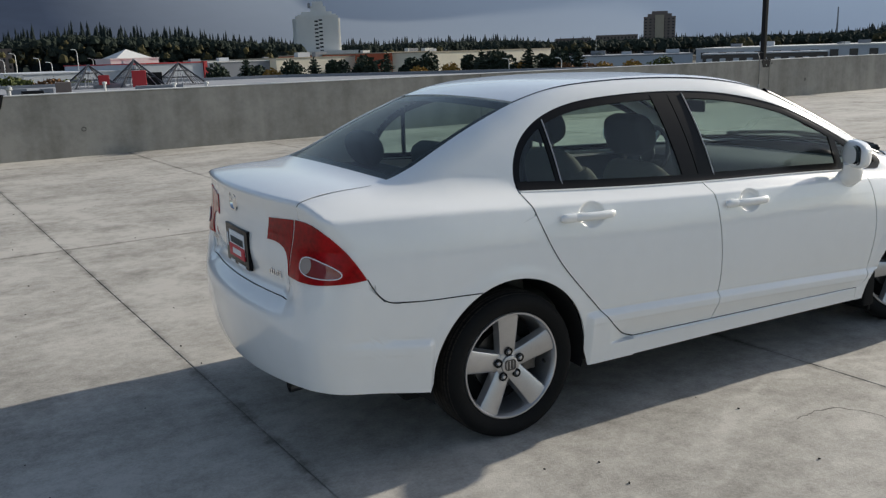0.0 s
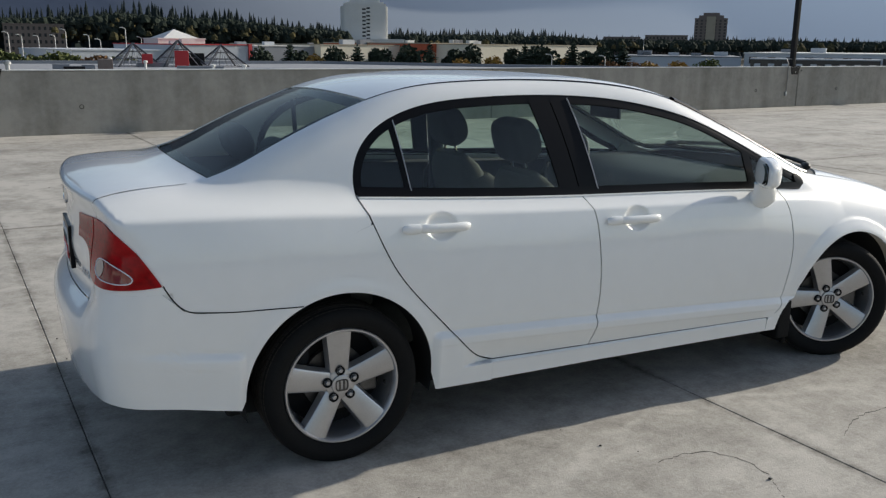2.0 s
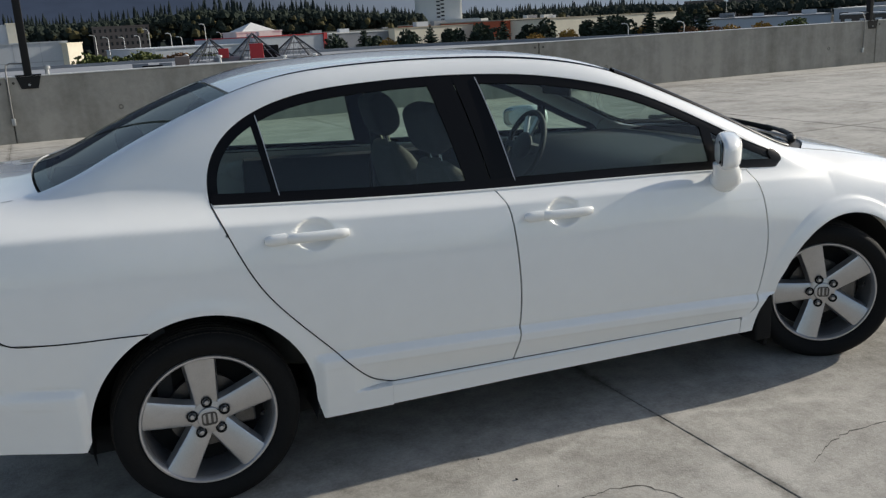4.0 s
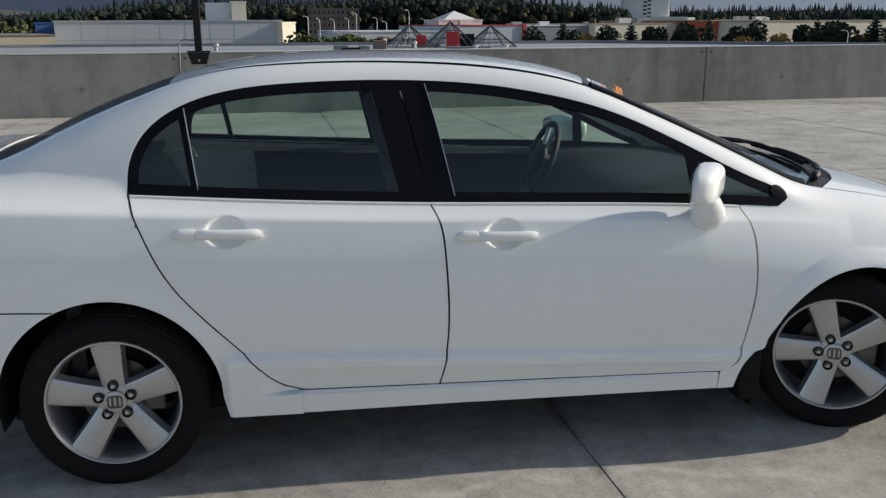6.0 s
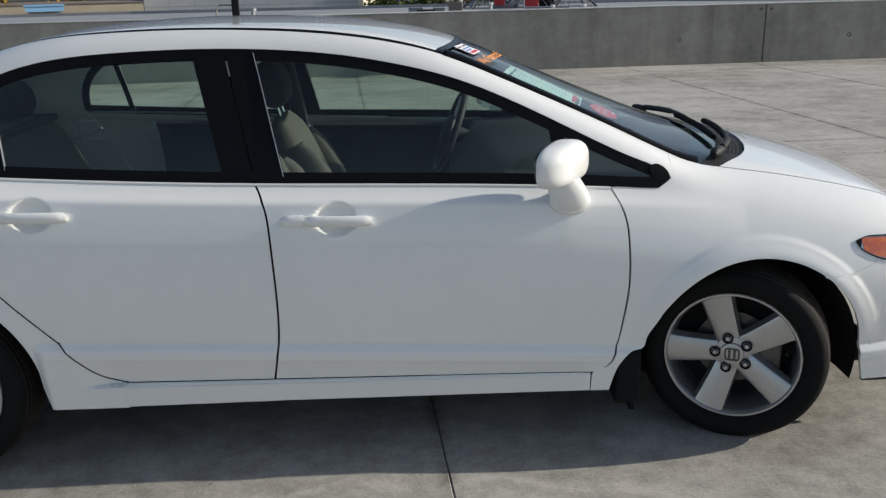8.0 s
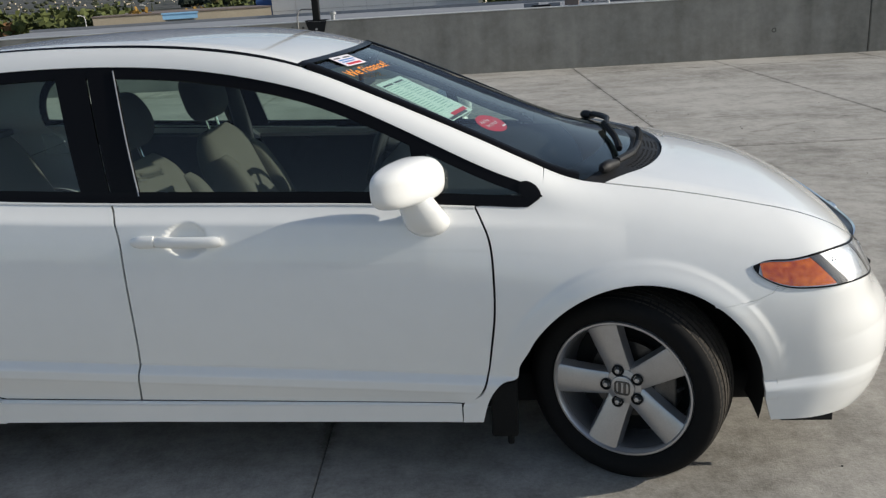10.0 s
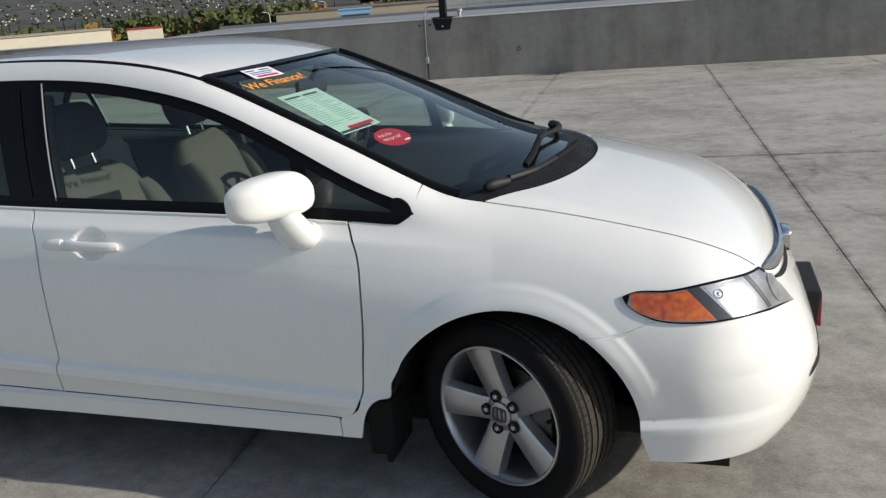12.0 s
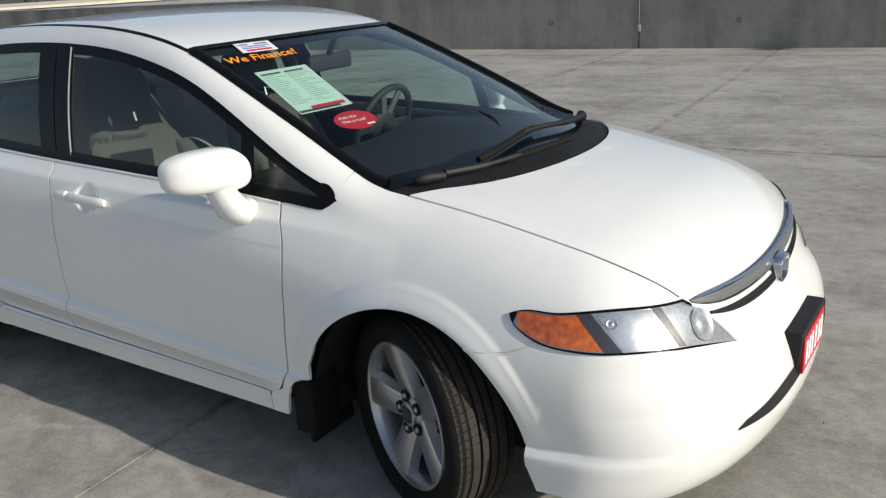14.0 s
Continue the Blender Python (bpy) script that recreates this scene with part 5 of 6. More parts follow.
# steering wheel
sw = empty("steering_wheel", car)
sw.matrix_local = pose(1.80, .37, .92, 0, -68, 0)
bm = bmesh.new()
tube(bm, [(.18 * math.cos(6.2832 * i / 40), .18 * math.sin(6.2832 * i / 40), 0) for i in range(41)], .015, 10, cap=False)
part("wheel_ring", bm, CABIN, sw)
bm = bmesh.new()
ball(bm, (0, 0, .01), (.075, .085, .03))
part("horn_pad", bm, CABIN, sw)
for a in (0, 180, 250, 290):
    bm = bmesh.new()
    box(bm, .05, .178, -.016, .016, -.006, .008, .004)
    bmesh.ops.rotate(bm, verts=bm.verts, matrix=Matrix.Rotation(radians(a + 90), 3, "Z"))
    part("wheel_spoke", bm, ALLOY if a in (250, 290) else CABIN, sw)
bm = bmesh.new()
tube(bm, [(0, 0, -.02), (0, 0, -.25)], .035, 12)
part("steering_column", bm, CABIN, sw)
# inside mirror
bm = bmesh.new()
box(bm, 1.80, 1.825, -.085, .165, 1.20, 1.265, .012)
im = part("inside_mirror", bm, CABIN, car)
bm = bmesh.new()
tube(bm, [(1.82, .03, 1.26), (1.86, .03, 1.325)], .012, 8)
part("mirror_stem", bm, CABIN, im)
# centre console
bm = bmesh.new()
box(bm, 1.15, 1.85, -.11, .11, .30, .56, .03)
part("centre_console", bm, CABIN, car)
# ---- deck, parapet, lamp posts ----
def setting(name, bm, material, label="", smooth=False):
    ob = part(name, bm, material, None, label, smooth)
    return tagged(ob, kind="structure")


DECK_X, DECK_Y = (-41.0, 44.5), (-30.0, 12.72)
bm = bmesh.new()
box(bm, DECK_X[0], DECK_X[1], DECK_Y[0], DECK_Y[1], -7.0, -.009)
floor = setting("floor", bm, JOINT, "worn concrete parking deck with saw-cut joints")
JX, JY, CELL_X, CELL_Y, LEAN = -.845, 4.42, 2.515, 7.0, -.007
slab_mesh = {}
for i in range(-16, 19):
    for j in range(-5, 2):
        x0, y0 = JX + CELL_X * i, JY + CELL_Y * j
        x1, y1 = min(x0 + CELL_X, DECK_X[1]), min(y0 + CELL_Y, 12.5)
        x0, y0 = max(x0, DECK_X[0]), max(y0, DECK_Y[0])
        if x1 - x0 < .1 or y1 - y0 < .1:
            continue
        key = (round(x1 - x0, 2), round(y1 - y0, 2))
        if key not in slab_mesh:
            bm = bmesh.new()
            w, h = key
            e = .0045
            box(bm, e, w - e, e, h - e, -.009, 0)
            top_e = [ed for ed in bm.edges if all(v.co.z > -.001 for v in ed.verts)]
            bmesh.ops.bevel(bm, geom=top_e, offset=.003, segments=1, affect="EDGES")
            for v in bm.verts:
                v.co.x += LEAN * v.co.y
            me = bpy.data.meshes.new("slab")
            bm.to_mesh(me)
            bm.free()
            me.materials.append(SLAB)
            slab_mesh[key] = me
        ob = new("slab", slab_mesh[key])
        ob.parent, ob.location = floor, (x0 + LEAN * y0, y0, 0)


def crack(pts, r=.0022):
    bm = bmesh.new()
    random.seed(len(pts))
    q = path(pts, 8 * len(pts))
    prev = None
    for k, (x, y) in enumerate(q):
        w = r * random.uniform(.5, 1.6)
        jx, jy = random.uniform(-.008, .008), random.uniform(-.008, .008)
        a, b = bm.verts.new((x + jx - w, y + jy - w, .0006)), bm.verts.new((x + jx + w, y + jy + w, .0006))
        if prev:
            bm.faces.new((prev[0], prev[1], b, a))
        prev = (a, b)
    return part("crack", bm, JOINT, floor, smooth=False)


crack([(1.05, -1.42), (1.28, -1.44), (1.36, -1.60), (1.30, -1.78), (1.12, -1.92)])
crack([(1.9, -1.62), (2.05, -1.55), (2.3, -1.52), (2.7, -1.62)])
crack([(2.6, 4.36), (3.26, 4.31), (3.67, 4.41), (4.15, 4.42), (4.61, 4.46), (5.4, 4.5)], .004)
crack([(1.7, 5.86), (2.51, 5.9), (3.18, 5.89), (4.0, 6.05), (4.86, 6.14), (5.6, 6.2)], .004)
crack([(2.4, 4.9), (2.9, 5.6), (3.3, 6.0)], .003)
crack([(5.1, 3.4), (6.0, 3.7), (7.2, 3.5)], .003)
# pebbles and specks on the deck
bm = bmesh.new()
random.seed(5)
for k in range(220):
    x, y = random.uniform(-3.5, 8), random.uniform(-2.2, 7)
    s = random.uniform(.003, .008)
    bmesh.ops.create_icosphere(bm, subdivisions=1, radius=s, matrix=Matrix.Translation((x, y, s * .5)) @ pose(0, 0, 0, random.uniform(0, 90), 0, random.uniform(0, 180)) @ Matrix.Diagonal((1, .7, .6, 1)))
tagged(part("grit", bm, JOINT, None, "small dark grit on the concrete deck", False), kind="stuff", category="grit")

# parapet of cast panels with joints, tie holes and bolts
bm = bmesh.new()
box(bm, DECK_X[0], DECK_X[1], 12.53, 12.70, -.05, 1.06)
wall_north = setting("wall_north", bm, JOINT, "weathered grey concrete parapet wall")
PANEL, J0 = 10.21, -.84
for k in range(-4, 5):
    xa, xb = max(J0 + PANEL * k, DECK_X[0]), min(J0 + PANEL * (k + 1), DECK_X[1])
    if xb - xa < .2:
        continue
    bm = bmesh.new()
    box(bm, xa + .008, xb - .008, 12.50, 12.72, -.009, 1.08)
    bmesh.ops.bevel(bm, geom=[e for e in bm.edges if abs(e.verts[0].co.z - e.verts[1].co.z) > .5 or all(v.co.z > 1 for v in e.verts)], offset=.012, segments=2, affect="EDGES")
    part("wall_panel", bm, WALL, wall_north, smooth=False)
    for hx in (xa + 1.72, xb - 1.68):
        bm = bmesh.new()
        lathe(bm, [(.040, 0), (.040, -.004), (.030, -.005), (.027, .004), (.0, .006)], 24, Matrix.Translation((hx, 12.499, .47)))
        part("tie_hole", bm, JOINT, wall_north)
    for hx in (xa + .10, xb - .10):
        bm = bmesh.new()
        lathe(bm, [(.022, 0), (.022, -.010), (.0, -.012)], 14, Matrix.Translation((hx, 12.499, .99)))
        part("bolt", bm, JOINT, wall_north)
# added strip: the wall top's sunlit edge, put in as a paler colour
bm = bmesh.new()
box(bm, DECK_X[0], DECK_X[1], 12.485, 12.735, 1.081, 1.10, .004)
part("coping", bm, SUNLITCAP, wall_north, "added pale strip for the sunlit wall top", smooth=False)
bm = bmesh.new()
box(bm, DECK_X[0], DECK_X[1], DECK_Y[0], DECK_Y[0] + .2, -.05, 1.08)
setting("wall_south", bm, WALL, "weathered grey concrete parapet wall")
bm = bmesh.new()
box(bm, DECK_X[1] - .2, DECK_X[1], DECK_Y[0] + .2, 12.5, -.05, 1.08)
setting("wall_east", bm, WALL, "weathered grey concrete parapet wall")
bm = bmesh.new()
box(bm, DECK_X[0], DECK_X[0] + .2, DECK_Y[0] + .2, 12.5, -.05, 1.08)
setting("wall_west", bm, WALL, "weathered grey concrete parapet wall")


def lamp_post():
    """A dark post on a trapezoid bracket that hangs over the parapet, with its conduit."""
    root = empty("lamp_post")
    bm = bmesh.new()
    box(bm, -.062, .062, -.062, .062, 1.09, 7.2, .012)
    part("post", bm, POLE, root)
    bm = bmesh.new()
    vs = [bm.verts.new(c) for c in ((-.20, -.125, 1.115), (.20, -.125, 1.115), (.13, -.125, .885), (-.13, -.125, .885))]
    f = bm.faces.new(vs)
    e = bmesh.ops.extrude_face_region(bm, geom=[f])
    for v in e["geom"]:
        if isinstance(v, bmesh.types.BMVert):
            v.co.y += .018
    box(bm, -.20, .20, -.107, .21, 1.083, 1.112)
    bmesh.ops.recalc_face_normals(bm, faces=bm.faces)
    part("bracket", bm, POLE, root, smooth=False)
    bm = bmesh.new()
    lathe(bm, [(.02, -.125), (.02, -.135), (.0, -.137)], 6, Matrix.Translation((0, 0, .95)))
    part("bracket_bolt", bm, GALV, root)
    bm = bmesh.new()
    tube(bm, [(-.06, -.02, 1.30), (-.25, -.03, 1.31), (-.31, -.06, 1.28), (-.325, -.13, 1.18), (-.33, -.145, .9), (-.335, -.145, .30)], .013, 8)
    part("conduit", bm, CONDUIT, root, "grey conduit with clips")
    bm = bmesh.new()
    box(bm, -.365, -.305, -.165, -.11, .30, .42, .01)
    part("junction_box", bm, GALV, root)
    bm = bmesh.new()
    box(bm, -.18, .18, -.62, -.02, 7.2, 7.32, .03)
    part("lamp_head", bm, POLE, root)
    return tagged(root, "dark lamp post bracketed to the concrete parapet", "lamp post", "lamp posts on the parapet")


lp = lamp_post()
lp.location = (-.50, 12.61, 0)
copy_thing(lp, Matrix.Translation((19.42, 12.61, 0)))
copy_thing(lp, Matrix.Translation((39.3, 12.61, 0)))
# small vent cap behind the parapet
bm = bmesh.new()
lathe(bm, [(.035, 0), (.035, .10), (.06, .11), (.06, .15), (.035, .17), (.0, .18)], 16, pose(0, 0, 0, 90, 0, 0))
vent = part("roof_vent", bm, GALV, None, "small galvanised vent on the wall top")
vent.location = (-.20, 12.62, 1.08)
tagged(vent, category="vent")
# ---- the town beyond the deck ----
EYE_REF = Vector((.6, -3.4, 1.55))
GROUND = -7.0


def far(az, el, d):
    """A place at a bearing and height angle, d metres out."""
    a = radians(az)
    ex = float(np.interp(az, [79, 83.5, 86.5, 89, 101, 105], [-2.03, -.74, -.74, .75, .75, 2.9]))
    ey = float(np.interp(az, [79, 83.5, 86.5, 89, 101, 105], [-3.46, -3.6, -3.6, -3.67, -3.67, -3.2]))
    return Vector((ex + d * math.cos(a), ey + d * math.sin(a), EYE_REF.z + d * math.tan(radians(el))))


bm = bmesh.new()
bmesh.ops.create_grid(bm, x_segments=8, y_segments=8, size=4500)
for v in bm.verts:
    v.co.z = GROUND
setting("ground", bm, TOWN, "dark town ground far below")


def facing(az0, az1, d):
    """The frame of a front between two bearings: x along it, y away from the deck. The stores follow the street grid."""
    a, b = far(az1, 0, d), far(az0, 0, d)
    if 45 < az0 and az1 < 84 and d < 300:
        mid, u = far((az0 + az1) / 2, 0, d), Vector((math.cos(radians(9)), math.sin(radians(9)), 0))
        ends = []
        for az in (az1, az0):
            o = far(az, 0, 0)
            r = Vector((math.cos(radians(az)), math.sin(radians(az)), 0))
            q = mid - o
            ends.append(o + r * ((q.x * u.y - q.y * u.x) / (r.x * u.y - r.y * u.x)))
        a, b = (Vector((e.x, e.y, EYE_REF.z)) for e in ends)
    u = (b - a).normalized()
    v = Vector((-u.y, u.x, 0))
    if v.dot(a - EYE_REF) < 0:
        v = -v
    m = Matrix(((u.x, v.x, 0, a.x), (u.y, v.y, 0, a.y), (0, 0, 1, 0), (0, 0, 0, 1)))
    return m, (b - a).length


def block(name, az0, az1, el, d, deep, material, label, category="building", base=GROUND, rows=None, parapet=None, units=0, lit_end=None):
    """A building with a front between two bearings; rows is (storeys, bays, material) of windows."""
    m, w = facing(az0, az1, d)
    z1 = EYE_REF.z + d * math.tan(radians(el))
    root = tagged(empty(name), label, category)
    root.matrix_world = m
    bm = bmesh.new()
    box(bm, 0, w, 0, deep, base, z1)
    part("wall", bm, material, root, smooth=False)
    bm = bmesh.new()
    box(bm, -.15, w + .15, -.15, deep + .15, z1, z1 + max(.15, d * .0012))
    part("roof", bm, parapet or material, root, smooth=False)
    if rows:
        n, k, wm, zb = rows
        for i in range(n):
            for j in range(k):
                bm = bmesh.new()
                cw, ch = w / k, (z1 - zb) / n
                box(bm, cw * (j + .28), cw * (j + .72), -.06, .05, zb + ch * (i + .25), zb + ch * (i + .75))
                part("window", bm, wm, root, smooth=False)
    random.seed(int(az0 * 10))
    for k in range(units):
        bm = bmesh.new()
        x, s = random.uniform(.05, .9) * w, random.uniform(.5, 1.4) * d * .006
        box(bm, x, x + s * 2, deep * .3, deep * .3 + s, z1, z1 + s * .8)
        part("roof_unit", bm, random.choice((MIDGREY, OFFWHITE, PALEGREY)), root, smooth=False)
    return root, m, w, z1


# lower flat roof next to the deck, with its vents, boxes and frames
m, w = facing(40, 101, 128)
bm = bmesh.new()
vs = [bm.verts.new((x, y, -1.25)) for x, y in ((-40, 13.5), (75, 13.5), (85, 75), (48, 118), (-28, 124), (-60, 120))]
f = bm.faces.new(vs)
e = bmesh.ops.extrude_face_region(bm, geom=[f])
for v in e["geom"]:
    if isinstance(v, bmesh.types.BMVert):
        v.co.z = GROUND
bmesh.ops.recalc_face_normals(bm, faces=bm.faces)
shop = tagged(empty("shopping_hall"), "low grey flat-roofed hall beside the deck", "building")
part("hall", bm, ROOFING, shop, smooth=False)
for k, (p, q) in enumerate((((48, 118), (-28, 124)), ((85, 75), (48, 118)), ((-28, 124), (-60, 120)))):
    a, b = Vector((*p, 0)), Vector((*q, 0))
    u = b - a
    bm = bmesh.new()
    box(bm, 0, u.length, -.2, .2, -1.25, -.85)
    bmesh.ops.transform(bm, matrix=Matrix.Translation(a) @ Matrix.Rotation(math.atan2(u.y, u.x), 4, "Z"), verts=bm.verts)
    part("roof_kerb", bm, MIDGREY if k else ROOFING, shop, smooth=False)


def stand(name, az, d, bm, material, label, category, group="", z=-1.25, turn=0):
    p = far(az, 0, d)
    ob = part(name, bm, material, None, label, smooth=False)
    ob.matrix_world = Matrix.Translation((p.x, p.y, z)) @ Matrix.Rotation(radians(az - 90 + turn), 4, "Z")
    return tagged(ob, category=category, group=group)


for az, d, h in ((80.55, 88, 1.45), (78.2, 84, 1.25), (74.1, 78, 1.05), (72.15, 78, 1.05), (67.0, 70, .9), (56.9, 66, .8)):
    bm = bmesh.new()
    lathe(bm, [(.11, 0), (.11, h * .8), (.2, h * .82), (.2, h * .95), (.0, h)], 12, pose(0, 0, 0, 90, 0, 0))
    stand("vent_pipe", az, d, bm, OFFWHITE, "white vent pipe on the flat roof", "vent", "vent pipes on the flat roof")
for az, d, a, h, mt in ((83.9, 84, 1.4, .9, MIDGREY), (83.1, 80, 1.7, .8, POLE), (82.1, 82, 1.1, .9, MIDGREY), (80.9, 86, 1.3, 1.3, BROWN), (84.6, 84, 1.6, .45, MIDGREY), (75.35, 112, 2.2, 1.6, POLE), (77.9, 110, 3.5, .5, MIDGREY), (75.0, 100, 5.0, .35, MIDGREY)):
    bm = bmesh.new()
    box(bm, -a / 2, a / 2, -.6, .6, 0, h, .04)
    stand("air_unit", az, d, bm, mt, "dark metal plant box on the flat roof", "air unit", "plant boxes on the flat roof")


def tri_frame(az, d, h, w):
    """A triangular steel lattice, like a tent frame."""
    root = tagged(empty("triangle_frame"), "grey steel triangular lattice frame on the roof", "roof frame", "triangle frames on the roof")
    p = far(az, 0, d)
    root.matrix_world = Matrix.Translation((p.x, p.y, -1.25)) @ Matrix.Rotation(radians(az - 90 + 18), 4, "Z")
    apex, c = Vector((0, 0, h)), [Vector((sx * w / 2, sy * w / 2, 0)) for sx, sy in ((-1, -1), (1, -1), (1, 1), (-1, 1))]
    for a in c:
        bm = bmesh.new()
        tube(bm, [a, apex], .11, 6)
        part("leg", bm, LAMPDARK, root)
    for k in range(4):
        a, b = c[k], c[(k + 1) % 4]
        for q in (0.0, .35, .65):
            bm = bmesh.new()
            tube(bm, [a.lerp(apex, q), b.lerp(apex, q)], .06, 5)
            part("rail", bm, LAMPDARK, root)
        for q in (.2, .4, .6, .8):
            bm = bmesh.new()
            tube(bm, [a.lerp(b, q), a.lerp(b, q).lerp(apex, .75 if q in (.4, .6) else .45)], .05, 5)
            part("bar", bm, MIDGREY, root)
    return root


tri_frame(79.0, 112, 2.7, 5.2)
tri_frame(76.35, 112, 3.1, 5.4)
tri_frame(73.75, 112, 2.6, 5.2)
bm = bmesh.new()
box(bm, -.8, .8, -.3, .3, 0, 1.9, .05)
stand("roof_cabinet", 76.15, 109, bm, SIGNRED, "red panel box on the roof", "roof cabinet")
bm = bmesh.new()
box(bm, -.6, .6, -.3, .3, .4, 1.5, .05)
stand("roof_cabinet", 78.2, 109, bm, SIGNRED, "small red panel box on the roof", "roof cabinet")

# buildings, from the east round to the west
block("warehouse", 26, 40.8, -.28, 190, 60, PALEGREY, "long pale grey flat warehouse with dark openings", rows=(1, 14, DARKPANE, -2.0), parapet=OFFWHITE, units=5)
block("warehouse", 33.2, 40.4, -.62, 178, 8, DARKPANE, "low dark-windowed shop front", rows=(1, 9, PALEGREY, -3.4), parapet=PALEGREY)
block("warehouse", 41, 48.8, -.55, 230, 40, PALEGREY, "low pale grey shop hall", parapet=MIDGREY, units=6)
block("office_block", 44.4, 47.0, .72, 640, 30, BROWN, "brown mid-rise block of flats", rows=(5, 12, DARKPANE, -3))
block("office_block", 47.3, 49.6, .60, 700, 30, BROWN, "brown mid-rise block of flats", rows=(5, 10, DARKPANE, -3))
root, m, w, z1 = block("apartment_tower", 42.1, 44.05, 1.75, 700, 22, BROWN, "grey-brown apartment tower with stepped top", rows=(12, 7, DARKPANE, -4))
for k, (a, b, h) in enumerate(((.12, .88, 3.0), (.25, .75, 5.0))):
    bm = bmesh.new()
    box(bm, w * a, w * b, 3 + k * 2, 18 - k * 2, z1, z1 + h)
    part("top_storey", bm, BROWN, root, smooth=False)
bm = bmesh.new()
box(bm, w * .36, w * .64, -.8, .4, GROUND, z1 + 2)
part("bay", bm, TAN, root, smooth=False)
# white hotel tower
root, m, w, z1 = block("hotel_tower", 63.6, 66.3, 2.5, 420, 16, OFFWHITE, "white concrete hotel tower with balconies")
for a, b, h, y in ((.05, .95, 1.3, .8), (.14, .86, 2.4, 1.6), (.36, .72, 5.0, 3), (.40, .66, 7.2, 4)):
    bm = bmesh.new()
    box(bm, w * a, w * b, y, 16 - y, z1, z1 + h)
    part("top_storey", bm, OFFWHITE, root, smooth=False)
for x0, x1 in ((-.08, .0), (1.0, 1.05)):
    bm = bmesh.new()
    box(bm, w * x0, w * x1, 3, 13, -2, z1 - .6)
    part("side_wing", bm, OFFWHITE, root, smooth=False)
for i in range(9):
    zz = z1 - 1.9 - i * 1.75
    for x0 in (.44 + .0 * i, .54):
        bm = bmesh.new()
        box(bm, w * x0, w * (x0 + .085), -.12, .1, zz - (.5 if x0 < .5 else 0), zz + .75 - (.5 if x0 < .5 else 0))
        part("balcony_opening", bm, DARKPANE, root, smooth=False)
bm = bmesh.new()
box(bm, w * .30, w * .36, 2, 4, z1 + 4.2, z1 + 6.4)
part("plant_box", bm, MIDGREY, root, smooth=False)
block("hotel_podium", 62.4, 67.2, .30, 415, 20, OFFWHITE, "low white podium of the hotel")
# long cream store with an orange-red bay
block("store", 49.9, 57.9, .05, 225, 50, CREAM, "long cream store wall with a flat roof", units=4, parapet=TAN)
block("store", 57.9, 60.7, .10, 224, 50, BRICKRED, "orange-red store entrance bay", rows=None, units=1, parapet=TAN)
block("store", 60.7, 67.7, -.05, 225, 50, CREAM, "long cream store wall with a flat roof", units=3, parapet=TAN)
block("store", 67.7, 71.9, -.15, 215, 50, MIDGREY, "mid-grey store wall with a flat roof", units=2, parapet=OFFWHITE)
root, m, w, z1 = block("store", 72.1, 76.4, -.12, 190, 40, PALEGREY, "pale grey store front with red trim", units=2, parapet=SIGNRED)
bm = bmesh.new()
box(bm, w - .6, w + .2, -.4, .3, -4, z1 + .3)
part("red_trim", bm, SIGNRED, root, smooth=False)
block("store", 76.4, 83, -.50, 185, 40, PALEGREY, "low pale blue-grey store wall", parapet=PALEGREY)
# white canopy with a pyramid top
root, m, w, z1 = block("canopy_hall", 74.9, 77.7, .22, 210, 9, OFFWHITE, "white hall with a pyramid canopy")
bm = bmesh.new()
bmesh.ops.create_cone(bm, cap_ends=True, segments=4, radius1=w * .56, radius2=.1, depth=2.1, matrix=Matrix.Translation((w / 2, 4.5, z1 + 1.2)) @ pose(0, 0, 0, 0, 0, 45))
part("pyramid_canopy", bm, OFFWHITE, root, smooth=False)
# brown hotel
block("hotel", 83.3, 86.6, .95, 330, 18, BROWN, "brown and tan five-storey hotel", rows=(5, 11, DARKPANE, -4.2), parapet=BROWN)
bm = bmesh.new()
# white hall
root, m, w, z1 = block("white_hall", 88.4, 102.2, .24, 172, 30, PALEGREY, "large plain white hall with panel joints", parapet=PALEGREY)
for z in (-1.0,):
    bm = bmesh.new()
    box(bm, 0, w, -.03, .05, z - .03, z + .03)
    part("panel_joint", bm, ROOFING, root, smooth=False)
for k in range(1, 9):
    bm = bmesh.new()
    box(bm, w * k / 9 - .02, w * k / 9 + .02, -.02, .04, GROUND, z1)
    part("panel_joint", bm, ROOFING, root, smooth=False)
# the hall's own end wall: sunlight put into a cream colour, turned sunward
root, m, w, z1 = block("hall_end_wall", 87.35, 88.4, .12, 171, 14, CREAM, "end wall of the white hall, its sunlight put in as cream")
root.matrix_world = m @ pose(0, 0, 0, 0, 0, 48) @ Matrix.Diagonal((1.5, .5, 1, 1))
# one rooftop box: grey for its shaded front, cream for its sunlit end
block("roof_house", 91.6, 93.2, 1.30, 185, 6, PALEGREY, "shaded grey front of the hall's rooftop box", base=1)
block("roof_house", 90.7, 91.6, 1.38, 184, 6, CREAM, "sunlit cream end of the hall's rooftop box", base=1)
block("blue_shed", 102.2, 103.4, .15, 185, 12, BLUEPAINT, "small dark blue shed beside the hall")
block("tan_store", 102.25, 113.5, -.55, 150, 40, TAN, "tan store with a dark fascia band", rows=None, parapet=BROWN)
block("filling_station", 107.6, 109.3, -1.0, 135, 6, OFFWHITE, "small white kiosk under a canopy", base=-4)
root, m, w, z1 = block("filling_station", 107.4, 109.5, -.62, 133, 8, PALEBLUE, "pale blue station canopy", base=-.6)
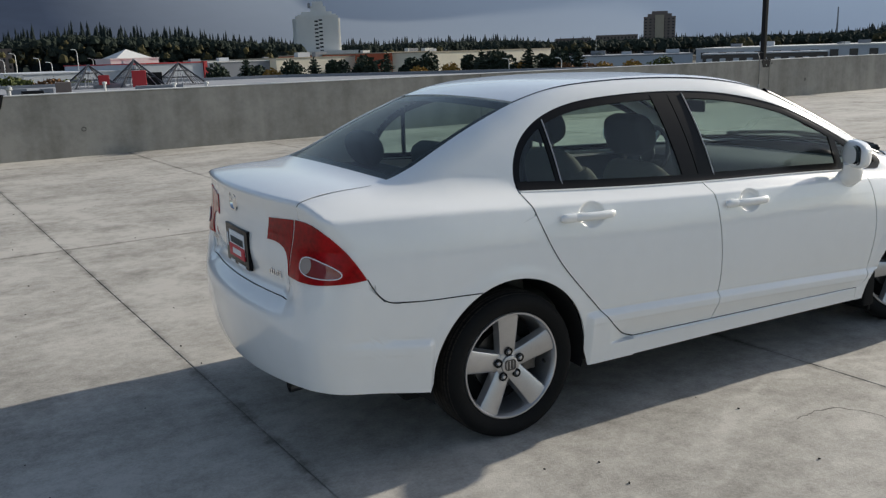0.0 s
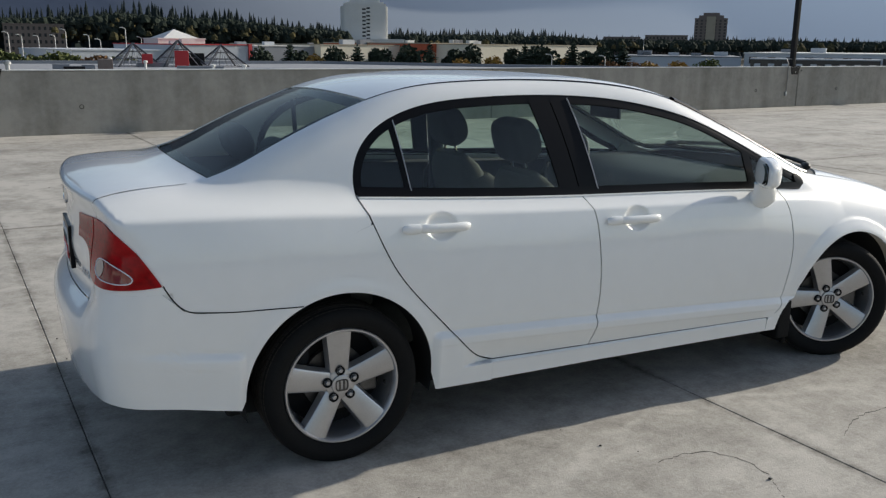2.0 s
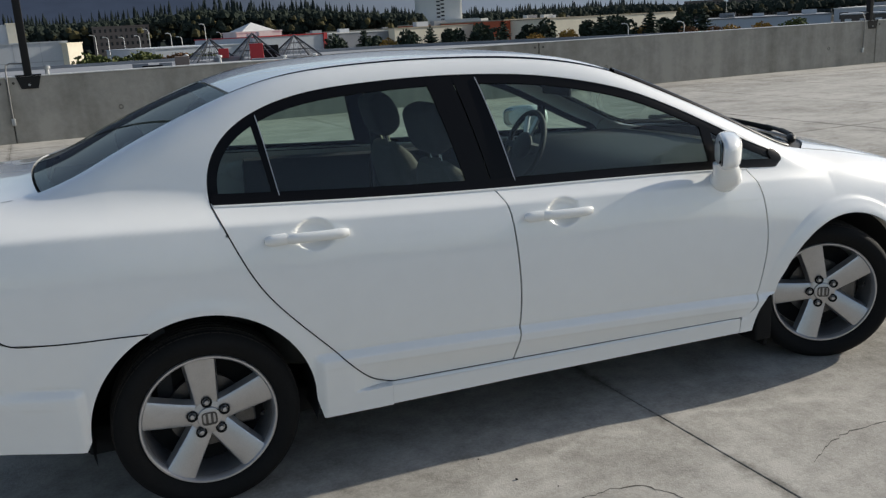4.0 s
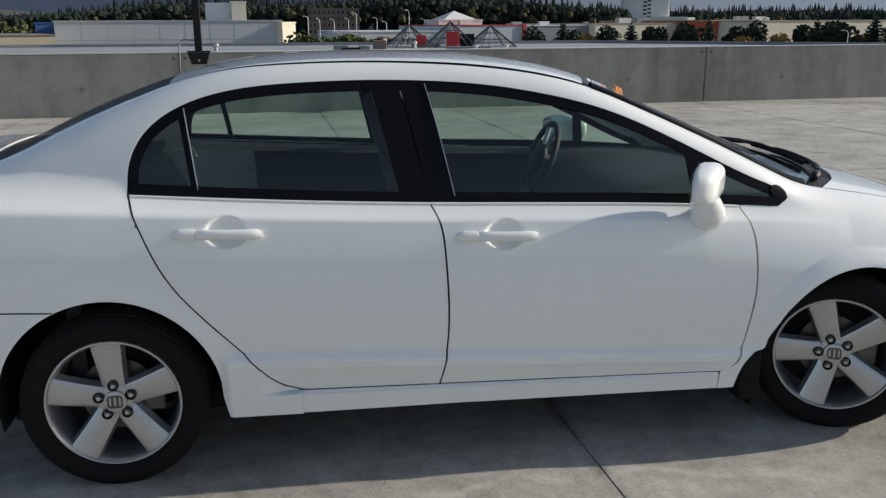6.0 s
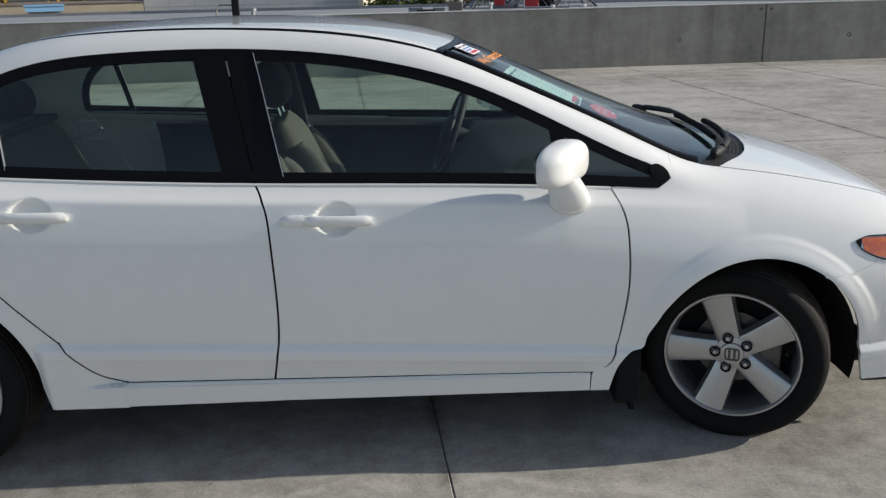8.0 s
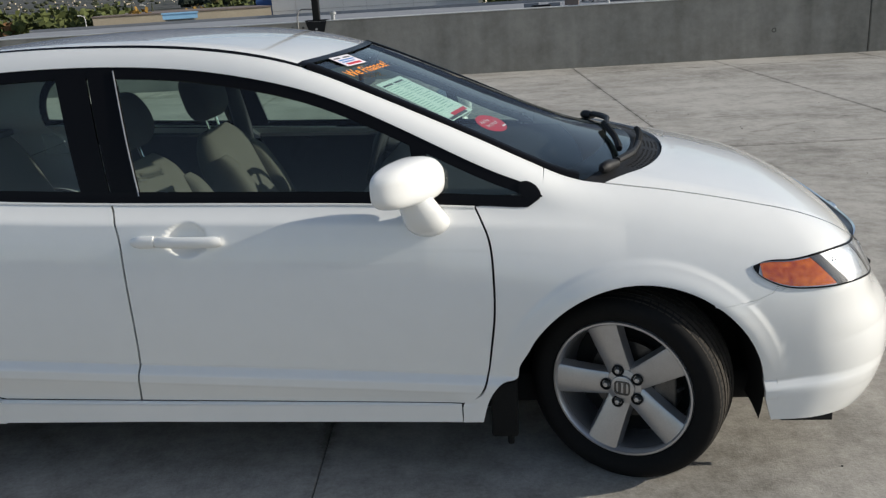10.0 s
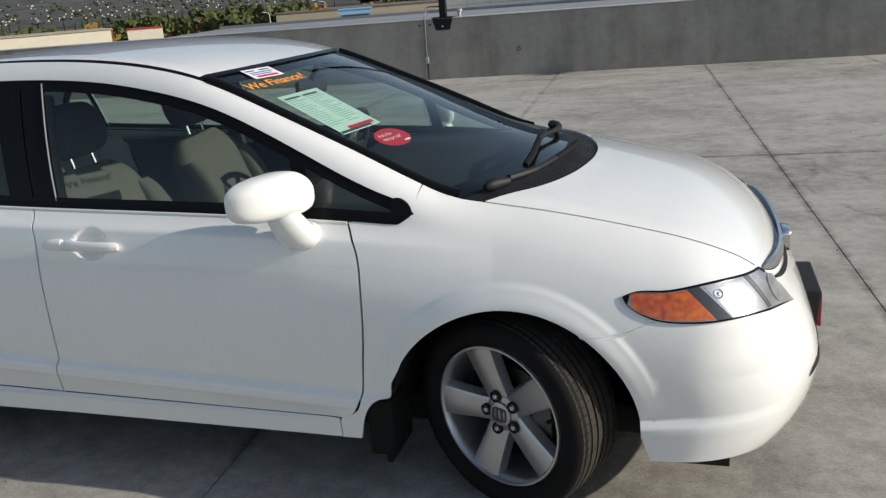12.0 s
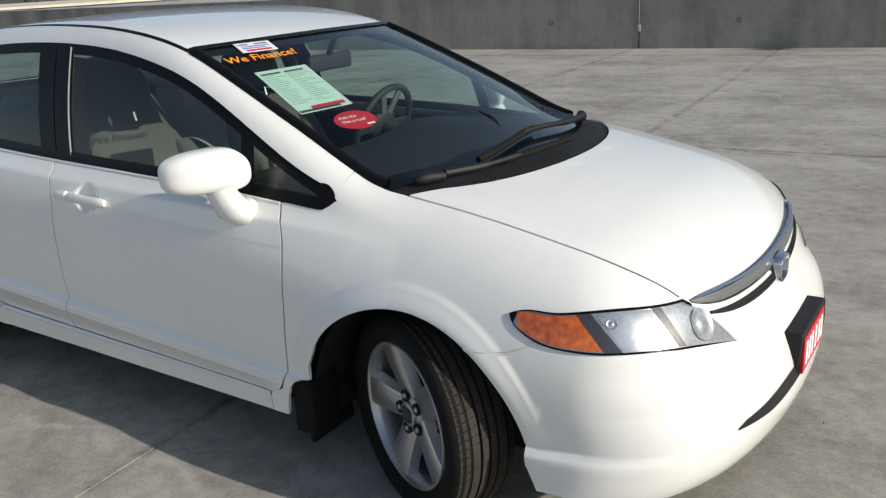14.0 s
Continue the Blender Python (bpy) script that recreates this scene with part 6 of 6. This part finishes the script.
block("red_roof_house", 120.5, 122.6, -.75, 160, 8, CREAM, "cream house with a red roof", parapet=SIGNRED, base=-4)
block("corner_store", 123.5, 131, -.62, 120, 20, CREAM, "low cream store with a flat roof", parapet=TAN)
block("corner_store", 131, 150, -.9, 60, 20, MIDGREY, "grey shop front with pale columns", rows=(1, 12, OFFWHITE, -3.5), parapet=CREAM)


# ---- trees ----
def conifer_mesh(h, r, seed, tiers=15, arms=15):
    """Tiers of drooping, ragged boughs round a stem."""
    rnd = random.Random(seed)
    bm = bmesh.new()
    for t in range(tiers):
        q = t / (tiers - 1)
        z = h * (.10 + .86 * q)
        rr = r * ((1 - q) ** .6 * min(1, .55 + 1.6 * q) + .06) * rnd.uniform(.8, 1.12)
        for k in range(arms):
            a = 6.2832 * (k + rnd.random()) / arms
            L = rr * rnd.uniform(.6, 1.12)
            w = rr * rnd.uniform(.22, .36)
            d = Vector((math.cos(a), math.sin(a), 0))
            s = Vector((-d.y, d.x, 0))
            p0 = Vector((0, 0, z + h * .035))
            tip = d * L + Vector((0, 0, z + h * .05 * rnd.uniform(-1, 1.1)))
            m1 = d * L * .55 + s * w + Vector((0, 0, z - h * .012))
            m2 = d * L * .55 - s * w + Vector((0, 0, z - h * .012))
            m3 = d * L * .5 + Vector((0, 0, z + h * .03))
            v = [bm.verts.new(c) for c in (p0, m1, tip, m2, m3)]
            for f in ((0, 1, 4), (1, 2, 4), (2, 3, 4), (3, 0, 4)):
                bm.faces.new([v[i] for i in f])
    for t in range(6):
        q = t / 6
        bmesh.ops.create_cone(bm, segments=9, radius1=r * .52 * (1 - q) ** .6, radius2=r * .1, depth=h * .24, matrix=Matrix.Translation((0, 0, h * (.2 + .7 * q))) @ Matrix.Rotation(t * 1.1, 4, "Z"))
    return bm


def leafy_mesh(rx, rz, seed, n=420, leaf=.32):
    """A crown of leaf clumps with gaps, in a few lobes."""
    rnd = random.Random(seed)
    bm = bmesh.new()
    lobes = [(Vector((rnd.uniform(-.5, .5) * rx, rnd.uniform(-.5, .5) * rx, rz * rnd.uniform(.7, 1.35))), rnd.uniform(.45, .75)) for _ in range(7)]
    for k in range(n):
        c, s = rnd.choice(lobes)
        d = Vector((rnd.gauss(0, 1), rnd.gauss(0, 1), rnd.gauss(0, 1))).normalized()
        p = c + Vector((d.x * rx * s, d.y * rx * s, d.z * rz * s)) * rnd.uniform(.75, 1.0)
        n1 = Vector((rnd.gauss(0, 1), rnd.gauss(0, 1), rnd.gauss(0, 1))).normalized()
        u = n1.orthogonal().normalized() * leaf * rnd.uniform(.6, 1.3)
        v = n1.cross(u).normalized() * leaf * rnd.uniform(.5, 1.1)
        q = [bm.verts.new(p + e) for e in (u, v, -u, -v)]
        bm.faces.new(q)
    return bm


def tree(name, bm, material, h_trunk, r_trunk, label, category):
    root = tagged(empty(name), label, category)
    part("crown", bm, material, root, smooth=False)
    bm = bmesh.new()
    tube(bm, [(0, 0, 0), (.05, 0, h_trunk * .5), (0, .05, h_trunk)], [r_trunk, r_trunk * .75, r_trunk * .4], 8)
    for k in range(4):
        a = k * 1.6
        tube(bm, [(0, 0, h_trunk * (.5 + .1 * k)), (math.cos(a) * h_trunk * .2, math.sin(a) * h_trunk * .2, h_trunk * (.7 + .1 * k))], [r_trunk * .35, r_trunk * .15], 6)
    part("trunk", bm, BARK, root)
    return root


kinds = [tree("pine_tree", conifer_mesh(8, 3.0, 1, 14, 17) if k == 1 else leafy_mesh(2.9, 4.1, 40 + k, 1300, .42), PINENEAR, 7.0, .16, "dark green ragged pine beside the store", "tree") for k in range(3)]
gold = tree("autumn_tree", leafy_mesh(2.4, 2.2, 3), LEAFGOLD, 3.2, .15, "golden autumn tree beside the store", "tree")
rust = tree("autumn_tree", leafy_mesh(2.2, 2.0, 4), LEAFRUST, 3.0, .15, "rust-brown autumn tree beside the road", "tree")
green = tree("leafy_tree", leafy_mesh(3.2, 2.6, 5, 520, .36), LEAF, 3.6, .2, "yellow-green leafy tree in the town", "tree")


def plant(src, az, el, d, height, group, used=[]):
    p = far(az, el, d)
    z0 = p.z - height
    base_h = {"pine_tree": 8.0, "autumn_tree": 5.0, "leafy_tree": 5.9}[src.name.split(".")[0]]
    s = height / base_h
    m = Matrix.Translation((p.x, p.y, z0)) @ Matrix.Rotation(az * 7.3, 4, "Z") @ Matrix.Diagonal((s, s, s, 1))
    if src not in used:
        used.append(src)
        src.matrix_world = m
        ob = src
    else:
        ob = copy_thing(src, m)
        ob.matrix_basis = m
    tagged(ob, group=group)
    return ob


rnd = random.Random(11)
row = [(71.2, -.35), (69.6, -.10), (68.9, -.35), (66.6, -.28), (65.3, -.18), (63.9, -.15), (61.5, -.12), (60.6, -.02), (59.0, -.15), (57.9, -.05), (54.4, -.05), (53.6, .05), (52.9, -.1), (51.3, .18), (50.3, -.15), (49.3, -.1), (48.2, .12), (55.2, -.1), (62.2, -.2)]
for k, (az, el) in enumerate(row):
    plant(kinds[k % 3], az, el + .22, rnd.uniform(165, 185), rnd.uniform(6.8, 8.6), "pines in front of the store")
for az, el, src in ((67.8, -.35, gold), (56.4, -.35, gold), (47.3, -.5, rust), (46.4, -.55, gold), (44.8, -.5, gold), (51.8, -.3, gold), (42.9, -.35, green), (58.6, -.5, gold), (48.9, -.45, rust)):
    plant(src, az, el, 170, 4.6, "autumn trees in front of the store")
for az, el, src in ((87.0, -.05, green), (86.0, -.3, green), (84.3, -.15, green), (83.5, -.3, green), (82.2, -.3, rust), (85.2, -.45, rust), (103.8, .1, green), (105.5, .0, green), (107.3, -.2, gold), (110.2, -.05, gold), (111.3, -.1, green), (112.6, .15, green), (113.6, .25, green), (114.8, .2, green), (116.1, .3, green), (117.4, .15, green), (118.6, -.05, rust), (119.8, .0, green), (121.5, .05, green), (123.3, .1, green), (125.2, -.1, gold), (127, .1, green), (109.2, -.3, rust), (79.6, -.35, green), (80.9, -.2, rust)):
    plant(src, az, el + (0 if az < 100 else .6), 150 if az < 100 else rnd.uniform(160, 230), rnd.uniform(5.5, 7.5) * (1 if az < 100 else 2.0), "leafy trees in the town")

# street lamps
def street_lamp():
    root = tagged(empty("street_lamp"), "pale grey street lamp with a curved head", "street lamp", "street lamps in the town")
    bm = bmesh.new()
    tube(bm, [(0, 0, 0), (0, 0, 8.6), (-.15, 0, 9.0), (-.6, 0, 9.15)], [.08, .065, .055, .05], 8)
    part("post", bm, OFFWHITE, root)
    bm = bmesh.new()
    box(bm, -1.1, -.5, -.13, .13, 9.08, 9.22, .04)
    part("lamp_head", bm, OFFWHITE, root)
    return root


sl, first = street_lamp(), True
for az, el, d in ((79.6, .90, 190), (83.3, .75, 185), (86.4, .55, 180), (85.7, .40, 200), (84.8, .35, 210), (83.9, .40, 220), (81.9, .45, 200), (81.2, .20, 190), (78.7, .35, 230), (113.9, -.35, 150), (110.3, .05, 170), (56.5, .2, 300), (61.0, .1, 260), (52.6, -.45, 150), (49.2, -.5, 150), (47.0, .6, 320)):
    p = far(az, el, d)
    mm = Matrix.Translation((p.x, p.y, p.z - 9.2)) @ Matrix.Rotation(radians(az - 90), 4, "Z")
    if first:
        sl.matrix_world, first = mm, False
    else:
        copy_thing(sl, mm)
# radio mast
bm = bmesh.new()
p = far(32.8, 1.94, 900)
tube(bm, [(p.x, p.y, GROUND), (p.x, p.y, p.z)], [1.2, .5], 6)
tagged(part("radio_mast", bm, MIDGREY, None, "thin grey radio mast on the skyline"), category="mast")

# ---- woods and hills ----
def wood(name, az0, az1, n, d0, d1, tops, seed, label, material=PINE):
    rnd = random.Random(seed)
    verts, faces = [], []
    for k in range(n):
        az, d = rnd.uniform(az0, az1), rnd.uniform(d0, d1)
        el = tops(az) * (rnd.uniform(.15, .78) if rnd.random() < .86 else rnd.uniform(.74, 1.0))
        p = far(az, el, d)
        h = rnd.uniform(16, 24) * d / 500
        z0, r = p.z - h, h * rnd.uniform(.11, .22)
        b0 = len(verts)
        n_t = 5
        for t in range(n_t):
            q0, q1 = t / n_t, min(1, (t + 1.5) / n_t)
            c0 = len(verts)
            rr = r * (1 - q0) * rnd.uniform(.8, 1.15) + r * .05
            for i in range(6):
                a = i * 1.0472 + rnd.random()
                verts.append((p.x + rr * math.cos(a), p.y + rr * math.sin(a), z0 + h * q0 - h * .02 * rnd.random()))
            verts.append((p.x, p.y, z0 + h * q1))
            faces += [(c0 + i, c0 + (i + 1) % 6, c0 + 6) for i in range(6)]
    me = bpy.data.meshes.new(name)
    me.from_pydata(verts, [], faces)
    me.materials.append(material)
    return tagged(new(name, me), label, "woodland", kind="stuff")


def thicket(name, az0, az1, n, d0, d1, tops, seed, label, material):
    """Broad-leaved woods: many uneven rounded clumps, ragged on top."""
    rnd = random.Random(seed)
    verts, faces = [], []
    for k in range(n):
        az, d = rnd.uniform(az0, az1), rnd.uniform(d0, d1)
        p = far(az, tops(az) * rnd.uniform(.25, 1.0), d)
        r = rnd.uniform(.8, 2.3) * d / 400
        b0, rings, seg = len(verts), 4, 7
        for i in range(rings):
            f = (i + .6) / rings * math.pi * .62
            for j in range(seg):
                a = 6.2832 * (j + rnd.random() * .7) / seg
                q = r * rnd.uniform(.72, 1.2)
                verts.append((p.x + q * math.sin(f) * math.cos(a), p.y + q * math.sin(f) * math.sin(a), p.z - r + 1.25 * q * math.cos(f)))
        verts.append((p.x, p.y, p.z + .2 * r * rnd.random()))
        faces += [(b0 + j, b0 + (j + 1) % seg, len(verts) - 1) for j in range(seg)]
        faces += [(b0 + i * seg + j, b0 + (i + 1) * seg + j, b0 + (i + 1) * seg + (j + 1) % seg, b0 + i * seg + (j + 1) % seg) for i in range(rings - 1) for j in range(seg)]
    me = bpy.data.meshes.new(name)
    me.from_pydata(verts, [], faces)
    me.materials.append(material)
    return tagged(new(name, me), label, "woodland", kind="stuff")


tops_a = lambda az: float(np.interp(az, [25, 30, 33, 42, 50, 53, 63, 67, 70, 73.5, 76, 80, 83, 86, 90, 95, 98.5, 101, 104, 108, 130], [1.1, 1.15, .75, .85, .85, 1.18, 1.2, 1.35, 1.7, 2.35, 2.35, 2.75, 2.3, 2.05, 2.0, 2.25, 1.65, 1.2, .95, .7, .6]))
wood("pine_wood", 66, 106, 2300, 430, 620, tops_a, 1, "dark pine woods behind the town")
wood("pine_wood", 22, 68, 2100, 800, 1000, tops_a, 2, "haze-paled pine woods on the skyline", PINEHAZE)
thicket("broadleaf_wood", 66, 108, 5200, 340, 420, lambda az: .62 * tops_a(az), 6, "olive green broad-leaved woods behind the town", THICKET)
thicket("turning_wood", 66, 108, 150, 320, 400, lambda az: .52 * tops_a(az), 16, "yellowing broad-leaved trees behind the town", THICKETGOLD)
thicket("broadleaf_wood", 26, 66, 3200, 520, 760, lambda az: .55 * tops_a(az), 8, "olive green broad-leaved woods behind the town", THICKET)
thicket("turning_wood", 26, 66, 140, 480, 700, lambda az: .4 * tops_a(az), 18, "yellowing broad-leaved trees behind the town", THICKETGOLD)
wood("pine_wood", 106, 150, 90, 420, 900, lambda az: .35, 3, "dark pine woods behind the town", OLIVE)
wood("pine_wood", 190, 350, 700, 260, 420, lambda az: 3.2, 4, "dark pine woods beyond the deck")


def ridge(name, az0, az1, d, prof, foot, material, label, seed):
    """A hillside: a sheet that rises from its foot to a wavy crest."""
    bm = bmesh.new()
    n, m_ = 120, 14
    rows = []
    for j in range(m_ + 1):
        q = j / m_
        row_ = []
        for i in range(n + 1):
            az = az0 + (az1 - az0) * i / n
            dd = d * (1 + .55 * q)
            el = foot + (prof(az) - foot) * q
            p = far(az, el, dd)
            p.z += d * .002 * noise.fractal(Vector((az * .25, q * 4, seed)), 1, 2, 5) * q
            row_.append(bm.verts.new(p))
        rows.append(row_)
    for a, b in zip(rows, rows[1:]):
        for i in range(n):
            bm.faces.new((a[i], a[i + 1], b[i + 1], b[i]))
    ob = part(name, bm, material, None, label)
    return tagged(ob, kind="structure")


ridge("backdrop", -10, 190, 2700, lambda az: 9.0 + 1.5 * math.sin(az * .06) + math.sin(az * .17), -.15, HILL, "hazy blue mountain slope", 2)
ridge("backdrop_near", 95, 175, 1500, lambda az: float(np.interp(az, [95, 104, 115, 130, 175], [.2, .9, 1.5, 1.9, 2.2])), -.3, HILLNEAR, "wooded slope with scattered houses", 7)
ridge("backdrop_far", 20, 62, 2300, lambda az: .95 + .2 * math.sin(az * .5), -.2, HILLNEAR, "low far hills", 9)
# clumps of trees on the slope
rnd = random.Random(23)
bm = bmesh.new()
for k in range(420):
    az = rnd.uniform(98, 150)
    q = rnd.random() ** 1.3
    p = far(az, .05 + q * (1.2 if az > 108 else .5), 1370 + 300 * q)
    r = rnd.uniform(1.2, 3.4)
    bmesh.ops.create_icosphere(bm, subdivisions=1, radius=r, matrix=Matrix.Translation(p) @ Matrix.Rotation(rnd.random() * 3, 4, "Z") @ Matrix.Diagonal((1.6, 1.6, rnd.uniform(.6, 1.3), 1)))
tagged(part("slope_wood", bm, OLIVE, None, "clumps of trees on the far slope", smooth=False), category="woodland", kind="stuff")
# specks of far houses on the slope
rnd = random.Random(21)
bm = bmesh.new()
for k in range(520):
    az = rnd.uniform(100, 150)
    q = rnd.random() ** 1.4
    el = .1 + q * (1.2 if az > 108 else .5)
    p = far(az, el, 1380 + 300 * q)
    s = rnd.uniform(.8, 2.3)
    box(bm, p.x - s, p.x + s, p.y - s, p.y + s, p.z - s * .5, p.z + s * .6)
tagged(part("hillside_housing", bm, TAN, None, "pale houses scattered on the far slope", smooth=False), category="houses", kind="stuff")
